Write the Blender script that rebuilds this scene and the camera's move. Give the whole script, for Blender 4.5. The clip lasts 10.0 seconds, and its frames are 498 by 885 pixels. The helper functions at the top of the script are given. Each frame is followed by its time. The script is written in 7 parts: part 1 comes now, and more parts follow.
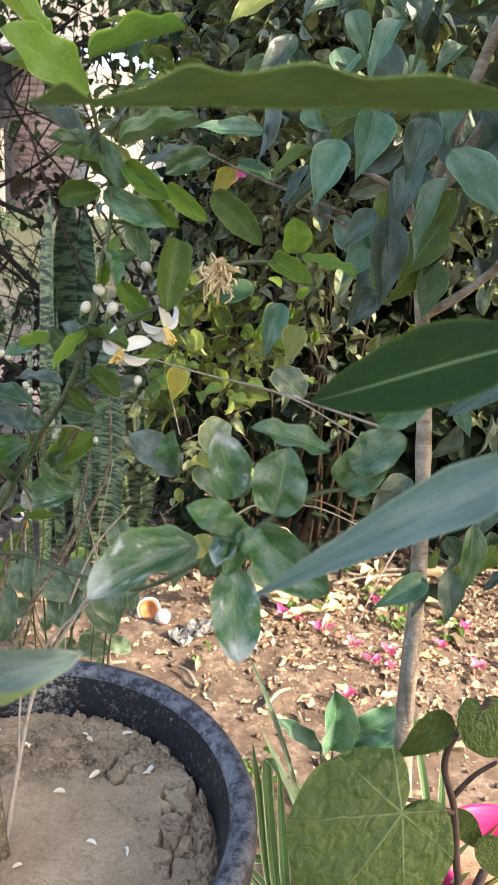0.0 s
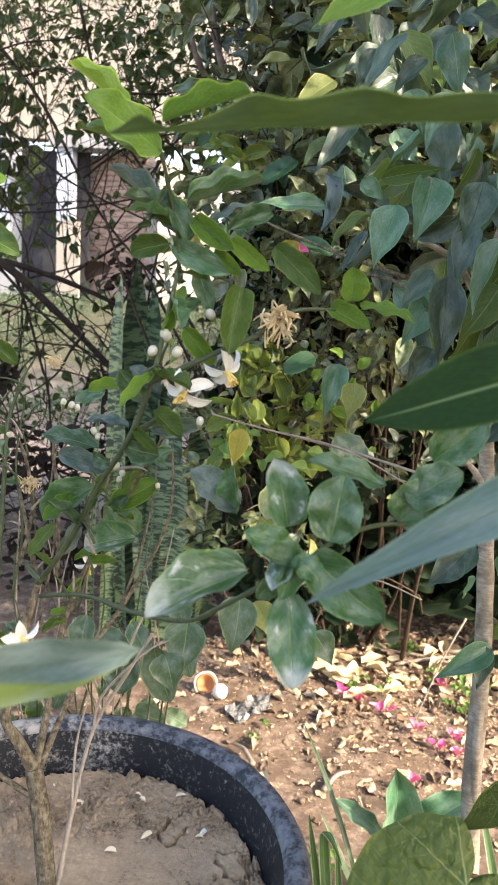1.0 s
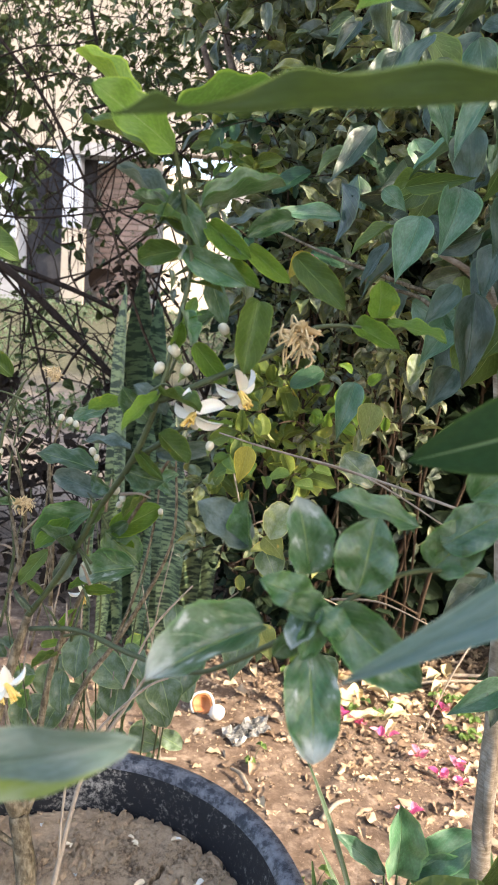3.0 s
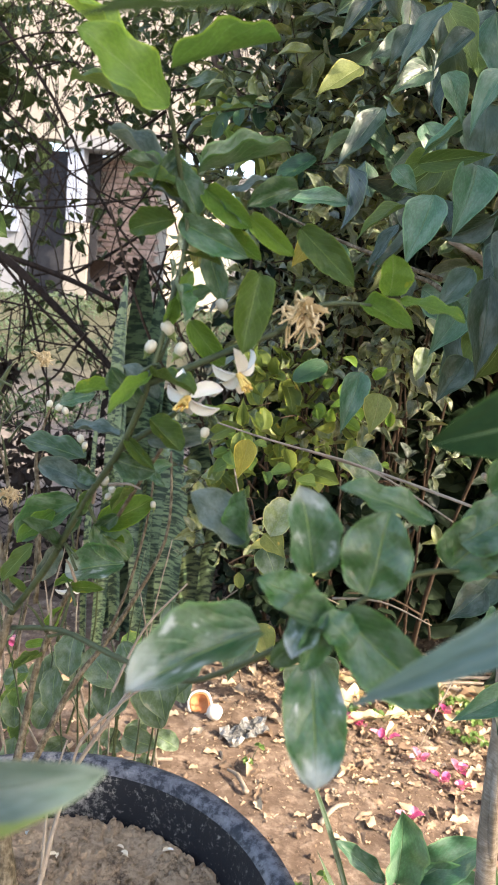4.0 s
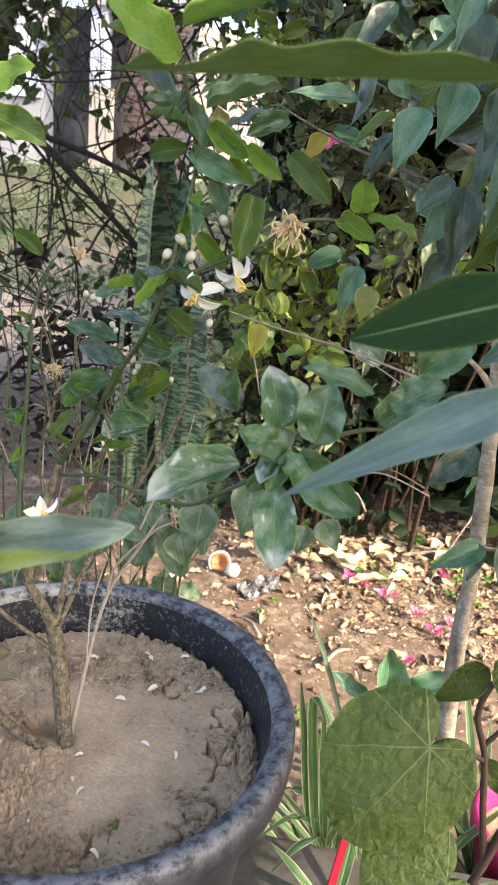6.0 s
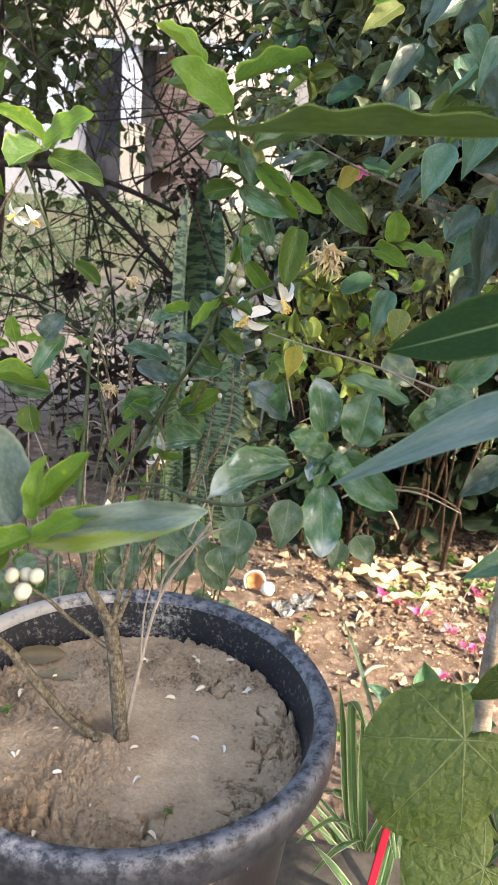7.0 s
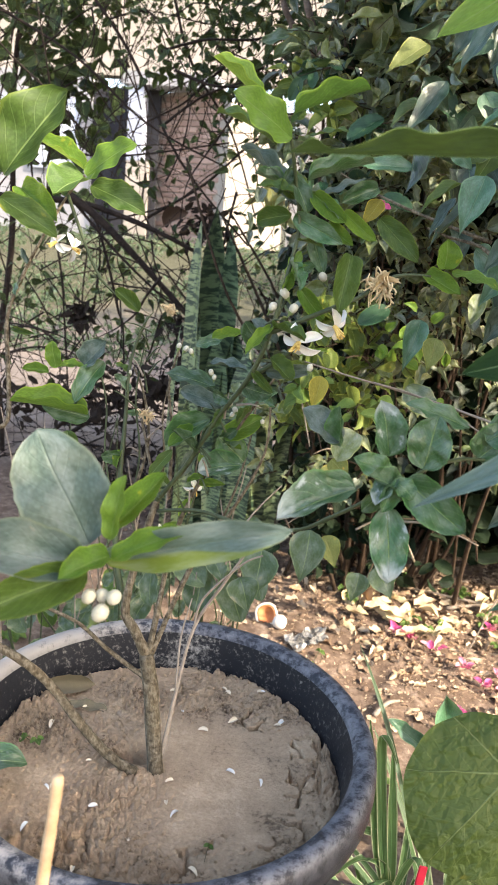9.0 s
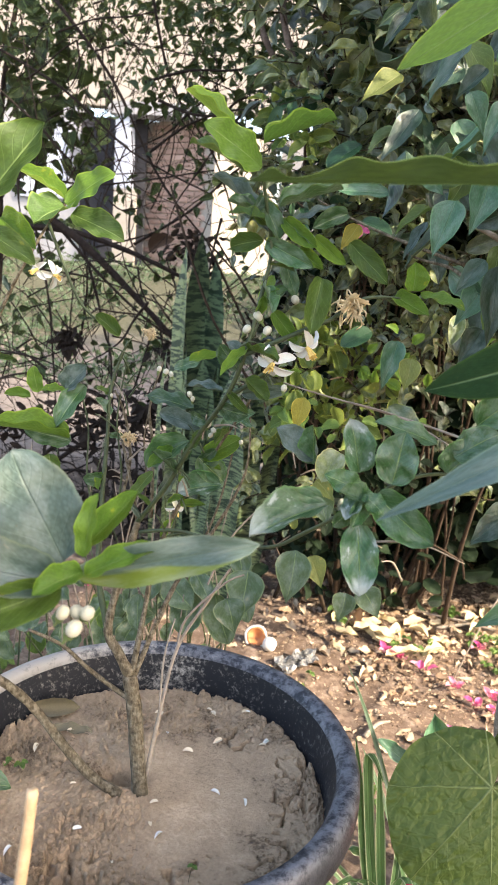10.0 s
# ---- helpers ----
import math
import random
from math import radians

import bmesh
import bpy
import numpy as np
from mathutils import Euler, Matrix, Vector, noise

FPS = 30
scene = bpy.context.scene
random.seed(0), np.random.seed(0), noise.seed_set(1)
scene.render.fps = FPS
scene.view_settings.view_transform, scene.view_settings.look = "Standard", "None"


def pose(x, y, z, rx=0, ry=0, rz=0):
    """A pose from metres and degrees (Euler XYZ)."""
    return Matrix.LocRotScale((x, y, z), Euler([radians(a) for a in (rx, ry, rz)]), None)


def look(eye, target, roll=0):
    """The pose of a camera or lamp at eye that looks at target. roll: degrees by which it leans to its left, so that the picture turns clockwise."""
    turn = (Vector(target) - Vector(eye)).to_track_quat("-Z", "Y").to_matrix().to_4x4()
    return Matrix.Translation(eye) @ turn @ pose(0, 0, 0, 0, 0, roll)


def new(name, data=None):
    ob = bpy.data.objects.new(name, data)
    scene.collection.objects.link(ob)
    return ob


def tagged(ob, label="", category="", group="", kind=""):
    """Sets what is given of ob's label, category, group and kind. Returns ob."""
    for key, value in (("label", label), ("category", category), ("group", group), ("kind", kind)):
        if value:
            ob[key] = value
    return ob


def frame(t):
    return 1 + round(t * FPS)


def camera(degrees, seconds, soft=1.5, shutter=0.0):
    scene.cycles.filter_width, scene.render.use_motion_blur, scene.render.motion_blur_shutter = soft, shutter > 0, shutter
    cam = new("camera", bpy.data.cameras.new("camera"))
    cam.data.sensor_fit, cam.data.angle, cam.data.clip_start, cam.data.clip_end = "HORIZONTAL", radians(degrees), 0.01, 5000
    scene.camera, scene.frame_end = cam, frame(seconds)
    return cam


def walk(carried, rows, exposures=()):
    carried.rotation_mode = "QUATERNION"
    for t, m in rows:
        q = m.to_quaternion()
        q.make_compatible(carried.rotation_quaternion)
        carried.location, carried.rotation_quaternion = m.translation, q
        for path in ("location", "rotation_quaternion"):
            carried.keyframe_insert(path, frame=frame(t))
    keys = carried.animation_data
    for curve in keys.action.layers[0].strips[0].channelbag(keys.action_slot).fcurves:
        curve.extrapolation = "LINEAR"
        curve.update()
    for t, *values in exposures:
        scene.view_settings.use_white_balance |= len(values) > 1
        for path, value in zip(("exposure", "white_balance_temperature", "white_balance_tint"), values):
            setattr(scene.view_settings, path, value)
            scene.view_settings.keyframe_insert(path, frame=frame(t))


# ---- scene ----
cam = camera(35.9, 10.0)
PATH = [
    (0, (0.016, -0.044, 1.027), (0.032, 1.867, 0.439), 4.0),
    (0.5, (0.028, -0.062, 1.008), (-0.083, 1.88, 0.545), 3.6),
    (1, (0.02, -0.06, 1.005), (-0.139, 1.895, 0.613), 3.5),
    (1.5, (0.015, -0.057, 1.007), (-0.147, 1.901, 0.636), 3.5),
    (2, (0.009, -0.049, 1.007), (-0.161, 1.91, 0.642), 3.6),
    (2.5, (0.008, -0.035, 1.009), (-0.157, 1.924, 0.644), 4.2),
    (4, (0.007, 0.018, 0.994), (-0.159, 1.976, 0.621), 5.4),
    (4.5, (0.007, 0.023, 0.993), (-0.157, 1.979, 0.611), 5.5),
    (5, (0.009, 0.006, 1.003), (-0.156, 1.962, 0.621), 5.5),
    (5.5, (0.027, -0.076, 1.026), (-0.182, 1.86, 0.57), 5.1),
    (6, (0.038, -0.093, 1.024), (-0.159, 1.778, 0.346), 6.1),
    (7.5, (0.022, -0.165, 1.029), (-0.283, 1.725, 0.45), 4.3),
    (8, (0.006, -0.158, 1.022), (-0.278, 1.742, 0.467), 5.0),
    (8.5, (-0.001, -0.15, 1.017), (-0.289, 1.753, 0.476), 5.1),
    (9, (-0.005, -0.155, 1.018), (-0.291, 1.75, 0.481), 5.2),
    (9.5, (0.003, -0.16, 1.018), (-0.27, 1.751, 0.497), 5.0),
    (10, (0.008, -0.165, 1.019), (-0.263, 1.758, 0.543), 4.5),
]
walk(cam, [(t, look(eye, aim, roll)) for t, eye, aim, roll in PATH], exposures=[(0, 2.33, 6900, 14), (10, 2.33, 6900, 14)])

# a small phone lens: near leaves and the far house are slightly soft
cam.data.dof.use_dof = True
cam.data.dof.focus_distance = 0.75
cam.data.dof.aperture_fstop = 26.0

# ---- light ----
world = bpy.data.worlds.new("sky")
scene.world = world
world.use_nodes = True
wn = world.node_tree
sky = wn.nodes.new("ShaderNodeTexSky")
sky.sky_type = 'NISHITA'
sky.sun_disc = False
SUN = Vector((0.76, -0.33, 0.57)).normalized()
sky.sun_elevation = math.asin(SUN.z)
sky.sun_rotation = math.atan2(SUN.x, SUN.y)
sky.dust_density = 3.0
sky.ozone_density = 0.6
wn.links.new(sky.outputs[0], wn.nodes["Background"].inputs[0])
wn.nodes["Background"].inputs[1].default_value = 0.15
sun = new("sun", bpy.data.lights.new("sun", 'SUN'))
sun.data.energy = 2.0
sun.data.angle = radians(0.53)
sun.data.color = (1.0, 0.90, 0.74)
sun.matrix_world = look(tuple(SUN * 20), (0, 0, 0))


# ---- materials ----
def shader(name):
    m = bpy.data.materials.new(name)
    m.use_nodes = True
    nt = m.node_tree
    return m, nt, nt.nodes["Principled BSDF"]


def node(nt, kind, **kw):
    n = nt.nodes.new(kind)
    for k, val in kw.items():
        n.inputs[k].default_value = val
    return n


def ramp(nt, fac, stops):
    r = nt.nodes.new("ShaderNodeValToRGB")
    els = r.color_ramp.elements
    while len(els) < len(stops):
        els.new(0.5)
    for e, (p, c) in zip(els, stops):
        e.position, e.color = p, (*c, 1)
    nt.links.new(fac, r.inputs[0])
    return r.outputs[0]


def mix(nt, fac, a, b, blend='MIX'):
    n = nt.nodes.new("ShaderNodeMix")
    n.data_type, n.blend_type = 'RGBA', blend
    if isinstance(fac, float):
        n.inputs[0].default_value = fac
    else:
        nt.links.new(fac, n.inputs[0])
    for k, val in ((6, a), (7, b)):
        if isinstance(val, tuple):
            n.inputs[k].default_value = (*val, 1)
        else:
            nt.links.new(val, n.inputs[k])
    return n.outputs[2]


def calc(nt, op, a, b=0.0, c=None):
    n = nt.nodes.new("ShaderNodeMath")
    n.operation = op
    for k, val in enumerate((a, b) if c is None else (a, b, c)):
        if isinstance(val, (int, float)):
            n.inputs[k].default_value = val
        else:
            nt.links.new(val, n.inputs[k])
    return n.outputs[0]


def bump(nt, bs, height, strength=0.4, dist=0.002):
    b = nt.nodes.new("ShaderNodeBump")
    b.inputs["Strength"].default_value, b.inputs["Distance"].default_value = strength, dist
    nt.links.new(height, b.inputs["Height"])
    nt.links.new(b.outputs[0], bs.inputs["Normal"])


def noise_tex(nt, scale, coord='Object', detail=5.0, rough=0.6, stretch=None):
    vec = nt.nodes.new("ShaderNodeTexCoord").outputs[coord]
    if stretch:
        mp = nt.nodes.new("ShaderNodeMapping")
        mp.inputs["Scale"].default_value = stretch
        nt.links.new(vec, mp.inputs[0])
        vec = mp.outputs[0]
    n = node(nt, "ShaderNodeTexNoise", Scale=scale, Detail=detail, Roughness=rough)
    nt.links.new(vec, n.inputs["Vector"])
    return n.outputs[0]


def leaf_mat(name, dark, light, rib=(0.25, 0.35, 0.12), rough=0.46, through_light=0.3, gloss=0.3, bloom=0.0, veins=7.0, ribw=0.02,
             island=False, edge=None, vein_strength=0.16, radial=False, wrinkle=0.0, tip=0.0, rim=0.0, boost=1.32, half=False, mixed=0.0):
    """Leaf blade: colour by leaf and by blotch, midrib and side veins by UV, wax or dust bloom, light passing through."""
    dark, light = tuple(c * (1 + (boost - 1) * 0.7) for c in dark), tuple(c * boost for c in light)
    m, nt, bs = shader(name)
    uv = nt.nodes.new("ShaderNodeTexCoord").outputs["UV"]
    sep = nt.nodes.new("ShaderNodeSeparateXYZ")
    nt.links.new(uv, sep.inputs[0])
    u = calc(nt, 'ABSOLUTE', calc(nt, 'SUBTRACT', sep.outputs[0], 0.5))
    vv = sep.outputs[1]
    rnd = nt.nodes.new("ShaderNodeNewGeometry").outputs["Random Per Island"] if island else nt.nodes.new("ShaderNodeObjectInfo").outputs["Random"]
    n1 = node(nt, "ShaderNodeTexNoise", Scale=3.0, Detail=4.0)
    off = nt.nodes.new("ShaderNodeVectorMath")
    off.operation = 'ADD'
    nt.links.new(uv, off.inputs[0])
    comb = nt.nodes.new("ShaderNodeCombineXYZ")
    nt.links.new(calc(nt, 'MULTIPLY', rnd, 37.0), comb.inputs[0])
    nt.links.new(calc(nt, 'MULTIPLY', rnd, 11.0), comb.inputs[1])
    nt.links.new(comb.outputs[0], off.inputs[1])
    nt.links.new(off.outputs[0], n1.inputs["Vector"])
    n2 = node(nt, "ShaderNodeTexNoise", Scale=22.0, Detail=3.0)
    nt.links.new(off.outputs[0], n2.inputs["Vector"])
    fac = calc(nt, 'ADD', calc(nt, 'MULTIPLY', rnd, 0.75), calc(nt, 'MULTIPLY', calc(nt, 'SUBTRACT', n1.outputs[0], 0.4), 0.9))
    col = ramp(nt, fac, [(0.0, dark), (1.0, light)])
    if mixed > 0:
        # some leaves dusty grey-green, some yellowish
        pick = calc(nt, 'FRACT', calc(nt, 'MULTIPLY', rnd, 17.3))
        col = mix(nt, ramp(nt, pick, [(0.60, (0, 0, 0)), (0.72, (mixed,) * 3)]), col, (0.095, 0.125, 0.095))
        col = mix(nt, ramp(nt, pick, [(0.0, (mixed,) * 3), (0.10, (0, 0, 0))]), col, (0.22, 0.21, 0.045))
    # small cells between the veins, a thin pale margin and a few scorched patches
    cells = node(nt, "ShaderNodeTexVoronoi", Scale=24.0)
    nt.links.new(off.outputs[0], cells.inputs["Vector"])
    col = mix(nt, 0.25 if radial else 1.0, col, ramp(nt, cells.outputs["Distance"], [(0.0, (1.12, 1.12, 1.12)), (0.75, (0.72, 0.74, 0.72))]), 'MULTIPLY')
    col = mix(nt, ramp(nt, calc(nt, 'ADD', u, calc(nt, 'MULTIPLY', n2.outputs[0], 0.03)), [(0.465, (0, 0, 0)), (0.495, (0.55, 0.55, 0.55))]), col, (light[0] * 1.9, light[1] * 1.6, light[2] * 1.2))
    col = mix(nt, ramp(nt, calc(nt, 'ADD', n1.outputs[0], calc(nt, 'MULTIPLY', u, 0.22)), [(0.73, (0, 0, 0)), (0.77, (0.6, 0.6, 0.6))]), col, (light[0] * 2.2, light[1] * 1.25, light[2] * 0.8))
    ribm = calc(nt, 'SUBTRACT', 1.0, calc(nt, 'MINIMUM', calc(nt, 'DIVIDE', u, ribw), 1.0))
    saw = calc(nt, 'FRACT', calc(nt, 'SUBTRACT', calc(nt, 'MULTIPLY', vv, veins), calc(nt, 'MULTIPLY', u, veins * 0.9)))
    if radial:
        # main veins fanning out from the stalk's end, side veins leaving them at a slant
        dx, dy = calc(nt, 'DIVIDE', calc(nt, 'SUBTRACT', sep.outputs[0], 0.5), 0.8), calc(nt, 'DIVIDE', calc(nt, 'SUBTRACT', vv, 0.35), 0.62)
        rad = calc(nt, 'SQRT', calc(nt, 'ADD', calc(nt, 'MULTIPLY', dx, dx), calc(nt, 'MULTIPLY', dy, dy)))
        ang = calc(nt, 'ADD', calc(nt, 'ARCTAN2', dx, dy), calc(nt, 'MULTIPLY', calc(nt, 'SUBTRACT', n1.outputs[0], 0.5), 0.10))
        away = calc(nt, 'ABSOLUTE', calc(nt, 'SUBTRACT', calc(nt, 'FRACT', calc(nt, 'ADD', calc(nt, 'MULTIPLY', ang, veins / math.tau), 0.5)), 0.5))
        dist = calc(nt, 'MULTIPLY', calc(nt, 'MULTIPLY', away, math.tau / veins), rad)
        ribm = calc(nt, 'SUBTRACT', 1.0, calc(nt, 'MINIMUM', calc(nt, 'DIVIDE', dist, calc(nt, 'SUBTRACT', 0.015, calc(nt, 'MULTIPLY', rad, 0.014))), 1.0))
        saw = calc(nt, 'FRACT', calc(nt, 'ADD', calc(nt, 'SUBTRACT', calc(nt, 'MULTIPLY', rad, 8.5), calc(nt, 'MULTIPLY', dist, 7.5)), calc(nt, 'MULTIPLY', n1.outputs[0], 0.5)))
    side = calc(nt, 'SUBTRACT', 1.0, calc(nt, 'MINIMUM', calc(nt, 'DIVIDE', calc(nt, 'ABSOLUTE', calc(nt, 'SUBTRACT', saw, 0.5)), 0.09), 1.0))
    vein = calc(nt, 'MINIMUM', calc(nt, 'ADD', calc(nt, 'MULTIPLY', ribm, 0.8), calc(nt, 'MULTIPLY', side, vein_strength)), 1.0)
    col = mix(nt, vein, col, rib)
    if edge:
        e = calc(nt, 'GREATER_THAN', calc(nt, 'ADD', u, calc(nt, 'MULTIPLY', n1.outputs[0], 0.02 if rim else 0.2)), rim or 0.46)
        if half:
            # one half of the blade is of the second colour
            e = ramp(nt, calc(nt, 'SUBTRACT', calc(nt, 'ADD', sep.outputs[0], calc(nt, 'MULTIPLY', n1.outputs[0], 0.3)), calc(nt, 'MULTIPLY', calc(nt, 'MAXIMUM', calc(nt, 'SUBTRACT', vv, 0.5), 0.0), 0.9)), [(0.73, (0, 0, 0)), (0.80, (1, 1, 1))])
        col = mix(nt, e, col, edge)
    if bloom > 0:
        b = ramp(nt, calc(nt, 'ADD', n1.outputs[0], calc(nt, 'MULTIPLY', n2.outputs[0], 0.25)), [(0.55, (0, 0, 0)), (0.85, (bloom,) * 3)])
        col = mix(nt, b, col, (0.42, 0.47, 0.45))
    if tip > 0:
        # whitish hard-water residue at the tip and in one spot
        tv = calc(nt, 'ADD', vv, calc(nt, 'MULTIPLY', calc(nt, 'SUBTRACT', n1.outputs[0], 0.5), 0.5))
        spot = ramp(nt, calc(nt, 'ADD', n1.outputs[0], calc(nt, 'MULTIPLY', n2.outputs[0], 0.2)), [(0.705, (0, 0, 0)), (0.77, (tip * 0.7,) * 3)])
        col = mix(nt, ramp(nt, tv, [(0.72, (0, 0, 0)), (0.90, (tip,) * 3)]), col, (0.36, 0.42, 0.40))
        col = mix(nt, spot, col, (0.50, 0.55, 0.55))
    # specks of dirt and small scars
    speck = ramp(nt, n2.outputs[0], [(0.70, (0, 0, 0)), (0.76, (0.5, 0.5, 0.5))])
    col = mix(nt, speck, col, (0.10, 0.075, 0.03))
    nt.links.new(col, bs.inputs["Base Color"])
    nt.links.new(calc(nt, 'ADD', calc(nt, 'MULTIPLY', n1.outputs[0], 0.3), rough - 0.12), bs.inputs["Roughness"])
    bs.inputs["Specular IOR Level"].default_value = gloss
    height = calc(nt, 'ADD', calc(nt, 'MULTIPLY', vein, -0.25 if radial else -0.6), calc(nt, 'MULTIPLY', n1.outputs[0], 1.6))
    if wrinkle:
        n3 = node(nt, "ShaderNodeTexNoise", Scale=17.0, Detail=2.0, Distortion=0.3)
        nt.links.new(off.outputs[0], n3.inputs["Vector"])
        height = calc(nt, 'ADD', height, calc(nt, 'MULTIPLY', n3.outputs[0], 1.3 * wrinkle))
    bump(nt, bs, height, 1.0 if wrinkle else 0.6, 0.005 if wrinkle else 0.0025)
    tr = nt.nodes.new("ShaderNodeBsdfTranslucent")
    nt.links.new(mix(nt, 0.35, col, (0.36, 0.46, 0.08)), tr.inputs[0])
    ms = nt.nodes.new("ShaderNodeMixShader")
    ms.inputs[0].default_value = through_light
    nt.links.new(bs.outputs[0], ms.inputs[1])
    nt.links.new(tr.outputs[0], ms.inputs[2])
    nt.links.new(ms.outputs[0], nt.nodes["Material Output"].inputs[0])
    return m


def rough_mat(name, stops, scale=40.0, rough=0.85, bumpy=0.5, dist=0.003, fine=6.0, metal=0.0, coord='Object', stretch=None):
    m, nt, bs = shader(name)
    a = noise_tex(nt, scale, coord)
    b = noise_tex(nt, scale * fine, coord, stretch=stretch)
    f = calc(nt, 'ADD', calc(nt, 'MULTIPLY', a, 0.65), calc(nt, 'MULTIPLY', b, 0.35))
    nt.links.new(ramp(nt, f, stops), bs.inputs["Base Color"])
    bs.inputs["Roughness"].default_value, bs.inputs["Metallic"].default_value = rough, metal
    bs.inputs["Specular IOR Level"].default_value = 0.12 if rough > 0.75 else 0.35
    bump(nt, bs, f, bumpy, dist)
    return m


MIDGREEN = leaf_mat("citrus_leaf_green", (0.017, 0.066, 0.021), (0.046, 0.130, 0.040), bloom=0.26, rough=0.30, gloss=0.55, through_light=0.2, boost=1.25)
WHITESPOT = leaf_mat("citrus_leaf_spotted", (0.014, 0.060, 0.024), (0.036, 0.112, 0.040), bloom=0.3, tip=0.95, rough=0.30, gloss=0.55, through_light=0.2)
DARKGREEN = leaf_mat("citrus_leaf_dark", (0.012, 0.05, 0.022), (0.03, 0.10, 0.035), bloom=0.25, boost=1.0)
LIME = leaf_mat("citrus_leaf_young", (0.055, 0.13, 0.016), (0.13, 0.23, 0.028), through_light=0.42, rough=0.4)
OLIVE = leaf_mat("citrus_leaf_olive", (0.034, 0.075, 0.014), (0.078, 0.13, 0.024), through_light=0.25, boost=1.1)
GREYLEAF = leaf_mat("citrus_leaf_dusty", (0.065, 0.105, 0.090), (0.115, 0.165, 0.145), rib=(0.12, 0.165, 0.13), bloom=0.25, gloss=0.15, through_light=0.15, rough=0.5, boost=0.82)
DARKGLOSS = leaf_mat("lance_leaf_dark", (0.012, 0.036, 0.010), (0.026, 0.060, 0.014), rib=(0.15, 0.22, 0.10), through_light=0.04, gloss=0.07, rough=0.5, ribw=0.03, veins=22.0, vein_strength=0.06, boost=0.8)
# The wavy leaf's pale rim colour stands in for sunlight in its edge.
WAVYGREEN = leaf_mat("lance_leaf_wavy", (0.019, 0.033, 0.004), (0.036, 0.055, 0.006), rib=(0.06, 0.09, 0.02), through_light=0.05, gloss=0.08, rough=0.55, ribw=0.012, veins=24.0, vein_strength=0.10, edge=(0.16, 0.22, 0.06), rim=0.488, boost=0.95)
BLUEGREY = leaf_mat("lance_leaf_bluish", (0.04, 0.095, 0.095), (0.085, 0.155, 0.15), rib=(0.16, 0.23, 0.17), bloom=0.2, rough=0.36, ribw=0.02, veins=22.0, vein_strength=0.08, boost=1.1)
FICUSDARK = leaf_mat("fig_leaf_dark", (0.010, 0.030, 0.017), (0.027, 0.068, 0.036), rib=(0.06, 0.11, 0.07), rough=0.36, veins=10.0, vein_strength=0.12, bloom=0.15, through_light=0.10, boost=1.15, gloss=0.42)
FICUSGREEN = leaf_mat("fig_leaf_green", (0.025, 0.085, 0.045), (0.06, 0.15, 0.075), rib=(0.15, 0.25, 0.12), rough=0.36, veins=10.0, vein_strength=0.15, bloom=0.2, through_light=0.15, boost=1.3, gloss=0.45)
YELLOWLEAF = leaf_mat("yellowing_leaf", (0.20, 0.15, 0.015), (0.36, 0.31, 0.05), rib=(0.45, 0.42, 0.12), through_light=0.4)
HEARTGREEN = leaf_mat("heart_leaf_green", (0.050, 0.080, 0.014), (0.098, 0.135, 0.030), rib=(0.23, 0.28, 0.115), rough=0.5, veins=8.0, vein_strength=0.14, radial=True, through_light=0.2, wrinkle=0.85, boost=1.08)
PALEYELLOW = leaf_mat("pale_yellow_leaf", (0.12, 0.15, 0.04), (0.22, 0.24, 0.075), rib=(0.35, 0.35, 0.15), through_light=0.35)
HEDGELEAF = leaf_mat("hedge_leaf", (0.015, 0.031, 0.011), (0.165, 0.195, 0.058), island=True, rough=0.36, gloss=0.55, bloom=0.35, through_light=0.15, boost=1.5, mixed=0.8)
HEDGEOBJ = leaf_mat("hedge_leaf_front", (0.030, 0.070, 0.028), (0.14, 0.20, 0.060), rough=0.36, gloss=0.5, bloom=0.4, boost=1.3, through_light=0.15, mixed=0.8)
HEDGEWARM = leaf_mat("hedge_leaf_sun_toned", (0.050, 0.088, 0.020), (0.18, 0.225, 0.045), island=True, rough=0.42, through_light=0.3, boost=1.25)
HEDGEVAR = leaf_mat("hedge_leaf_pale", (0.09, 0.15, 0.06), (0.30, 0.33, 0.16), rough=0.5, bloom=0.6)
COFFEE = leaf_mat("ribbed_leaf", (0.010, 0.040, 0.022), (0.038, 0.095, 0.045), rough=0.33, veins=9.0, vein_strength=0.35, rib=(0.05, 0.10, 0.05), through_light=0.1, boost=1.2)
FICUSMASS = leaf_mat("fig_foliage", (0.008, 0.026, 0.020), (0.040, 0.095, 0.050), island=True, rough=0.34, gloss=0.5, bloom=0.1, through_light=0.04, boost=1.0)
# The dark greens of these two carry the hedge's gap shade in their colour.
BACKSHADELEAF = leaf_mat("shade_toned_back_leaf", (0.007, 0.017, 0.010), (0.046, 0.072, 0.038), rib=(0.05, 0.08, 0.04), island=True, rough=0.38, gloss=0.5, bloom=0.25, through_light=0.03, boost=1.0, mixed=0.5)
INNERSHADELEAF = leaf_mat("shade_painted_inner_leaf", (0.004, 0.010, 0.005), (0.016, 0.030, 0.013), rib=(0.02, 0.04, 0.02), island=True, rough=0.6, gloss=0.10, through_light=0.0, boost=1.0)
FARLEAF = leaf_mat("climber_leaf", (0.014, 0.026, 0.012), (0.060, 0.090, 0.032), island=True, rough=0.55, gloss=0.2, through_light=0.10, boost=1.0)
WEED = leaf_mat("weed_leaf", (0.05, 0.105, 0.025), (0.12, 0.20, 0.045), rough=0.5)
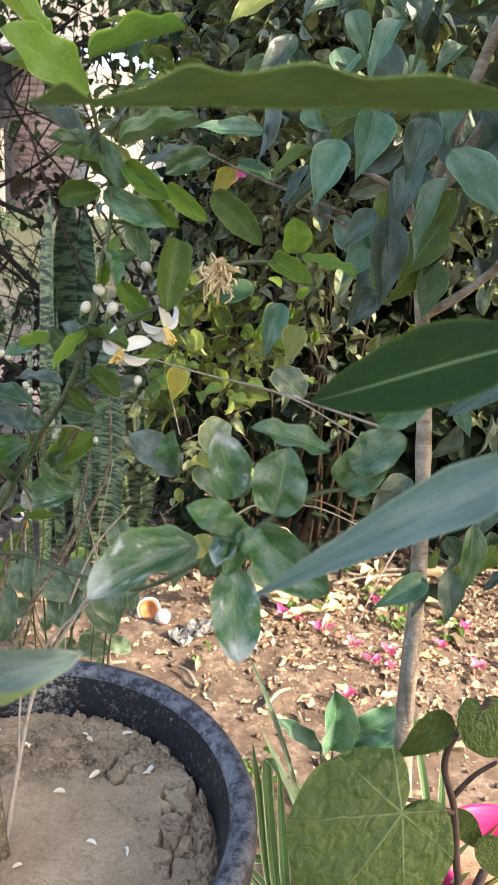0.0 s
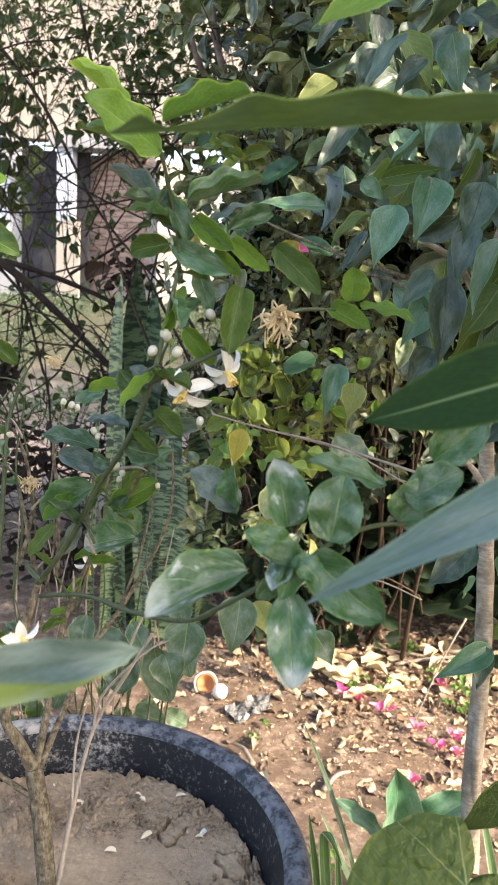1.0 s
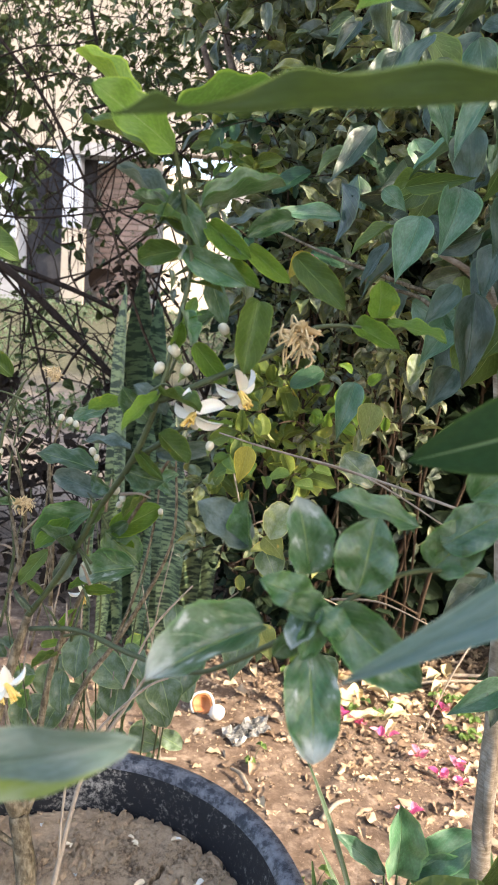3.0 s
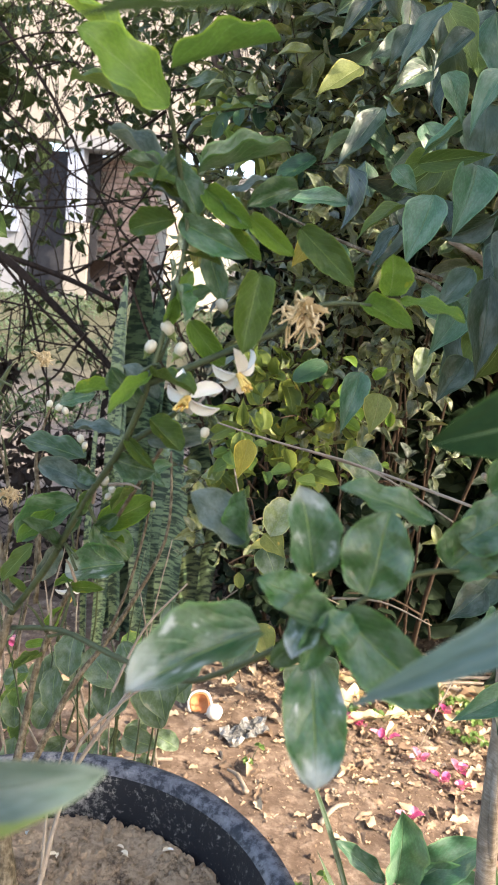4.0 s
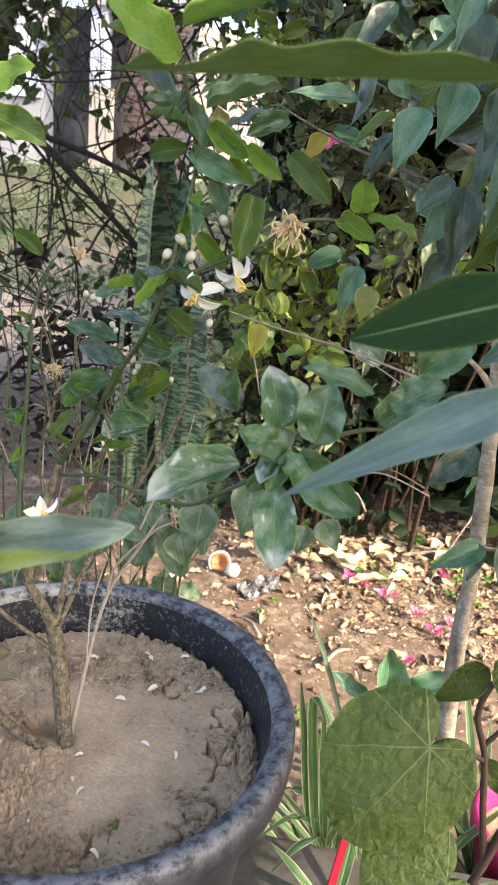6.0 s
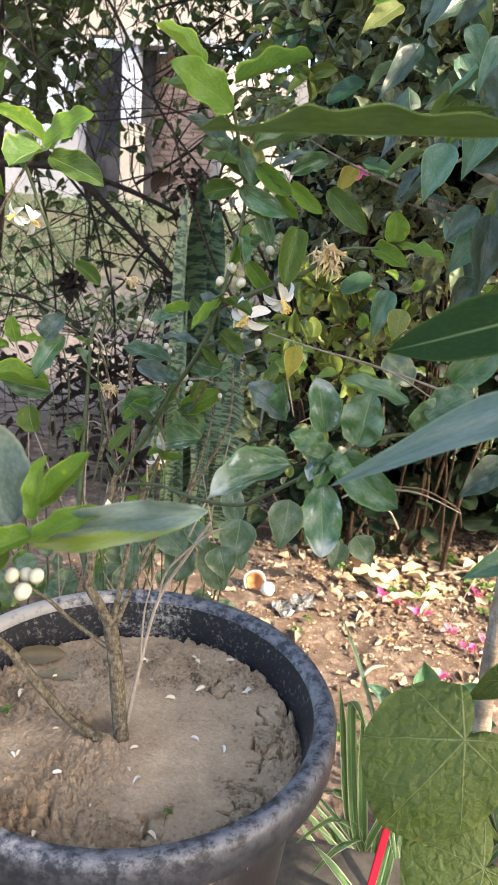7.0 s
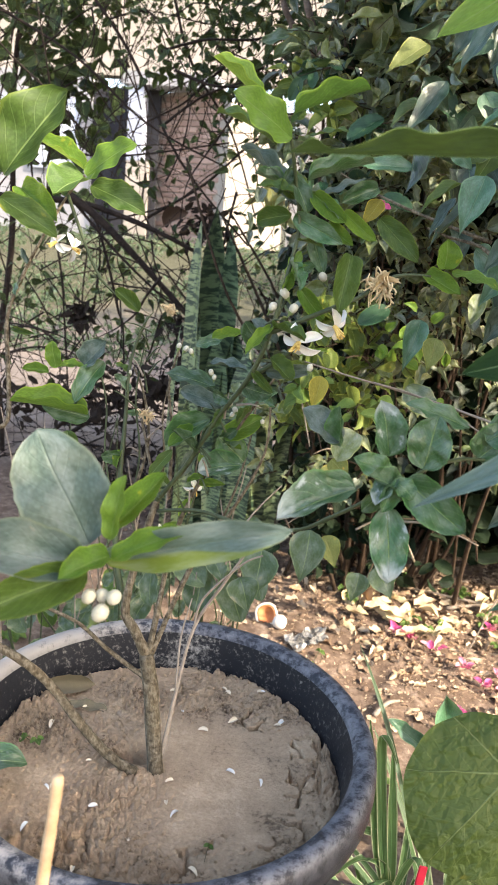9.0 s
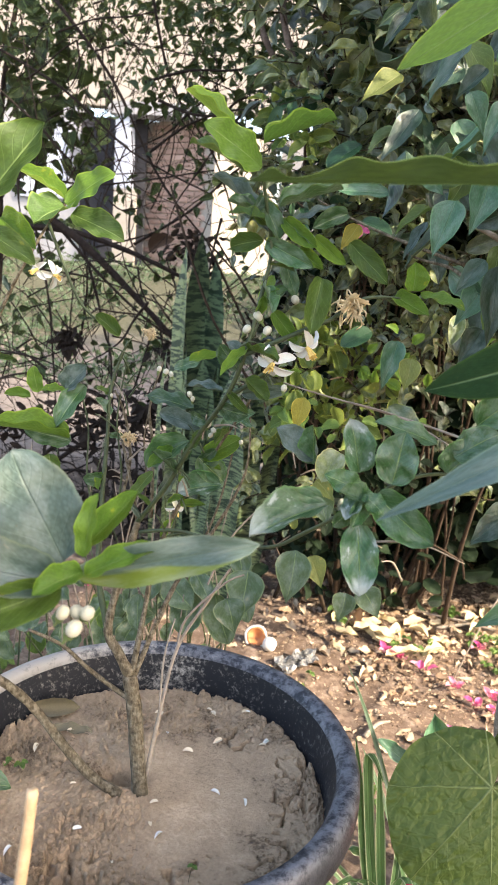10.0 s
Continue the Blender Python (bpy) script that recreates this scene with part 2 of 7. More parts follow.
NEARLEAF = leaf_mat("citrus_leaf_two_tone", (0.07, 0.115, 0.105), (0.125, 0.18, 0.165), rib=(0.12, 0.17, 0.12), bloom=0.3, gloss=0.2, edge=(0.14, 0.19, 0.03), half=True, boost=1.15)
WEEDDULL = leaf_mat("dull_weed_leaf", (0.045, 0.085, 0.045), (0.10, 0.15, 0.085), rough=0.6, bloom=0.3)
SPIDER = leaf_mat("striped_strap_leaf", (0.045, 0.10, 0.038), (0.085, 0.155, 0.06), rib=(0.10, 0.2, 0.07), edge=(0.30, 0.33, 0.20), rim=0.40, ribw=0.1, vein_strength=0.0)

BARK = rough_mat("citrus_bark", [(0.38, (0.06, 0.048, 0.030)), (0.5, (0.135, 0.112, 0.074)), (0.62, (0.225, 0.195, 0.14))], 190, 0.85, 1.0, 0.005, fine=3.0, stretch=(1, 1, 0.10))
GREENSTEM = rough_mat("citrus_green_stem", [(0.3, (0.026, 0.040, 0.016)), (0.7, (0.075, 0.098, 0.042))], 80, 0.6, 0.5, 0.001)
DRYSTEM = rough_mat("dry_twig_bark", [(0.3, (0.17, 0.135, 0.10)), (0.7, (0.36, 0.31, 0.25))], 90, 0.9, 0.5, 0.001)
PALEBARK = rough_mat("pale_bark", [(0.36, (0.14, 0.11, 0.075)), (0.5, (0.25, 0.205, 0.15)), (0.62, (0.38, 0.335, 0.27))], 45, 0.8, 0.8, 0.003, stretch=(0.25, 0.25, 1.6))
DARKSTEM = rough_mat("dark_vine_stem", [(0.3, (0.03, 0.018, 0.014)), (0.7, (0.09, 0.055, 0.04))], 90, 0.6, 0.5, 0.001)
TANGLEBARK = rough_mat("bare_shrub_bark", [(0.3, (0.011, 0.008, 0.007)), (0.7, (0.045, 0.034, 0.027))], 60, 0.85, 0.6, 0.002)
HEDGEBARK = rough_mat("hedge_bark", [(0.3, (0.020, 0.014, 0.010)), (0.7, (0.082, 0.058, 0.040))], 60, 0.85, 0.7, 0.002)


# ---- building helpers ----
def part(name, bm, material, parent=None, label="", smooth=True):
    me = bpy.data.meshes.new(name)
    bm.to_mesh(me)
    bm.free()
    me.materials.append(material)
    if smooth:
        me.polygons.foreach_set("use_smooth", [True] * len(me.polygons))
    ob = new(name, me)
    ob.parent = parent
    if label:
        tagged(ob, label)
    return ob


def empty(name, at, label, category, group="", kind=""):
    ob = new(name)
    ob.location = at
    ob.empty_display_size = 0.05
    return tagged(ob, label, category, group, kind)


def piece(name, me, m, parent=None):
    """An object on shared mesh data, at the pose m in the world, under a parent that is only moved."""
    ob = new(name, me)
    if parent is not None:
        ob.parent = parent
        off = Vector((0, 0, 0))
        up = parent
        while up is not None:
            off += up.location
            up = up.parent
        m = Matrix.Translation(-off) @ m
    ob.matrix_basis = m
    return ob


def tube(bm, pts, r0, r1, sides=8, knots=0.0, seed=0):
    """A round, tapering stem along a smooth line through pts."""
    rng = random.Random(seed)
    pts = [Vector(p) for p in pts]
    line = []
    n = len(pts)
    steps = 5
    for i in range(n - 1):
        p0, p1, p2, p3 = pts[max(i - 1, 0)], pts[i], pts[i + 1], pts[min(i + 2, n - 1)]
        for k in range(steps):
            t = k / steps
            line.append(0.5 * ((2 * p1) + (p2 - p0) * t + (2 * p0 - 5 * p1 + 4 * p2 - p3) * t * t + (3 * p1 - p0 - 3 * p2 + p3) * t ** 3))
    line.append(pts[-1])
    rings = []
    side = Vector((0.3, 0.9, 0.2))
    for i, p in enumerate(line):
        d = (line[min(i + 1, len(line) - 1)] - line[max(i - 1, 0)]).normalized()
        a = d.cross(side)
        if a.length < 1e-4:
            a = d.cross(Vector((1, 0, 0)))
        a.normalize()
        b = d.cross(a)
        f = i / (len(line) - 1)
        r = (r0 + (r1 - r0) * f) * (1 + knots * rng.uniform(-0.5, 1.0))
        rings.append([bm.verts.new(p + a * (r * math.cos(q * math.tau / sides)) + b * (r * math.sin(q * math.tau / sides))) for q in range(sides)])
    for u, w in zip(rings, rings[1:]):
        for q in range(sides):
            bm.faces.new((u[q], u[(q + 1) % sides], w[(q + 1) % sides], w[q]))
    bm.faces.new(rings[-1])
    bm.faces.new(rings[0][::-1])


def local(parent, p):
    return Vector(p) - parent.location


def branch(plant, name, pts, r0, r1, material):
    bm = bmesh.new()
    tube(bm, [local(plant, p) for p in pts], r0, r1, 9 if r0 > 0.004 else 6, 0.12, len(plant.children))
    return part(name, bm, material, plant)


# half width along the blade, from base to tip
def w_citrus(v):
    return 0.5 * max(0.0, 1 - abs(2 * v ** 0.92 - 1) ** 2.3) ** 0.62
def w_ovate(v):
    return 0.5 * (math.sin(math.pi * v ** 0.62) ** 0.95) * (1 - 0.35 * v ** 3) if v < 0.86 else 0.5 * 0.42 * max(0.0, (1 - v) / 0.14) ** 1.3 * 0.55
def w_lance(v):
    return 0.5 * math.sin(math.pi * v ** 0.9) ** 0.8 * (1 - 0.15 * v)
def w_taper(v):
    return 0.5 * (min(1.0, v * 3.2) ** 0.7) * (1 - max(0.0, v - 0.25) / 0.75) ** 0.85 if v < 1 else 0.0
def w_wavy(v, s=1):
    """Upper half with three crests, the lower one narrow and nearly straight."""
    if s < 0:
        return 0.20 * max(0.0, 1 - v) ** 0.55
    crest = lambda c, w: math.exp(-((v - c) / w) ** 2)
    return (0.48 * crest(0.18, 0.10) + 0.72 * crest(0.43, 0.12) + 0.60 * crest(0.655, 0.095) + 0.35 * crest(0.905, 0.045) + 0.05) * min(1.0, (1 - v) * 14)
def w_round(v):
    return 0.5 * max(0.0, 1 - abs(2 * v ** 0.80 - 1) ** 2) ** 0.75
def w_strap(v):
    return 0.5 * min(1, 0.7 + v) * (1 - max(0.0, v - 0.55) ** 1.5 * 3.3 if v < 1 else 0.02)


def blade(name, width, rows=12, cols=5, fold=0.12, curl=0.15, wave=0.0, waves=3.0, lobes=0.0, ribbed=0.0, seed=0, ragged=0.0, lean=0.0):
    """A leaf of unit length along +y and unit width along x, its upper face to +z, with UV along and across the blade."""
    rng = random.Random(seed)
    ph = rng.uniform(0, 6)
    verts, uvs, faces = [], [], []
    half = cols // 2
    for i in range(rows + 1):
        v = i / rows
        w = max(width(v), 0.004)
        for j in range(-half, half + 1):
            s = j / half
            ww = w * (1 + ragged * rng.uniform(-1, 0.2) * (abs(s) == 1))
            x = s * ww * (1 + lean * s)
            z = abs(s) ** 1.3 * ww * fold * 2 - curl * v * v + wave * abs(s) * math.sin(v * waves * math.tau + ph + (0.9 if s > 0 else 0))
            z += ribbed * math.sin((v * 9 - abs(s) * 1.6) * math.tau) * (0.2 + abs(s)) * 0.5
            y = v + curl * 0.1 * math.sin(v * 3)
            if lobes and v < 0.5:
                y -= lobes * abs(s) ** 1.5 * (1 - v / 0.5)
            verts.append((x + 0.03 * math.sin(v * 4 + ph), y, z))
            uvs.append((0.5 + s * 0.5, v))
    c = 2 * half + 1
    for i in range(rows):
        for j in range(c - 1):
            a = i * c + j
            faces.append((a, a + 1, a + c + 1, a + c))
    me = bpy.data.meshes.new(name)
    me.from_pydata(verts, [], faces)
    lay = me.uv_layers.new(name="UVMap")
    for lp in me.loops:
        lay.data[lp.index].uv = uvs[lp.vertex_index]
    me.polygons.foreach_set("use_smooth", [True] * len(me.polygons))
    return me


def wavy_blade(name):
    """A long leaf whose upper half rises in crests, its outline shaped to fit the camera's view."""
    verts, uvs, faces = [], [], []
    rows, cols = 60, 9
    for i in range(rows + 1):
        v = i / rows
        for j in range(cols):
            s = j / (cols - 1) * 2 - 1
            w = w_wavy(v, s) * abs(s)
            z = 0.03 * w * math.sin(v * 23 + 0.6) + 0.02 * w * w - 0.01 * v * v
            verts.append((w if s > 0 else -w, v, z))
            uvs.append((0.5 + s * 0.5, v))
    for i in range(rows):
        for j in range(cols - 1):
            a = i * cols + j
            faces.append((a, a + 1, a + cols + 1, a + cols))
    me = bpy.data.meshes.new(name)
    me.from_pydata(verts, [], faces)
    lay = me.uv_layers.new(name="UVMap")
    for lp in me.loops:
        lay.data[lp.index].uv = uvs[lp.vertex_index]
    me.polygons.foreach_set("use_smooth", [True] * len(me.polygons))
    return me


def heart_blade(name, seed):
    """A heart-shaped blade on rings round the stalk's end: two lobes behind it, a short tip, puckered between the veins."""
    verts, uvs, faces = [], [], []
    n, rings = 120, 34
    for i in range(rings + 1):
        f = i / rings
        for k in range(n):
            a = k * math.tau / n
            s = abs((a - math.pi) / math.pi)
            fi = s * math.pi
            r = 0.25 * math.cos(fi) + math.sqrt(0.36 - 0.0625 * math.sin(fi) ** 2) + 0.05 * max(0.0, 1 - s * 6.0) + 0.006 * math.sin(a * 11)
            r *= 1 - 0.92 * max(0.0, (s - 0.78) / 0.22) ** 1.2
            x, y = r * f * math.sin(a), -r * f * math.cos(a)
            z = 0.016 * abs(math.sin(a * 4.5)) * f + 0.022 * noise.noise((x * 6, y * 6, seed)) * f + 0.014 * noise.noise((x * 20, y * 20, seed)) * f - 0.16 * f * f * (0.35 + 0.65 * (y > 0) * y) + 0.05 * abs(x)
            uvs.append((0.5 + x * 0.8, 0.35 + y * 0.62))
            if x < 0:
                # one half narrowed and lowered to fit the slanted view from the camera
                x, z = x * 0.80, z + x * 0.12
                y *= 0.75 if y < 0 else 1.0
            verts.append((x, y, z))
    for i in range(rings):
        for k in range(n):
            a, b = i * n + k, i * n + (k + 1) % n
            faces.append((a, b, b + n, a + n))
    me = bpy.data.meshes.new(name)
    me.from_pydata(verts, [], faces)
    lay = me.uv_layers.new(name="UVMap")
    for lp in me.loops:
        lay.data[lp.index].uv = uvs[lp.vertex_index]
    me.polygons.foreach_set("use_smooth", [True] * len(me.polygons))
    return me


CITRUS = [blade("citrus_leaf", w_citrus, 20, 7, f, c, 0.06, 2.4, seed=i, ragged=0.045) for i, (f, c) in enumerate(((0.30, 0.20), (0.18, 0.30), (0.38, 0.10), (0.10, 0.16)))]
OVATE = [blade("fig_leaf", w_ovate, 18, 7, f, c, 0.035, 2.2, seed=i + 9, ragged=0.03) for i, (f, c) in enumerate(((0.15, 0.2), (0.22, 0.3), (0.1, 0.12)))]
LANCE = [blade("lance_leaf", w_lance, 26, 7, 0.05, 0.05, 0.012, 2.2, seed=21)]
TAPER = [blade("tapering_lance_leaf", w_taper, 26, 7, 0.05, 0.04, 0.012, 2.6, seed=23)]
WAVY = [wavy_blade("wavy_lance_leaf")]
HEART = [heart_blade("heart_leaf", 4)]
COFFEES = [blade("ribbed_leaf", w_citrus, 26, 7, 0.12, 0.25, 0.0, 2, 0, 0.035, seed=i + 40) for i in range(2)]
ROUNDS = [blade("round_leaf", w_round, 9, 5, 0.28, 0.25, 0.05, 1.5, seed=i + 50) for i in range(3)]
DRIES = [blade("dry_leaf", w_citrus, 8, 5, f, c, 0.09, 1.5, seed=i + 60, ragged=0.1) for i, (f, c) in enumerate(((0.5, 0.3), (-0.3, 0.4), (0.3, -0.35), (0.7, 0.1)))]
STRAPS = [blade("strap_leaf", w_strap, 16, 5, 0.02, c * 0.55, 0.0, 1, seed=i + 70) for i, c in enumerate((0.25, 0.5, 0.8))]
SHAPED = {}


def with_material(me, material):
    """The leaf shape in a material: one mesh for each pair, shared by all leaves of that look."""
    key = (me.name, material.name)
    if key not in SHAPED:
        c = me.copy()
        c.materials.append(material)
        SHAPED[key] = c
    return SHAPED[key]


# Default facing is fitted to the view: towards the camera's side and up.
FACING = Vector((0.0, -0.8, 0.6))


def aim(base, tip, width, roll=0.0, facing=FACING):
    """The pose of a unit leaf from base to tip, its upper face turned to facing, rolled about its midrib."""
    b, t = Vector(base), Vector(tip)
    y = t - b
    length = y.length
    y.normalize()
    z = (facing - y * facing.dot(y)).normalized()
    z = Matrix.Rotation(radians(roll), 3, y) @ z
    x = y.cross(z)
    m = Matrix((x, y, z)).transposed().to_4x4()
    return Matrix.Translation(b) @ m @ Matrix.Diagonal((width / max(0.35, math.cos(radians(roll))), length, (length + width) / 2, 1))


def leaf(plant, shapes, material, base, tip, width, roll=0.0, name="leaf"):
    k = len(plant.children)
    m = aim(base, tip, width, roll)
    ob = piece(name, with_material(shapes[k % len(shapes)], material), m, plant)
    return ob


def leaf_cloud(name, shapes, spots, material, parent, label=""):
    """Many leaves in one mesh, for what nobody could count. spots: poses of unit leaves."""
    V, Fs, UV, base = [], [], [], 0
    cache = []
    for me in shapes:
        co = np.empty(len(me.vertices) * 3)
        me.vertices.foreach_get("co", co)
        fa = np.array([list(p.vertices) for p in me.polygons])
        uv = np.empty(len(me.loops) * 2)
        me.uv_layers[0].data.foreach_get("uv", uv)
        cache.append((co.reshape(-1, 3), fa, uv.reshape(-1, 2)))
    for i, m in enumerate(spots):
        co, fa, uv = cache[i % len(cache)]
        a = np.array(m)
        V.append(co @ a[:3, :3].T + a[:3, 3])
        Fs.append(fa + base)
        UV.append(uv)
        base += len(co)
    me = bpy.data.meshes.new(name)
    me.from_pydata(np.concatenate(V).tolist(), [], np.concatenate(Fs).tolist())
    me.uv_layers.new(name="UVMap").data.foreach_set("uv", np.concatenate(UV).ravel())
    me.materials.append(material)
    me.polygons.foreach_set("use_smooth", [True] * len(me.polygons))
    ob = new(name, me)
    ob.parent = parent
    if parent is not None:
        ob.location = -parent.location
    return tagged(ob, label, kind="stuff")


SMALL_ROUND = [blade("small_round", w_citrus, 6, 5, 0.22, 0.22, 0.05, 1.5, seed=i + 80) for i in range(4)]
SMALL_OVATE = [blade("small_ovate", w_ovate, 7, 5, 0.22, 0.32, 0.05, 1.5, seed=i + 90) for i in range(4)]
DRYFLAT = [blade("flat_dry_leaf", w_citrus, 10, 5, f, c, 0.07, 2.1, seed=i + 160, ragged=0.12) for i, (f, c) in enumerate(((0.2, 0.12), (-0.15, 0.2), (0.3, -0.12)))]
CRISP = [blade("crisp_leaf", w_citrus, 7, 5, f, c, 0.10, 1.7, seed=i + 140, ragged=0.45) for i, (f, c) in enumerate(((0.25, 0.25), (-0.3, 0.15), (0.15, -0.2), (0.45, 0.1), (-0.1, 0.3)))]
CRUMB = [blade("leaf_crumb", lambda v: 0.5 * (1 - abs(2 * v - 1) ** 5), 2, 3, f, 0.3, 0.1, 1.2, seed=i + 150, ragged=0.6) for i, f in enumerate((0.4, -0.4, 0.2))]
SMALL_DRY = [blade("small_dry", w_citrus, 4, 3, f * 0.2, c * 0.2, 0.04, 1.5, seed=i + 95, ragged=0.15) for i, (f, c) in enumerate(((0.5, 0.4), (-0.4, 0.3), (0.4, -0.4)))]


def spray(rng, p, size, aspect=0.55, droop=0.3, front=(0, -1, 0.35), spread=1.0):
    """A leaf pose near p: its face to the front and up, its tip outwards and down."""
    d = Vector((rng.gauss(0, 1) * spread, rng.gauss(-0.25, 0.7) * spread, rng.gauss(-droop, 0.6)))
    if d.length < 0.1:
        d = Vector((0, 0, -1))
    d.normalize()
    f = Vector(front) + Vector((rng.gauss(0, 0.9), rng.gauss(0, 0.5), rng.gauss(0.3, 0.8)))
    s = size * rng.uniform(0.65, 1.25)
    return aim(p, Vector(p) + d * s, s * aspect * rng.uniform(0.75, 1.15), rng.uniform(-45, 45), f)


def shoot(rng, base, d, length, n, size, aspect=0.52, droop=0.3, stems=None, front=(0.1, -0.4, 0.8), r=0.0016):
    """A leafy shoot: a thin bent stem with leaves set by turns round it. Gives the leaf poses; adds the stem to stems."""
    base, d = Vector(base), Vector(d).normalized()
    bend = Vector((rng.gauss(0, 0.15), rng.gauss(0, 0.1), -droop * rng.uniform(0.3, 1.0))) * length
    at = lambda f: base + d * (length * f) + bend * (f * f)
    if stems is not None:
        tube(stems, [at(0), at(0.5), at(1)], r, r * 0.4, 4)
    a = d.cross(Vector((0.2, 0.3, 1))).normalized()
    b = d.cross(a)
    turn, out = rng.uniform(0, 6.28), []
    for i in range(n):
        f = 0.12 + 0.88 * (i + rng.uniform(0.2, 0.8)) / n
        turn += 2.4 + rng.gauss(0, 0.3)
        side = a * math.cos(turn) + b * math.sin(turn)
        q = (d * rng.uniform(0.3, 0.9) + side * rng.uniform(0.6, 1.1) + Vector((0, 0, -droop * rng.uniform(0.2, 1.4)))).normalized()
        s = size * rng.uniform(0.6, 1.2) * (1.05 - 0.45 * f)
        face = Vector(front) + Vector((rng.gauss(0, 0.6), rng.gauss(0, 0.5), rng.gauss(0, 0.5))) + side * 0.3
        p = at(f) + q * s * 0.1
        out.append(aim(p, p + q * s, s * aspect * rng.uniform(0.8, 1.2), rng.uniform(-25, 25), face))
    return out


# ---- ground, one sheet ----
def ground_z(x, y):
    t = min(1.0, max(0.0, (y - 3.2) / 6.0))
    rise = 0.74 * t * t * (3 - 2 * t)
    lump = 0.020 * noise.noise((x * 2.2, y * 2.2, 0)) + 0.010 * noise.noise((x * 9, y * 9, 3)) + 0.005 * noise.noise((x * 26, y * 26, 5))
    return rise + lump * (1.0 if y < 5 else 0.5)


def spaced(a, b, n, near, power):
    """n values from a to b, closest together at near."""
    out = []
    for i in range(n):
        s = 2 * i / (n - 1) - 1
        k = abs(s) ** power
        out.append(near + ((b - near) if s > 0 else (near - a)) * k * (1 if s > 0 else -1))
    return out


GROUND, nt, bs = shader("earth_and_lawn")
pos = nt.nodes.new("ShaderNodeNewGeometry").outputs["Position"]
def pnoise(scale, detail=6.0):
    n = node(nt, "ShaderNodeTexNoise", Scale=scale, Detail=detail, Roughness=0.65)
    nt.links.new(pos, n.inputs["Vector"])
    return n.outputs[0]
na, nb, nc = pnoise(3.0), pnoise(28.0), pnoise(120.0)
earth = ramp(nt, calc(nt, 'ADD', calc(nt, 'MULTIPLY', nb, 0.6), calc(nt, 'MULTIPLY', nc, 0.4)),
             [(0.38, (0.105, 0.073, 0.052)), (0.5, (0.195, 0.141, 0.104)), (0.62, (0.32, 0.245, 0.185))])
# darker brown blotches stand in for dappled leaf shade on the earth
earth = mix(nt, ramp(nt, pnoise(7.0, 5.0), [(0.46, (0.65, 0.65, 0.65)), (0.60, (0, 0, 0))]), earth, (0.115, 0.080, 0.057))
grass = ramp(nt, nb, [(0.3, (0.058, 0.060, 0.036)), (0.7, (0.125, 0.120, 0.080))])
path = ramp(nt, nb, [(0.3, (0.16, 0.132, 0.108)), (0.7, (0.30, 0.252, 0.21))])
sepp = nt.nodes.new("ShaderNodeSeparateXYZ")
nt.links.new(pos, sepp.inputs[0])
wob = calc(nt, 'ADD', sepp.outputs[1], calc(nt, 'MULTIPLY', na, 1.6))
far1 = ramp(nt, calc(nt, 'DIVIDE', wob, 10.0), [(0.35, (0, 0, 0)), (0.42, (1, 1, 1))])
far2 = ramp(nt, calc(nt, 'DIVIDE', wob, 10.0), [(0.58, (0, 0, 0)), (0.68, (1, 1, 1))])
nt.links.new(mix(nt, far2, mix(nt, far1, earth, path), grass), bs.inputs["Base Color"])
bs.inputs["Roughness"].default_value = 0.95
bs.inputs["Specular IOR Level"].default_value = 0.1
bump(nt, bs, calc(nt, 'ADD', nb, calc(nt, 'MULTIPLY', nc, 0.5)), 0.7, 0.007)

xs, ys = spaced(-400, 400, 190, 0.15, 5.2), spaced(-300, 900, 210, 1.5, 5.4)
me = bpy.data.meshes.new("ground")
me.from_pydata([(x, y, ground_z(x, y)) for y in ys for x in xs], [],
               [(j * len(xs) + i, j * len(xs) + i + 1, (j + 1) * len(xs) + i + 1, (j + 1) * len(xs) + i) for j in range(len(ys) - 1) for i in range(len(xs) - 1)])
me.materials.append(GROUND)
me.polygons.foreach_set("use_smooth", [True] * len(me.polygons))
ground = tagged(new("ground", me), "bare brown garden earth rising to pale path and lawn", "ground", kind="structure")

# low ledge on which the pots stand
LEDGE = rough_mat("weathered_concrete", [(0.3, (0.035, 0.032, 0.028)), (0.7, (0.10, 0.092, 0.08))], 14, 0.9, 0.6, 0.004)
bm = bmesh.new()
bmesh.ops.create_cube(bm, size=1, matrix=Matrix.Translation((-0.3, -0.35, 0.09)) @ Matrix.Diagonal((2.4, 2.1, 0.22, 1)))
bmesh.ops.bevel(bm, geom=bm.edges[:], offset=0.012, segments=2, affect='EDGES')
LEDGE_TOP = 0.20
tagged(part("ledge", bm, LEDGE, None, "", False), "low weathered concrete ledge under the potted plants", "ledge", kind="structure")


# ---- house in the distance ----
def box(bm, x0, x1, y0, y1, z0, z1):
    bmesh.ops.create_cube(bm, size=1, matrix=Matrix.Translation(((x0 + x1) / 2, (y0 + y1) / 2, (z0 + z1) / 2)) @ Matrix.Diagonal((x1 - x0, y1 - y0, z1 - z0, 1)))


PLASTER = rough_mat("cream_plaster", [(0.3, (0.27, 0.245, 0.21)), (0.7, (0.40, 0.365, 0.32))], 3.0, 0.9, 0.3, 0.01)
PALEWALL = rough_mat("whitewashed_plaster", [(0.3, (0.23, 0.235, 0.25)), (0.7, (0.35, 0.355, 0.37))], 2.0, 0.9, 0.3, 0.01)
MORTAR = rough_mat("mortar", [(0.3, (0.30, 0.26, 0.22)), (0.7, (0.44, 0.39, 0.34))], 20, 0.95, 0.4, 0.004)
BLUEPAINT = rough_mat("pale_blue_paint", [(0.3, (0.30, 0.34, 0.43)), (0.7, (0.40, 0.44, 0.53))], 6, 0.6, 0.2, 0.002)
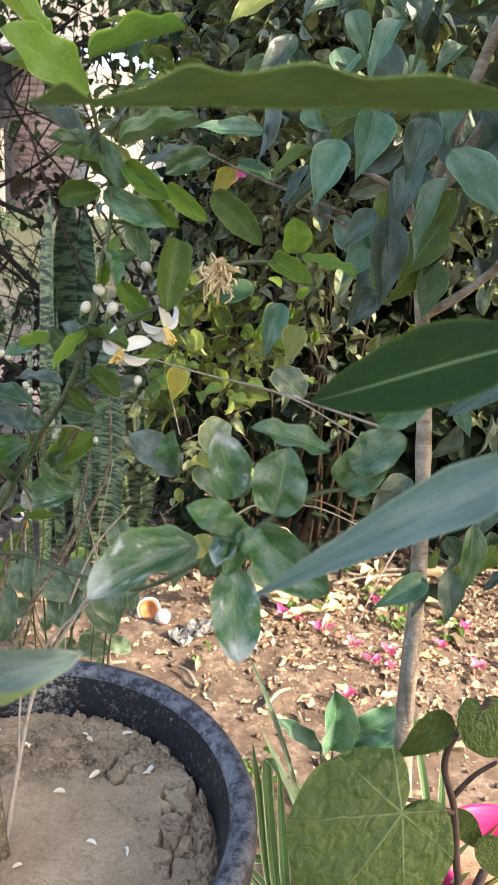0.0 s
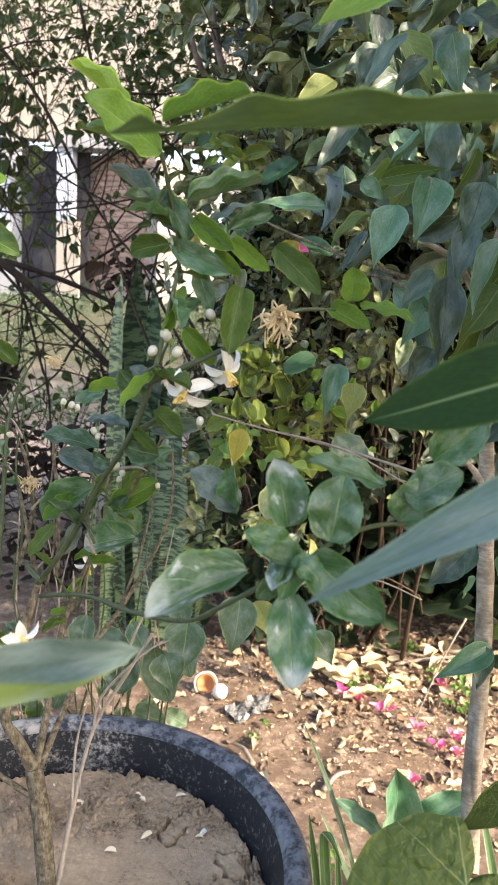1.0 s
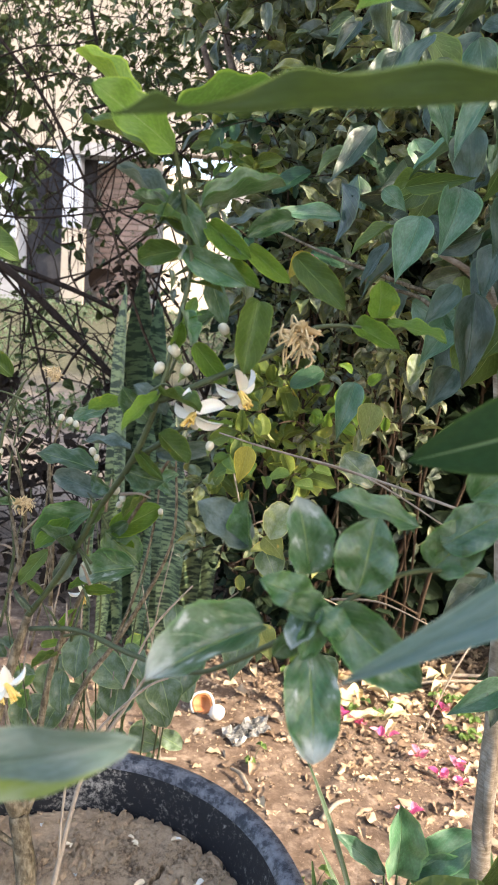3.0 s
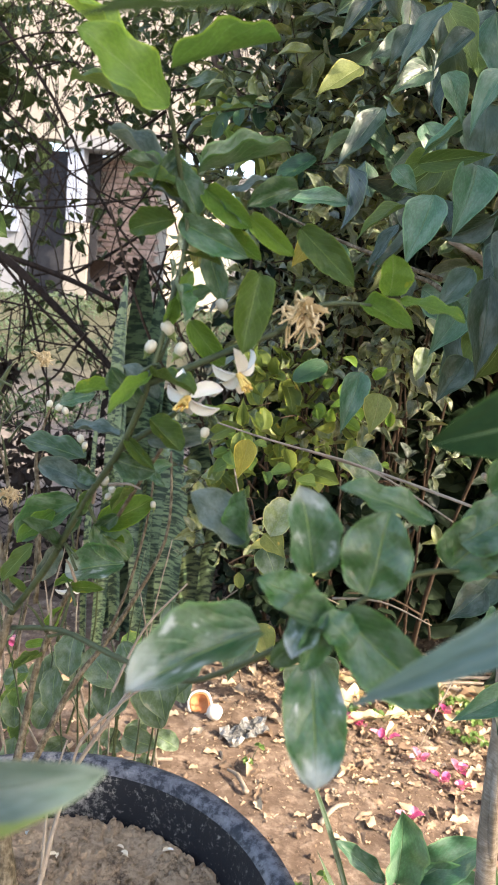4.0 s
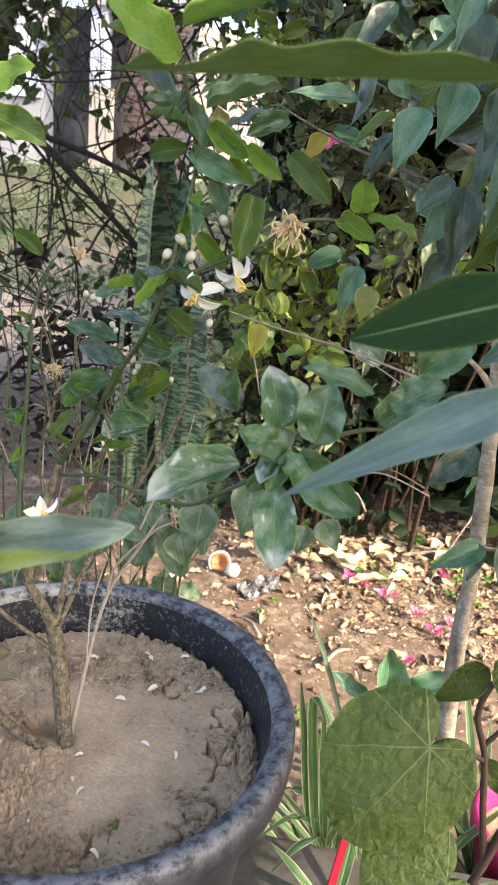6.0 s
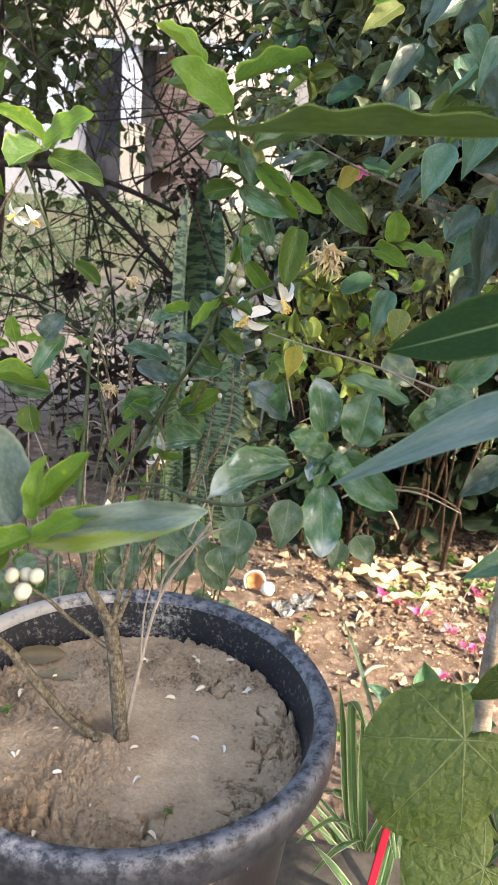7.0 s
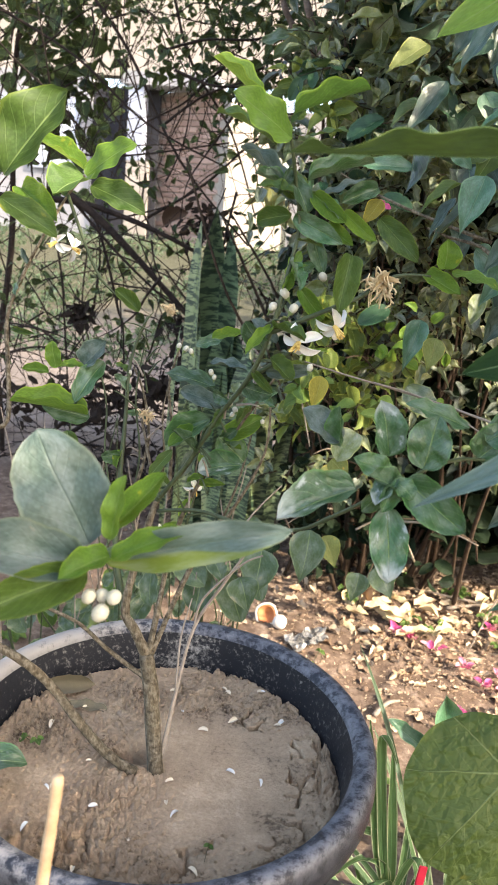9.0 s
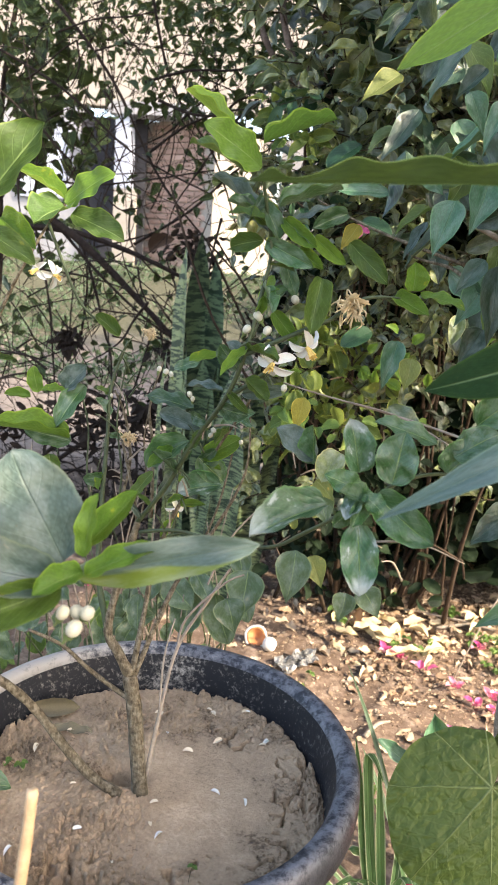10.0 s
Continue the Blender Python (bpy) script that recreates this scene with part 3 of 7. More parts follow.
DOORDARK = rough_mat("painted_doorway_dark", [(0.3, (0.02, 0.02, 0.025)), (0.7, (0.06, 0.06, 0.065))], 3, 0.9, 0.2, 0.002)
BRICK, nt, bs = shader("red_brick")
rb = nt.nodes.new("ShaderNodeObjectInfo").outputs["Random"]
nt.links.new(mix(nt, calc(nt, 'MULTIPLY', noise_tex(nt, 30), 0.5), ramp(nt, rb, [(0.0, (0.19, 0.115, 0.092)), (0.6, (0.29, 0.185, 0.150)), (1.0, (0.38, 0.265, 0.22))]), (0.44, 0.35, 0.30)), bs.inputs["Base Color"])
bs.inputs["Roughness"].default_value = 0.9

house = empty("house", (-3.0, 10.0, 0.55), "single-storey brick and cream plaster house behind the garden", "house")
def hpart(name, material, *boxes, label="", parent=None):
    bm = bmesh.new()
    for b in boxes:
        box(bm, *b)
    ob = part(name, bm, material, parent or house, label, False)
    if parent is None:
        ob.location = -house.location
    return ob
brick_wall = hpart("brick_wall", MORTAR, (-3.30, -2.20, 10.03, 10.13, 0.4, 2.62), label="shaded red brick wall")
hpart("lintel", PALEWALL, (-3.55, -2.30, 9.90, 10.4, 2.62, 2.77), label="pale projecting ledge")
hpart("upper_wall", PLASTER, (-9.0, -0.6, 10.3, 10.6, 2.77, 5.2), label="cream plaster upper wall")
hpart("post", BLUEPAINT, (-3.46, -3.26, 9.95, 10.15, 1.72, 2.62), label="pale blue post")
# Flat slab; the unlit room behind is painted as its dark colour.
hpart("dark_door_panel", DOORDARK, (-4.05, -3.14, 10.28, 10.34, 0.4, 2.62), label="flat dark panel painted as a doorway's unlit inside")
hpart("pillar", PLASTER, (-3.46, -3.16, 9.96, 10.02, 0.4, 1.72), label="short cream pillar")
brick_wall.matrix_basis = Matrix.Translation(-house.location) @ Matrix.Translation((-2.20, 10.03, 0)) @ Matrix.Rotation(radians(-25), 4, 'Z') @ Matrix.Translation((2.20, -10.03, 0))
side = hpart("side_wall", PLASTER, (-0.5, 0.5, -0.1, 0.1, 0.4, 2.5), label="sunlit cream side wall")
side.matrix_basis = Matrix.Translation(Vector((-1.86, 10.35, 0)) - house.location) @ Matrix.Rotation(radians(48), 4, 'Z')
hpart("left_wall", PALEWALL, (-9.0, -4.05, 10.25, 10.55, 0.4, 2.77), label="whitewashed wall")
for k, x in enumerate((-5.5, -4.55)):
    win = hpart("window", BLUEPAINT, (x - 0.36, x + 0.36, 10.20, 10.25, 1.55, 1.62), (x - 0.36, x + 0.36, 10.20, 10.25, 2.38, 2.45),
                (x - 0.36, x - 0.30, 10.20, 10.25, 1.62, 2.38), (x + 0.30, x + 0.36, 10.20, 10.25, 1.62, 2.38), label="pale blue window frame")
    g = hpart("pane", rough_mat("dull_window_glass", [(0.3, (0.45, 0.5, 0.6)), (0.7, (0.6, 0.66, 0.75))], 2, 0.15, 0.1, 0.001), (x - 0.30, x + 0.30, 10.222, 10.235, 1.62, 2.38), parent=win)
right_wall = hpart("right_wall", PALEWALL, (-1.45, 8.0, 11.2, 11.5, 0.4, 2.6), label="whitewashed boundary wall")
hpart("roof_slab", PALEWALL, (-9.2, -0.4, 10.0, 16.0, 5.2, 5.35), label="flat concrete roof edge")

# dark tree line beyond the house
far = empty("far_tree", (3.5, 14.0, 0.74), "tall dark leafy tree beyond the wall", "tree")
bm = bmesh.new()
tube(bm, [(0, 0, -0.1), (0.1, 0.05, 1.2), (0.0, 0, 2.6), (0.1, 0, 4.0)], 0.16, 0.07)
part("trunk", bm, HEDGEBARK, far)
rng = random.Random(5)
spots = []
for i in range(2600):
    p = Vector((3.5 + rng.gauss(0, 1.3), 14 + rng.gauss(0, 0.9), 4.0 + rng.gauss(0, 1.2)))
    spots.append(spray(rng, p, 0.20))
leaf_cloud("crown", SMALL_OVATE, spots, FARLEAF, far)


# ---- black tub with the lemon tree ----
POT = (-0.155, 0.46)
RIM_Z, POT_R, SOIL_Z = 0.560, 0.203, 0.517
TUB, nt, bs = shader("black_plastic")
dust = noise_tex(nt, 26, detail=9.0, rough=0.75)
scr = noise_tex(nt, 170, detail=8.0, rough=0.8)
d = ramp(nt, calc(nt, 'ADD', calc(nt, 'MULTIPLY', dust, 0.55), calc(nt, 'MULTIPLY', scr, 0.45)), [(0.45, (0.02, 0.02, 0.02)), (0.52, (0.18, 0.18, 0.18)), (0.58, (0.7, 0.7, 0.7)), (0.66, (1.0, 1.0, 1.0))])
nt.links.new(mix(nt, d, (0.010, 0.011, 0.014), (0.10, 0.105, 0.12)), bs.inputs["Base Color"])
nt.links.new(calc(nt, 'ADD', calc(nt, 'MULTIPLY', dust, 0.35), 0.28), bs.inputs["Roughness"])
bs.inputs["Specular IOR Level"].default_value = 0.3
bump(nt, bs, calc(nt, 'ADD', scr, dust), 0.25, 0.001)
RIMSKIN, nt, bs = shader("black_plastic_dusty")
dust = noise_tex(nt, 75, detail=9.0, rough=0.72)
scr = noise_tex(nt, 240, detail=8.0, rough=0.8)
d = ramp(nt, calc(nt, 'ADD', calc(nt, 'MULTIPLY', dust, 0.68), calc(nt, 'MULTIPLY', scr, 0.32)), [(0.42, (0.04, 0.04, 0.04)), (0.47, (0.25, 0.25, 0.25)), (0.51, (0.62, 0.62, 0.62)), (0.60, (1.0, 1.0, 1.0))])
# scuffs and dust, full on upward faces, cut to about a fifth on the sides
sepn = nt.nodes.new("ShaderNodeSeparateXYZ")
nt.links.new(nt.nodes.new("ShaderNodeNewGeometry").outputs["Normal"], sepn.inputs[0])
d = mix(nt, 1.0, d, ramp(nt, sepn.outputs[2], [(0.1, (0.22, 0.22, 0.22)), (0.75, (1.0, 1.0, 1.0))]), 'MULTIPLY')
col = mix(nt, d, (0.012, 0.014, 0.019), (0.15, 0.155, 0.17))
# dried earth smeared along one stretch of the rim
sepo = nt.nodes.new("ShaderNodeSeparateXYZ")
nt.links.new(nt.nodes.new("ShaderNodeTexCoord").outputs["Object"], sepo.inputs[0])
smear = calc(nt, 'ADD', calc(nt, 'MULTIPLY', sepo.outputs[0], -3.2), calc(nt, 'MULTIPLY', calc(nt, 'SUBTRACT', dust, 0.5), 1.6))
smear = mix(nt, 1.0, ramp(nt, smear, [(0.10, (0, 0, 0)), (0.42, (0.85, 0.85, 0.85))]), ramp(nt, sepn.outputs[2], [(0.3, (0.1, 0.1, 0.1)), (0.8, (1, 1, 1))]), 'MULTIPLY')
nt.links.new(mix(nt, smear, col, (0.40, 0.36, 0.30)), bs.inputs["Base Color"])
bs.inputs["Specular IOR Level"].default_value = 0.25
nt.links.new(calc(nt, 'ADD', calc(nt, 'MULTIPLY', dust, 0.4), 0.22), bs.inputs["Roughness"])
bump(nt, bs, calc(nt, 'ADD', scr, dust), 0.35, 0.0012)
LIMESTAIN, nt, bs = shader("black_plastic_lime_stained")
scr = noise_tex(nt, 190, detail=8.0, rough=0.75)
d = ramp(nt, calc(nt, 'ADD', calc(nt, 'MULTIPLY', noise_tex(nt, 9), 0.35), calc(nt, 'MULTIPLY', scr, 0.65)), [(0.52, (0, 0, 0)), (0.58, (0.3, 0.3, 0.3)), (0.64, (0.7, 0.7, 0.7))])
nt.links.new(mix(nt, d, (0.010, 0.011, 0.014), (0.40, 0.38, 0.34)), bs.inputs["Base Color"])
bs.inputs["Roughness"].default_value = 0.55
bs.inputs["Specular IOR Level"].default_value = 0.25
bump(nt, bs, scr, 0.3, 0.001)


def lathe(bm, prof, cx, cy, seg=96, wob=0.0):
    rings = []
    for r, z in prof:
        rings.append([bm.verts.new((cx + r * (1 + wob * math.sin(2 * a + 0.6)) * math.cos(a), cy + r * (1 - wob * math.sin(2 * a + 0.6)) * math.sin(a), z)) for a in (k * math.tau / seg for k in range(seg))])
    for u, w in zip(rings, rings[1:]):
        for q in range(seg):
            bm.faces.new((u[q], u[(q + 1) % seg], w[(q + 1) % seg], w[q]))


tub = empty("planter_tub", (POT[0], POT[1], LEDGE_TOP), "large round black plastic tub with a scuffed dusty rim", "plant pot")
L = lambda prof: [(r, z - LEDGE_TOP) for r, z in prof]
R = POT_R
bm = bmesh.new()
lathe(bm, L([(0.0, 0.201), (R - 0.062, 0.201), (R - 0.055, 0.206), (R - 0.026, 0.515), (R - 0.022, 0.522), (R - 0.010, 0.524)]), 0, 0)
part("wall", bm, TUB, tub)
bm = bmesh.new()
lathe(bm, L([(R - 0.010, 0.522), (R - 0.004, 0.522), (R, 0.527), (R + 0.001, 0.538), (R, 0.553), (R - 0.004, 0.5595), (R - 0.010, RIM_Z), (R - 0.018, 0.558), (R - 0.022, 0.552)]), 0, 0)
part("rim", bm, RIMSKIN, tub, "scuffed rolled rim, grey with dust")
bm = bmesh.new()
lathe(bm, L([(R - 0.022, 0.552), (R - 0.026, 0.535), (R - 0.029, 0.515), (R - 0.032, 0.48)]), 0, 0)
part("inner_wall", bm, LIMESTAIN, tub, "inner wall with whitish lime stains")

MUD, nt, bs = shader("dried_mud")
a1, a2 = noise_tex(nt, 18, detail=6.0), noise_tex(nt, 230, detail=8.0, rough=0.75)
# The ramp's dark end stands in for crumbs and for shade in crevices.
nt.links.new(ramp(nt, calc(nt, 'ADD', calc(nt, 'MULTIPLY', a1, 0.6), calc(nt, 'MULTIPLY', a2, 0.4)), [(0.38, (0.14, 0.096, 0.058)), (0.46, (0.405, 0.298, 0.190)), (0.54, (0.485, 0.36, 0.232)), (0.64, (0.62, 0.48, 0.32))]), bs.inputs["Base Color"])
nt.links.new(ramp(nt, a1, [(0.4, (0.6,) * 3), (0.6, (0.95,) * 3)]), bs.inputs["Roughness"])
bs.inputs["Specular IOR Level"].default_value = 0.2
bump(nt, bs, calc(nt, 'ADD', calc(nt, 'MULTIPLY', a1, 0.4), a2), 1.0, 0.004)


def soil_z(x, y):
    """Mud in the tub: silted smooth in a puddled hollow, chunky clods towards the wall and round the trunk."""
    r = math.hypot(x, y) / (R - 0.027)
    smooth = min(1.0, 1.6 * math.exp(-((x - 0.062) ** 2 / 0.0055 + (y - 0.010) ** 2 / 0.014)))
    rough = (1 - 0.9 * smooth) * min(1.0, max(0.14, 0.46 + 1.5 * noise.noise((x * 13, y * 13, 6)) + 0.3 * max(0.0, r - 0.6)))
    z = SOIL_Z - 0.004 + 0.0045 * noise.noise((x * 16, y * 16, 2)) * (1 - 0.7 * smooth)
    wx, wy = x + 0.004 * noise.noise((x * 90, y * 90, 3)), y + 0.004 * noise.noise((x * 90, y * 90, 7))
    for sc, am in ((60.0, 0.0115), (130.0, 0.0085), (260.0, 0.0055)):
        q, pts = noise.voronoi((wx * sc, wy * sc, 0.5))
        own = 0.5 + 0.5 * noise.noise((pts[0].x * 3.7, pts[0].y * 3.7, 1.3))
        z += am * rough * ((own - 0.35) * min(1.0, (q[1] - q[0]) / 0.22) - 0.45 * max(0.0, 1 - (q[1] - q[0]) / 0.14))
    z += 0.0012 * noise.noise((x * 330, y * 330, 5)) * (1 - 0.8 * smooth)
    # open hole beside the trunk, earth drawn up at the wall
    z += 0.008 * max(0.0, r - 0.78) - 0.038 * math.exp(-((x + 0.030) ** 2 / 0.00026 + (y - 0.013) ** 2 / 0.00016))
    z -= 0.014 * max(0.0, r - 0.955) / 0.045 * (0.4 + 0.6 * (noise.noise((x * 30, y * 30, 4)) > -0.1))
    if r > 0.60 and x > -0.06:
        # crazed mud towards the wall
        q = noise.voronoi((wx * 40 + 0.3 * noise.noise((x * 50, y * 50, 1)), wy * 40, 0.5))[0]
        gap = q[1] - q[0]
        if gap < 0.10 and noise.noise((x * 17, y * 17, 8)) > 0.05:
            z -= 0.015 * (1 - gap / 0.10)
    return z


bm = bmesh.new()
NR, NS = 170, 640
rings = []
for i in range(1, NR + 1):
    r = (R - 0.024) * i / NR
    rings.append([bm.verts.new((r * math.cos(k * math.tau / NS), r * math.sin(k * math.tau / NS), soil_z(r * math.cos(k * math.tau / NS), r * math.sin(k * math.tau / NS)) - LEDGE_TOP)) for k in range(NS)])
mid = bm.verts.new((0, 0, soil_z(0, 0) - LEDGE_TOP))
for k in range(NS):
    bm.faces.new((mid, rings[0][k], rings[0][(k + 1) % NS]))
for u, w in zip(rings, rings[1:]):
    for q in range(NS):
        bm.faces.new((u[q], u[(q + 1) % NS], w[(q + 1) % NS], w[q]))
part("soil", bm, MUD, tub, "brown dried mud, cracked and clodded")
# crumbs of earth on the mud, most of them near the wall
rng = random.Random(17)
bm = bmesh.new()
for k in range(2600):
    a, rr_ = rng.uniform(0, 6.283), (R - 0.03) * rng.random() ** 0.4
    x, y = rr_ * math.cos(a), rr_ * math.sin(a)
    if math.exp(-((x - 0.05) ** 2 / 0.010 + y * y / 0.010)) > rng.uniform(0.15, 0.6):
        continue
    r = 0.0008 + 0.0022 * rng.random() ** 2.5
    mtx = Matrix.Translation((x, y, soil_z(x, y) - LEDGE_TOP + r * 0.3)) @ Euler((rng.random() * 3, rng.random() * 3, 0)).to_matrix().to_4x4() @ Matrix.Diagonal((r, r * rng.uniform(0.6, 1), r * rng.uniform(0.5, 0.9), 1))
    v0 = [bm.verts.new(mtx @ Vector(c)) for c in ((1, 0, 0), (-1, 0, 0), (0, 1, 0), (0, -1, 0), (0, 0, 1), (0, 0, -1))]
    for a, b, c in ((0, 2, 4), (2, 1, 4), (1, 3, 4), (3, 0, 4), (2, 0, 5), (1, 2, 5), (3, 1, 5), (0, 3, 5)):
        bm.faces.new((v0[a], v0[b], v0[c]))
tagged(part("loose_earth", bm, MUD, tub), kind="stuff")

lemon = empty("lemon_tree", (-0.157, 0.452, 0.50), "young lemon tree in flower, growing in the black tub", "citrus tree")
PETAL, nt, bs = shader("white_petal")
nt.links.new(ramp(nt, noise_tex(nt, 200), [(0.3, (0.62, 0.60, 0.53)), (0.7, (0.80, 0.79, 0.73))]), bs.inputs["Base Color"])
bs.inputs["Roughness"].default_value = 0.5
bs.inputs["Subsurface Weight"].default_value = 0.1
STAMEN = rough_mat("yellow_stamens", [(0.3, (0.66, 0.42, 0.07)), (0.7, (0.82, 0.66, 0.26))], 300, 0.7, 0.2, 0.0005)
WITHERED = rough_mat("withered_petals", [(0.3, (0.48, 0.35, 0.16)), (0.7, (0.74, 0.63, 0.42))], 200, 0.8, 0.4, 0.0006)
SEPAL = rough_mat("green_sepal", [(0.3, (0.10, 0.16, 0.05)), (0.7, (0.22, 0.28, 0.10))], 200, 0.6, 0.2, 0.0005)
BUDSKIN = rough_mat("flower_bud_skin", [(0.3, (0.40, 0.39, 0.28)), (0.7, (0.58, 0.57, 0.47))], 250, 0.6, 0.4, 0.0006)
AGEDPETAL = rough_mat("ageing_petal", [(0.3, (0.62, 0.48, 0.28)), (0.7, (0.80, 0.74, 0.60))], 150, 0.6, 0.2, 0.0005)
PETALS = [blade("petal", w_citrus, 8, 5, 0.35, c, seed=i + 100) for i, c in enumerate((0.35, 0.65))]


def flower(plant, p, size=1.0, turn=0.0):
    """Five thick petals bent back round a ring of yellow stamens."""
    rng = random.Random(int(p[0] * 9000))
    hub = empty("flower", (0, 0, 0), "", "")
    for k in ("label", "category"):
        if k in hub:
            del hub[k]
    hub.parent = plant
    hub.location = local(plant, p)
    f = Vector((math.sin(radians(turn)) * 0.9 + 0.15, -0.7, -0.35 + rng.uniform(-0.2, 0.3))).normalized()
    a = f.cross(Vector((0, 0, 1))).normalized()
    b = f.cross(a)
    bm = bmesh.new()
    for k in range(12):
        q = k * math.tau / 12
        o = (a * math.cos(q) + b * math.sin(q)) * 0.0012 * size
        tube(bm, [o, o * 1.3 + f * 0.005 * size, o * 2.0 + f * 0.012 * size + Vector((rng.gauss(0, 0.0008), 0, rng.gauss(-0.001, 0.0008)))], 0.0004 * size, 0.0007 * size, 5)
    part("stamen_tuft", bm, STAMEN, hub, "yellow stamens")
    for k in range(5):
        q = k * math.tau / 5 + rng.uniform(-0.28, 0.28)
        d = (a * math.cos(q) + b * math.sin(q) + f * rng.uniform(-0.45, 0.35)).normalized()
        m = aim(Vector(p) + d * 0.001, Vector(p) + d * 0.0165 * size * rng.uniform(0.8, 1.1), 0.0070 * size, rng.uniform(-35, 35), f)
        piece("petal", with_material(PETALS[k % 2], PETAL), m, hub)


def dry_flower(plant, p, size=1.0):
    bm = bmesh.new()
    rng = random.Random(int(p[0] * 7000))
    c = local(plant, p)
    hub = empty("withered_flower", (0, 0, 0), "withered tan flower", "")
    if "category" in hub:
        del hub["category"]
    hub.parent = plant
    hub.location = c
    c = Vector((0, 0, 0))
    for k in range(11):
        d = Vector((rng.gauss(0, 1), rng.gauss(-0.4, 0.6), rng.gauss(-0.1, 0.7))).normalized() * rng.uniform(0.009, 0.017) * size
        piece("withered_petal", with_material(DRIES[k % 4], WITHERED), aim(p, Vector(p) + d, 0.0032 * size, rng.uniform(-60, 60), Vector((rng.gauss(0, 1), -0.6, 0.5))), hub)
    for k in range(46):
        d = Vector((rng.gauss(0, 1), rng.gauss(-0.3, 0.7), rng.gauss(-0.2, 0.8))).normalized()
        e = Vector((rng.gauss(0, 0.003), rng.gauss(0, 0.003), rng.gauss(0, 0.003)))
        s = size * rng.uniform(0.006, 0.0165)
        tube(bm, [c + e * size, c + d * s * 0.6 + e, c + d * s + Vector((0, 0, -0.004 * size))], 0.0007 * size, 0.0005 * size, 5)
    part("stamen_tuft", bm, WITHERED, hub)


def bud(plant, p, size=1.0):
    size *= 0.85
    bm = bmesh.new()
    prof = [(0.0, 0.0046), (0.0020, 0.0042), (0.0034, 0.0028), (0.0040, 0.0004), (0.0037, -0.002), (0.0025, -0.004), (0.0010, -0.005)]
    rings = []
    for r, z in prof:
        rings.append([bm.verts.new((r * size * math.cos(k * 0.6283), r * size * math.sin(k * 0.6283), z * size)) for k in range(10)])
    for u, w in zip(rings, rings[1:]):
        for q in range(10):
            bm.faces.new((w[q], w[(q + 1) % 10], u[(q + 1) % 10], u[q]))
    bmesh.ops.remove_doubles(bm, verts=bm.verts[:], dist=1e-5)
    ob = part("flower_bud", bm, BUDSKIN, plant, "closed white flower bud")
    ob.location = local(plant, p)
    ob.rotation_euler = (0.4 * math.sin(p[0] * 900), 0.6 * math.cos(p[2] * 900), 0)
    bm = bmesh.new()
    lathe(bm, [(0.0006 * size, -0.0105 * size), (0.001 * size, -0.0075 * size), (0.0026 * size, -0.0058 * size), (0.003 * size, -0.0042 * size)], 0, 0, 8)
    part("sepal", bm, SEPAL, ob)


branch(lemon, 'trunk', [(-0.156, 0.449, 0.506), (-0.164, 0.458, 0.552), (-0.171, 0.466, 0.592), (-0.179, 0.472, 0.621)], .0076, .0068, BARK)
branch(lemon, 'branch', [(-0.179, 0.472, 0.621), (-0.191, 0.470, 0.646), (-0.201, 0.470, 0.665), (-0.195, 0.475, 0.710), (-0.181, 0.484, 0.772)], .0052, .003, BARK)
branch(lemon, 'branch', [(-0.181, 0.484, 0.772), (-0.152, 0.469, 0.814), (-0.123, 0.446, 0.866), (-0.096, 0.419, 0.907), (-0.081, 0.408, 0.945), (-0.073, 0.415, 0.990), (-0.069, 0.421, 1.022), (-0.074, 0.418, 1.050), (-0.079, 0.402, 1.080), (-0.088, 0.405, 1.100)], .0023, .0011, GREENSTEM)
branch(lemon, 'branch', [(-0.177, 0.472, 0.621), (-0.175, 0.499, 0.673), (-0.170, 0.509, 0.723), (-0.152, 0.511, 0.777), (-0.124, 0.498, 0.828), (-0.079, 0.453, 0.905)], .0034, .0010, BARK)
branch(lemon, 'branch', [(-0.175, 0.472, 0.619), (-0.163, 0.509, 0.664), (-0.149, 0.532, 0.702), (-0.128, 0.555, 0.735), (-0.098, 0.579, 0.804), (-0.101, 0.592, 0.871)], .0032, .0009, BARK)
branch(lemon, 'branch', [(-0.178, 0.482, 0.763), (-0.135, 0.451, 0.781), (-0.087, 0.400, 0.795), (-0.042, 0.331, 0.824), (-0.016, 0.290, 0.853), (0.021, 0.284, 0.881)], .0018, .0011, GREENSTEM)
branch(lemon, 'branch', [(-0.175, 0.441, 0.513), (-0.201, 0.436, 0.532), (-0.226, 0.433, 0.560), (-0.257, 0.433, 0.596), (-0.278, 0.418, 0.627), (-0.316, 0.409, 0.651)], .0050, .0036, BARK)
branch(lemon, 'twig', [(-0.174, 0.467, 0.597), (-0.216, 0.468, 0.622), (-0.242, 0.461, 0.648), (-0.272, 0.451, 0.665)], .0025, .0015, BARK)
branch(lemon, 'branch', [(-0.203, 0.476, 0.662), (-0.223, 0.501, 0.706), (-0.231, 0.527, 0.765), (-0.235, 0.549, 0.828), (-0.238, 0.566, 0.881), (-0.227, 0.580, 0.925)], .0032, .0014, GREENSTEM)
branch(lemon, 'branch', [(-0.344, 0.493, 0.816), (-0.337, 0.507, 0.825), (-0.349, 0.530, 0.874), (-0.357, 0.545, 0.915), (-0.350, 0.562, 0.953), (-0.338, 0.580, 0.991), (-0.319, 0.595, 1.033), (-0.305, 0.602, 1.053)], .0024, .0013, BARK)
branch(lemon, 'branch', [(-0.319, 0.595, 1.033), (-0.283, 0.583, 0.964), (-0.255, 0.580, 0.939)], .0018, .001, GREENSTEM)
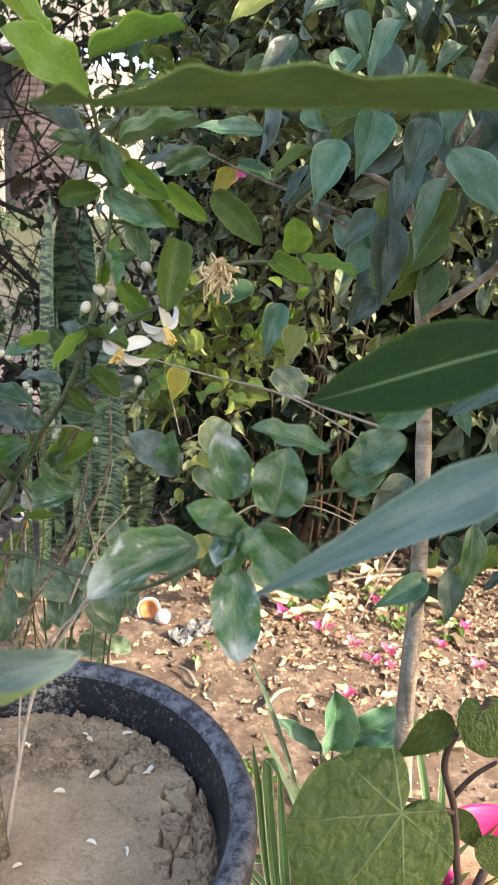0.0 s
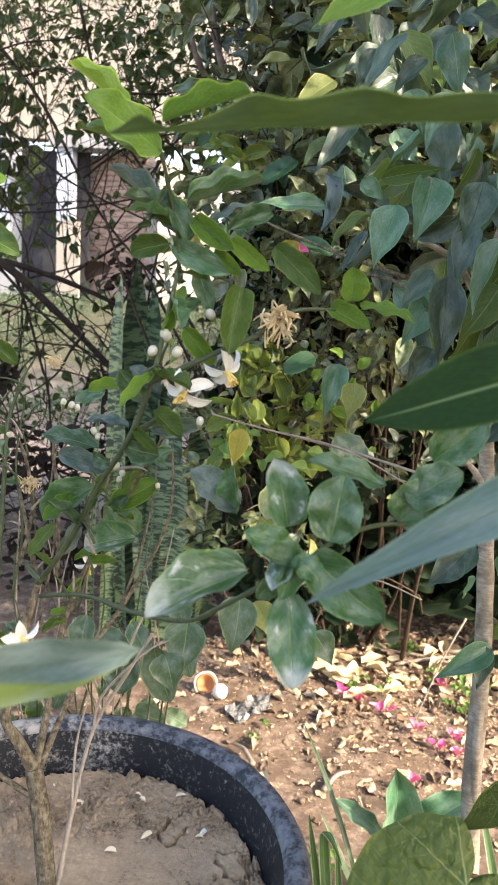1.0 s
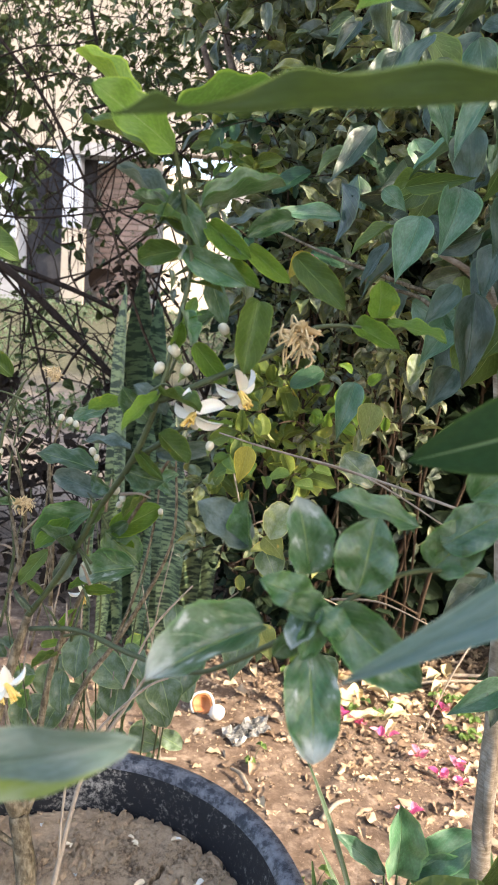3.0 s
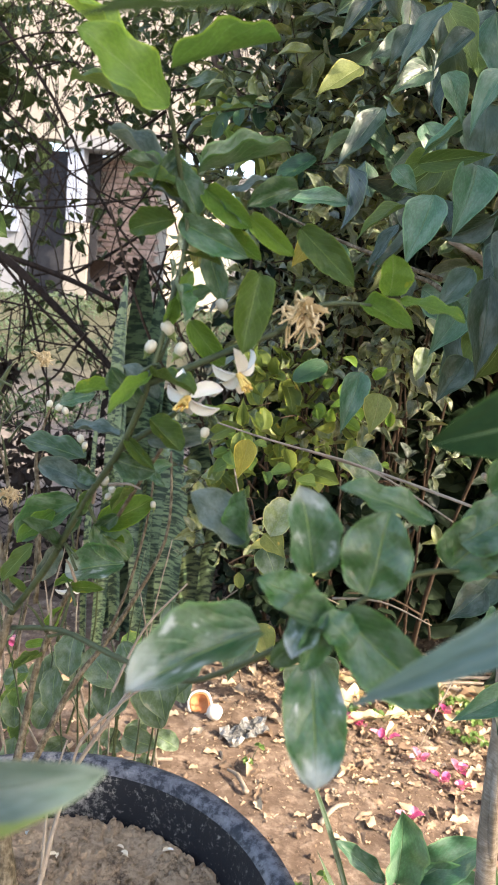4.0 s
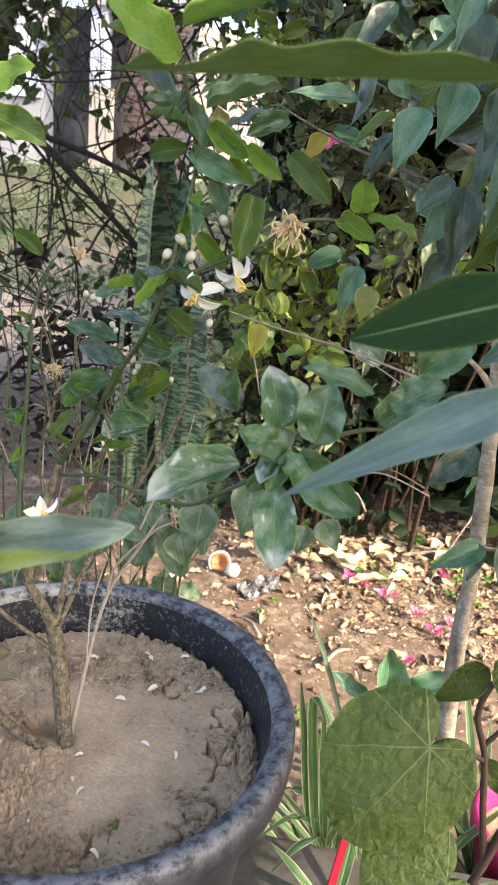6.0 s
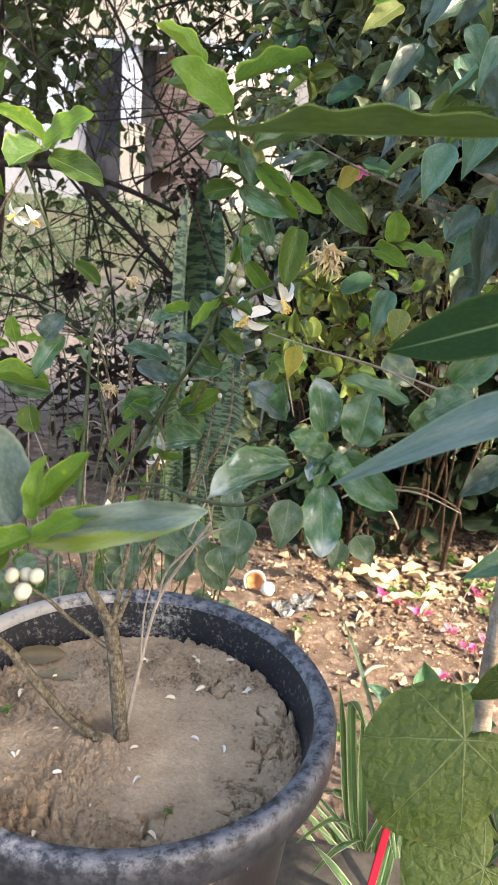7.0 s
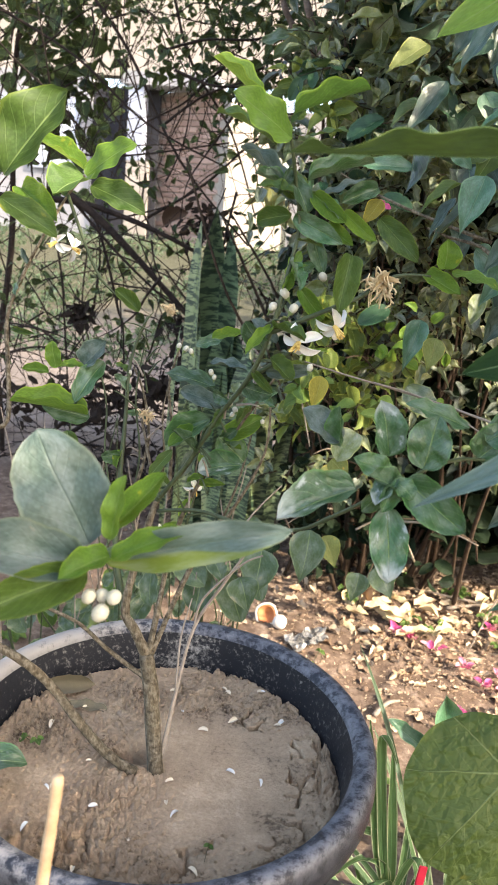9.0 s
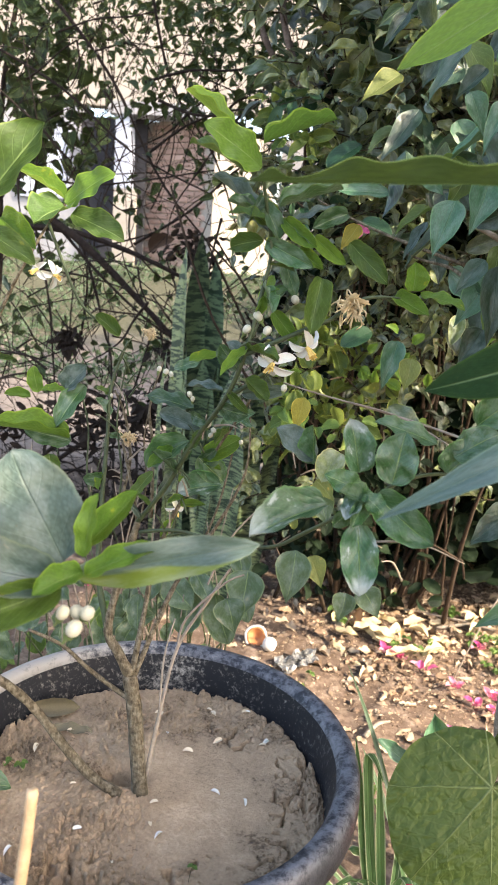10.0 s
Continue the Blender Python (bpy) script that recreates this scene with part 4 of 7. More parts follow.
branch(lemon, 'twig', [(-0.182, 0.533, 0.759), (-0.188, 0.550, 0.823), (-0.196, 0.560, 0.865), (-0.187, 0.569, 0.909)], .002, .001, BARK)
branch(lemon, 'twig', [(-0.218, 0.539, 0.763), (-0.213, 0.557, 0.806), (-0.223, 0.568, 0.849), (-0.235, 0.568, 0.876)], .002, .001, BARK)
branch(lemon, 'twig', [(-0.181, 0.484, 0.772), (-0.197, 0.503, 0.811), (-0.210, 0.519, 0.838)], .002, .001, BARK)
branch(lemon, 'twig', [(-0.081, 0.408, 0.945), (-0.061, 0.412, 0.955), (-0.038, 0.414, 0.967), (-0.018, 0.419, 0.977), (-0.006, 0.424, 0.988)], .002, .0012, GREENSTEM)
branch(lemon, 'twig', [(-0.096, 0.419, 0.907), (-0.075, 0.416, 0.923), (-0.063, 0.411, 0.934)], .002, .0012, GREENSTEM)
branch(lemon, 'twig', [(-0.018, 0.419, 0.977), (0.004, 0.427, 0.993), (0.032, 0.437, 0.995)], .0018, .001, GREENSTEM)
branch(lemon, 'dry_twig', [(-0.154, 0.455, 0.523), (-0.149, 0.477, 0.581), (-0.144, 0.518, 0.632), (-0.117, 0.521, 0.685), (-0.098, 0.524, 0.720)], .0024, .0011, DRYSTEM)
branch(lemon, 'dry_twig', [(-0.144, 0.518, 0.632), (-0.138, 0.522, 0.662), (-0.102, 0.519, 0.706), (-0.083, 0.520, 0.718)], .0014, .0008, DRYSTEM)
branch(lemon, 'dry_twig', [(-0.149, 0.477, 0.581), (-0.152, 0.496, 0.630), (-0.149, 0.521, 0.661)], .0012, .0007, DRYSTEM)
leaf(lemon, CITRUS[2:3], LIME, (-0.108, 0.432, 1.106), (-0.140, 0.424, 1.133), 0.013, 35)
leaf(lemon, CITRUS, OLIVE, (-0.089, 0.405, 1.074), (-0.135, 0.430, 1.106), 0.015, 30)
leaf(lemon, CITRUS[3:4], LIME, (-0.079, 0.398, 1.078), (-0.107, 0.362, 1.102), 0.027, -15)
leaf(lemon, CITRUS[2:3], LIME, (-0.076, 0.390, 1.093), (-0.030, 0.410, 1.117), 0.010, -45)
leaf(lemon, CITRUS, GREYLEAF, (-0.079, 0.424, 1.044), (-0.120, 0.445, 1.080), 0.012, 25)
leaf(lemon, CITRUS, OLIVE, (-0.073, 0.400, 1.043), (-0.101, 0.410, 1.052), 0.011, 20)
leaf(lemon, CITRUS, MIDGREEN, (-0.067, 0.430, 1.054), (-0.022, 0.446, 1.074), 0.014, -20)
leaf(lemon, CITRUS, OLIVE, (-0.072, 0.450, 1.086), (-0.044, 0.442, 1.094), 0.010, -35)
leaf(lemon, CITRUS, LIME, (-0.062, 0.423, 1.045), (-0.036, 0.412, 1.028), 0.012, 30)
leaf(lemon, CITRUS, DARKGREEN, (-0.077, 0.421, 1.056), (-0.062, 0.412, 1.034), 0.014, -15)
leaf(lemon, CITRUS, MIDGREEN, (-0.080, 0.427, 1.046), (-0.103, 0.415, 1.057), 0.013, 25)
leaf(lemon, CITRUS, OLIVE, (-0.082, 0.430, 1.061), (-0.065, 0.419, 1.038), 0.015, -15)
leaf(lemon, CITRUS, OLIVE, (-0.076, 0.424, 1.030), (-0.103, 0.429, 1.023), 0.013, -30)
leaf(lemon, CITRUS, MIDGREEN, (-0.073, 0.424, 1.029), (-0.040, 0.402, 1.014), 0.013, 35)
leaf(lemon, CITRUS, LIME, (-0.049, 0.425, 1.025), (-0.029, 0.412, 1.012), 0.010, 20)
leaf(lemon, CITRUS, MIDGREEN, (-0.057, 0.428, 1.045), (-0.038, 0.415, 1.031), 0.011, -20)
leaf(lemon, CITRUS, LIME, (-0.040, 0.436, 1.035), (-0.014, 0.425, 1.017), 0.010, 30)
leaf(lemon, CITRUS, OLIVE, (-0.012, 0.459, 1.033), (0.016, 0.436, 1.008), 0.017, 20)
leaf(lemon, CITRUS, MIDGREEN, (-0.017, 0.463, 1.055), (-0.042, 0.448, 1.042), 0.013, -25)
leaf(lemon, CITRUS, GREYLEAF, (-0.026, 0.463, 1.060), (-0.059, 0.447, 1.047), 0.011, 30)
leaf(lemon, CITRUS, OLIVE, (-0.030, 0.416, 1.006), (-0.031, 0.393, 0.968), 0.018, -15)
leaf(lemon, CITRUS, MIDGREEN, (-0.060, 0.441, 1.016), (-0.050, 0.427, 0.992), 0.013, 10)
leaf(lemon, CITRUS, DARKGREEN, (-0.055, 0.427, 0.995), (-0.070, 0.423, 0.983), 0.011)
leaf(lemon, CITRUS, LIME, (-0.067, 0.438, 1.004), (-0.077, 0.433, 0.983), 0.011, 20)
leaf(lemon, CITRUS, LIME, (-0.065, 0.423, 0.978), (-0.044, 0.421, 0.957), 0.012, 20)
leaf(lemon, CITRUS, GREYLEAF, (-0.075, 0.433, 1.036), (-0.094, 0.435, 1.051), 0.009, 30)
leaf(lemon, CITRUS, LIME, (0.039, 0.441, 1.001), (0.038, 0.435, 1.022), 0.018, 10)
leaf(lemon, CITRUS, LIME, (0.045, 0.442, 0.999), (0.075, 0.418, 0.995), 0.012, -15)
leaf(lemon, CITRUS, LIME, (0.025, 0.439, 0.996), (0.050, 0.419, 0.987), 0.013, 15)
leaf(lemon, CITRUS, GREYLEAF, (-0.077, 0.414, 0.936), (-0.095, 0.416, 0.955), 0.012, 20)
leaf(lemon, CITRUS, OLIVE, (-0.080, 0.411, 0.926), (-0.061, 0.410, 0.911), 0.014, -10)
leaf(lemon, CITRUS, LIME, (-0.062, 0.424, 0.928), (-0.039, 0.427, 0.935), 0.006, -20)
leaf(lemon, CITRUS, WHITESPOT, (0.013, 0.295, 0.894), (0.005, 0.291, 0.927), 0.020, 10)
leaf(lemon, CITRUS, MIDGREEN, (0.032, 0.286, 0.892), (0.036, 0.282, 0.922), 0.026, -8)
leaf(lemon, CITRUS, WHITESPOT, (-0.005, 0.280, 0.876), (-0.046, 0.249, 0.863), 0.024, 12)
leaf(lemon, CITRUS, WHITESPOT, (0.016, 0.280, 0.867), (0.020, 0.254, 0.833), 0.023)
leaf(lemon, CITRUS, MIDGREEN, (0.023, 0.284, 0.884), (0.058, 0.263, 0.865), 0.022, 20)
leaf(lemon, CITRUS, MIDGREEN, (0.015, 0.288, 0.883), (-0.004, 0.279, 0.896), 0.016)
leaf(lemon, CITRUS, MIDGREEN, (0.022, 0.283, 0.877), (0.003, 0.273, 0.888), 0.014, 20)
leaf(lemon, CITRUS, MIDGREEN, (0.017, 0.279, 0.885), (0.029, 0.273, 0.878), 0.014, -20)
leaf(lemon, CITRUS, DARKGREEN, (0.012, 0.286, 0.874), (0.001, 0.278, 0.863), 0.010, -20)
leaf(lemon, CITRUS, WHITESPOT, (0.018, 0.282, 0.884), (0.006, 0.268, 0.876), 0.013, 35)
leaf(lemon, CITRUS, MIDGREEN, (0.018, 0.281, 0.880), (0.012, 0.268, 0.868), 0.011, -10)
leaf(lemon, CITRUS, MIDGREEN, (0.061, 0.338, 0.907), (0.022, 0.328, 0.924), 0.015, 20)
leaf(lemon, CITRUS, MIDGREEN, (0.070, 0.335, 0.888), (0.087, 0.331, 0.914), 0.025)
leaf(lemon, CITRUS, GREYLEAF, (-0.020, 0.367, 0.880), (-0.042, 0.359, 0.904), 0.022, 10)
leaf(lemon, CITRUS, MIDGREEN, (-0.019, 0.366, 0.877), (-0.023, 0.361, 0.906), 0.012, -40)
leaf(lemon, CITRUS, MIDGREEN, (0.072, 0.333, 0.902), (0.097, 0.328, 0.921), 0.023)
leaf(lemon, CITRUS, MIDGREEN, (0.088, 0.358, 0.918), (0.112, 0.355, 0.946), 0.023, 10)
branch(lemon, 'branch', [(0.021, 0.283, 0.881), (0.039, 0.297, 0.891), (0.064, 0.325, 0.891), (0.097, 0.347, 0.884)], .0013, .0010, GREENSTEM)
leaf(lemon, CITRUS, LIME, (-0.309, 0.534, 0.867), (-0.330, 0.521, 0.871), 0.011)
leaf(lemon, CITRUS, LIME, (-0.303, 0.536, 0.872), (-0.306, 0.532, 0.897), 0.016)
leaf(lemon, CITRUS, GREYLEAF, (-0.276, 0.541, 0.876), (-0.258, 0.541, 0.903), 0.025)
leaf(lemon, CITRUS, MIDGREEN, (-0.257, 0.545, 0.881), (-0.276, 0.513, 0.852), 0.023)
leaf(lemon, CITRUS, LIME, (-0.267, 0.530, 0.831), (-0.323, 0.485, 0.851), 0.019, 30)
leaf(lemon, CITRUS, DARKGREEN, (-0.265, 0.529, 0.828), (-0.301, 0.507, 0.844), 0.025)
leaf(lemon, CITRUS, OLIVE, (-0.285, 0.523, 0.815), (-0.277, 0.517, 0.790), 0.023)
leaf(lemon, CITRUS, LIME, (-0.276, 0.541, 0.875), (-0.289, 0.520, 0.882), 0.012, 20)
leaf(lemon, CITRUS, OLIVE, (-0.236, 0.580, 0.929), (-0.260, 0.575, 0.949), 0.015)
leaf(lemon, CITRUS, DARKGREEN, (-0.134, 0.480, 0.883), (-0.184, 0.497, 0.893), 0.018, 20)
leaf(lemon, CITRUS, GREYLEAF, (-0.125, 0.468, 0.870), (-0.164, 0.475, 0.880), 0.016, -10)
leaf(lemon, CITRUS, GREYLEAF, (-0.100, 0.430, 0.910), (-0.136, 0.447, 0.915), 0.010, 30)
leaf(lemon, CITRUS, MIDGREEN, (-0.135, 0.473, 0.857), (-0.170, 0.461, 0.833), 0.025)
leaf(lemon, CITRUS, LIME, (-0.149, 0.469, 0.851), (-0.162, 0.443, 0.840), 0.012)
leaf(lemon, CITRUS, LIME, (-0.126, 0.490, 0.837), (-0.094, 0.500, 0.858), 0.018, 20)
leaf(lemon, CITRUS, MIDGREEN, (-0.129, 0.490, 0.839), (-0.104, 0.488, 0.819), 0.025)
leaf(lemon, CITRUS, WHITESPOT, (-0.106, 0.487, 0.816), (-0.144, 0.479, 0.808), 0.024)
leaf(lemon, CITRUS, OLIVE, (-0.172, 0.498, 0.817), (-0.192, 0.488, 0.793), 0.012)
leaf(lemon, CITRUS, GREYLEAF, (-0.085, 0.432, 0.910), (-0.048, 0.430, 0.918), 0.010, 30)
leaf(lemon, CITRUS, MIDGREEN, (-0.109, 0.481, 0.870), (-0.082, 0.489, 0.887), 0.012)
leaf(lemon, CITRUS, LIME, (-0.134, 0.452, 0.929), (-0.110, 0.457, 0.936), 0.010)
leaf(lemon, CITRUS, MIDGREEN, (-0.133, 0.492, 0.924), (-0.156, 0.487, 0.918), 0.012)
leaf(lemon, CITRUS, OLIVE, (-0.280, 0.387, 1.038), (-0.241, 0.389, 1.101), 0.044, 10)
leaf(lemon, CITRUS, OLIVE, (-0.280, 0.382, 1.023), (-0.237, 0.373, 1.005), 0.020)
leaf(lemon, CITRUS, LIME, (-0.306, 0.604, 1.058), (-0.348, 0.589, 1.084), 0.018, 20)
leaf(lemon, CITRUS, LIME, (-0.304, 0.603, 1.054), (-0.257, 0.593, 1.088), 0.032)
leaf(lemon, CITRUS, WEED, (-0.305, 0.602, 1.051), (-0.318, 0.559, 1.038), 0.042)
leaf(lemon, CITRUS, OLIVE, (-0.296, 0.601, 1.044), (-0.242, 0.589, 1.029), 0.030)
leaf(lemon, CITRUS, LIME, (-0.294, 0.441, 1.032), (-0.255, 0.420, 1.011), 0.022)
leaf(lemon, CITRUS, GREYLEAF, (-0.129, 0.173, 0.864), (-0.154, 0.172, 0.918), 0.044, 5)
leaf(lemon, CITRUS, GREYLEAF, (-0.126, 0.165, 0.857), (-0.178, 0.135, 0.873), 0.027)
leaf(lemon, CITRUS, LIME, (-0.116, 0.170, 0.870), (-0.113, 0.169, 0.901), 0.011, -10)
leaf(lemon, CITRUS, LIME, (-0.121, 0.189, 0.868), (-0.098, 0.196, 0.898), 0.013, 10)
leaf(lemon, CITRUS, NEARLEAF, (-0.118, 0.167, 0.862), (-0.032, 0.157, 0.891), 0.019, 20)
leaf(lemon, CITRUS, LIME, (-0.114, 0.164, 0.865), (-0.128, 0.140, 0.863), 0.013)
leaf(lemon, CITRUS, LIME, (-0.112, 0.163, 0.864), (-0.080, 0.159, 0.886), 0.012, -10)
leaf(lemon, CITRUS, OLIVE, (-0.123, 0.160, 0.857), (-0.162, 0.129, 0.844), 0.019, -20)
branch(lemon, 'branch', [(-0.194, 0.177, 0.806), (-0.156, 0.174, 0.833), (-0.128, 0.169, 0.854), (-0.117, 0.169, 0.865)], .003, .002, GREENSTEM)
flower(lemon, (-0.035, 0.411, 0.954), 1.0, 20)
flower(lemon, (-0.059, 0.405, 0.940), 1.05, -15)
dry_flower(lemon, (-0.006, 0.424, 0.988), 1.0)
flower(lemon, (-0.308, 0.584, 0.983), 0.9, 60)
flower(lemon, (-0.324, 0.583, 0.988), 0.8, -40)
bud(lemon, (-0.074, 0.412, 0.974), 1.0)
bud(lemon, (-0.081, 0.408, 0.964), 0.9)
bud(lemon, (-0.066, 0.411, 0.964), 0.95)
bud(lemon, (-0.048, 0.420, 0.988), 0.9)
bud(lemon, (-0.049, 0.405, 0.923), 0.7)
bud(lemon, (-0.190, 0.567, 0.902), 0.75)
bud(lemon, (-0.183, 0.567, 0.900), 0.8)
bud(lemon, (-0.178, 0.567, 0.898), 0.75)
bud(lemon, (-0.139, 0.483, 0.896), 0.7)
bud(lemon, (-0.136, 0.483, 0.892), 0.6)
bud(lemon, (-0.118, 0.470, 0.874), 0.8)
bud(lemon, (-0.113, 0.469, 0.869), 0.7)
bud(lemon, (-0.115, 0.468, 0.865), 0.6)
bud(lemon, (-0.093, 0.499, 0.854), 0.6)
bud(lemon, (-0.237, 0.563, 0.871), 0.6)
flower(lemon, (-0.161, 0.549, 0.767), 0.75, 10)
flower(lemon, (-0.138, 0.342, 0.799), 0.85, 70)
flower(lemon, (-0.158, 0.383, 0.772), 0.7, 10)
dry_flower(lemon, (-0.217, 0.558, 0.831), 0.5)
dry_flower(lemon, (-0.216, 0.622, 0.930), 0.5)
dry_flower(lemon, (-0.223, 0.580, 0.826), 0.55)
bud(lemon, (-0.122, 0.160, 0.844), 0.95)
bud(lemon, (-0.115, 0.157, 0.838), 1.15)
bud(lemon, (-0.110, 0.161, 0.845), 1.05)
bud(lemon, (-0.117, 0.166, 0.842), 1.0)
leaf(lemon, CITRUS, OLIVE, (-0.093, 0.417, 0.913), (-0.075, 0.408, 0.900), 0.007, 15)
leaf(lemon, CITRUS, DARKGREEN, (-0.086, 0.412, 0.932), (-0.099, 0.399, 0.950), 0.010, -54)
leaf(lemon, CITRUS, OLIVE, (-0.080, 0.408, 0.949), (-0.053, 0.389, 0.948), 0.010, -52)
leaf(lemon, CITRUS, LIME, (-0.080, 0.409, 0.949), (-0.093, 0.379, 0.937), 0.009, 2)
leaf(lemon, CITRUS, LIME, (-0.075, 0.413, 0.976), (-0.070, 0.407, 0.990), 0.005, 51)
leaf(lemon, CITRUS, LIME, (-0.075, 0.414, 0.983), (-0.061, 0.409, 0.997), 0.006, -47)
leaf(lemon, CITRUS, MIDGREEN, (-0.073, 0.416, 0.997), (-0.058, 0.387, 0.982), 0.006, -53)
leaf(lemon, CITRUS, OLIVE, (-0.070, 0.419, 1.012), (-0.050, 0.425, 1.012), 0.009, -49)
leaf(lemon, CITRUS, OLIVE, (-0.069, 0.422, 1.024), (-0.060, 0.444, 1.047), 0.012, -4)
leaf(lemon, CITRUS, OLIVE, (-0.074, 0.424, 1.040), (-0.090, 0.424, 1.054), 0.008, -12)
leaf(lemon, CITRUS, DARKGREEN, (-0.080, 0.428, 1.061), (-0.082, 0.397, 1.043), 0.006, -34)
leaf(lemon, CITRUS, GREYLEAF, (-0.177, 0.482, 0.777), (-0.183, 0.465, 0.795), 0.005, -20)
leaf(lemon, CITRUS, OLIVE, (-0.168, 0.478, 0.790), (-0.180, 0.476, 0.801), 0.005, 14)
leaf(lemon, CITRUS, GREYLEAF, (-0.160, 0.474, 0.802), (-0.149, 0.489, 0.823), 0.009, 49)
leaf(lemon, CITRUS, DARKGREEN, (-0.144, 0.463, 0.829), (-0.155, 0.439, 0.854), 0.008, 45)
leaf(lemon, CITRUS, DARKGREEN, (-0.136, 0.457, 0.842), (-0.131, 0.465, 0.854), 0.007, 24)
leaf(lemon, CITRUS, MIDGREEN, (-0.130, 0.452, 0.854), (-0.119, 0.451, 0.869), 0.006, 18)
leaf(lemon, CITRUS, OLIVE, (-0.118, 0.441, 0.875), (-0.127, 0.447, 0.857), 0.008, -10)
leaf(lemon, CITRUS, DARKGREEN, (-0.112, 0.435, 0.884), (-0.129, 0.444, 0.886), 0.008, -43)
leaf(lemon, CITRUS, DARKGREEN, (-0.101, 0.424, 0.900), (-0.079, 0.414, 0.895), 0.010, 50)
leaf(lemon, CITRUS, OLIVE, (-0.225, 0.506, 0.716), (-0.217, 0.513, 0.696), 0.008, -51)
leaf(lemon, CITRUS, MIDGREEN, (-0.227, 0.514, 0.735), (-0.243, 0.529, 0.749), 0.008, 52)
leaf(lemon, CITRUS, LIME, (-0.231, 0.528, 0.767), (-0.238, 0.516, 0.752), 0.006, -50)
leaf(lemon, CITRUS, MIDGREEN, (-0.233, 0.537, 0.794), (-0.252, 0.531, 0.789), 0.009, -58)
leaf(lemon, CITRUS, LIME, (-0.233, 0.539, 0.798), (-0.237, 0.531, 0.782), 0.008, 28)
leaf(lemon, CITRUS, MIDGREEN, (-0.235, 0.551, 0.833), (-0.223, 0.567, 0.830), 0.007, 12)
leaf(lemon, CITRUS, MIDGREEN, (-0.236, 0.557, 0.851), (-0.248, 0.553, 0.870), 0.009, 47)
leaf(lemon, CITRUS, OLIVE, (-0.237, 0.563, 0.869), (-0.252, 0.563, 0.881), 0.008, 51)
leaf(lemon, CITRUS, OLIVE, (-0.167, 0.509, 0.731), (-0.178, 0.486, 0.732), 0.007, 30)
leaf(lemon, CITRUS, LIME, (-0.164, 0.510, 0.742), (-0.183, 0.514, 0.735), 0.006, -17)
leaf(lemon, CITRUS, LIME, (-0.154, 0.510, 0.770), (-0.165, 0.513, 0.746), 0.010, -3)
leaf(lemon, CITRUS, LIME, (-0.147, 0.509, 0.786), (-0.125, 0.490, 0.795), 0.008, 14)
leaf(lemon, CITRUS, LIME, (-0.143, 0.507, 0.792), (-0.159, 0.504, 0.787), 0.007, 34)
leaf(lemon, CITRUS, LIME, (-0.137, 0.504, 0.803), (-0.153, 0.513, 0.812), 0.006, -54)
leaf(lemon, CITRUS, LIME, (-0.124, 0.498, 0.828), (-0.108, 0.486, 0.832), 0.007, -36)
leaf(lemon, CITRUS, DARKGREEN, (-0.112, 0.487, 0.848), (-0.129, 0.488, 0.834), 0.009, -27)
leaf(lemon, CITRUS, OLIVE, (-0.100, 0.476, 0.869), (-0.107, 0.446, 0.864), 0.005, 26)
leaf(lemon, CITRUS, MIDGREEN, (-0.089, 0.465, 0.886), (-0.079, 0.454, 0.879), 0.005, 45)
leaf(lemon, CITRUS, OLIVE, (-0.349, 0.542, 0.905), (-0.321, 0.522, 0.905), 0.005, 35)
leaf(lemon, CITRUS, MIDGREEN, (-0.350, 0.561, 0.950), (-0.353, 0.547, 0.938), 0.008, 34)
leaf(lemon, CITRUS, GREYLEAF, (-0.345, 0.568, 0.965), (-0.353, 0.566, 0.980), 0.006, -26)
leaf(lemon, CITRUS, MIDGREEN, (-0.320, 0.594, 1.030), (-0.332, 0.597, 1.049), 0.007, 34)
branch(lemon, 'twig', [(-0.160, 0.520, 0.738), (-0.154, 0.534, 0.786), (-0.162, 0.544, 0.827), (-0.153, 0.551, 0.866)], .0013, .0007, GREENSTEM)
branch(lemon, 'twig', [(-0.178, 0.531, 0.713), (-0.166, 0.542, 0.746), (-0.161, 0.558, 0.801), (-0.164, 0.570, 0.844)], .0013, .0007, BARK)
branch(lemon, 'twig', [(-0.139, 0.558, 0.714), (-0.123, 0.575, 0.766), (-0.114, 0.587, 0.823), (-0.114, 0.593, 0.863)], .0015, .0008, BARK)
branch(lemon, 'twig', [(-0.237, 0.530, 0.740), (-0.254, 0.547, 0.791), (-0.258, 0.558, 0.835), (-0.270, 0.567, 0.872)], .0012, .0007, GREENSTEM)
branch(lemon, 'twig', [(-0.121, 0.535, 0.696), (-0.105, 0.554, 0.739), (-0.077, 0.573, 0.773)], .0012, .0006, DRYSTEM)
branch(lemon, 'twig', [(-0.213, 0.576, 0.697), (-0.205, 0.591, 0.769), (-0.212, 0.601, 0.824), (-0.206, 0.611, 0.870)], .0013, .0007, BARK)
branch(lemon, 'twig', [(-0.225, 0.541, 0.733), (-0.220, 0.553, 0.790), (-0.230, 0.563, 0.847), (-0.226, 0.575, 0.904)], .0013, .0007, GREENSTEM)

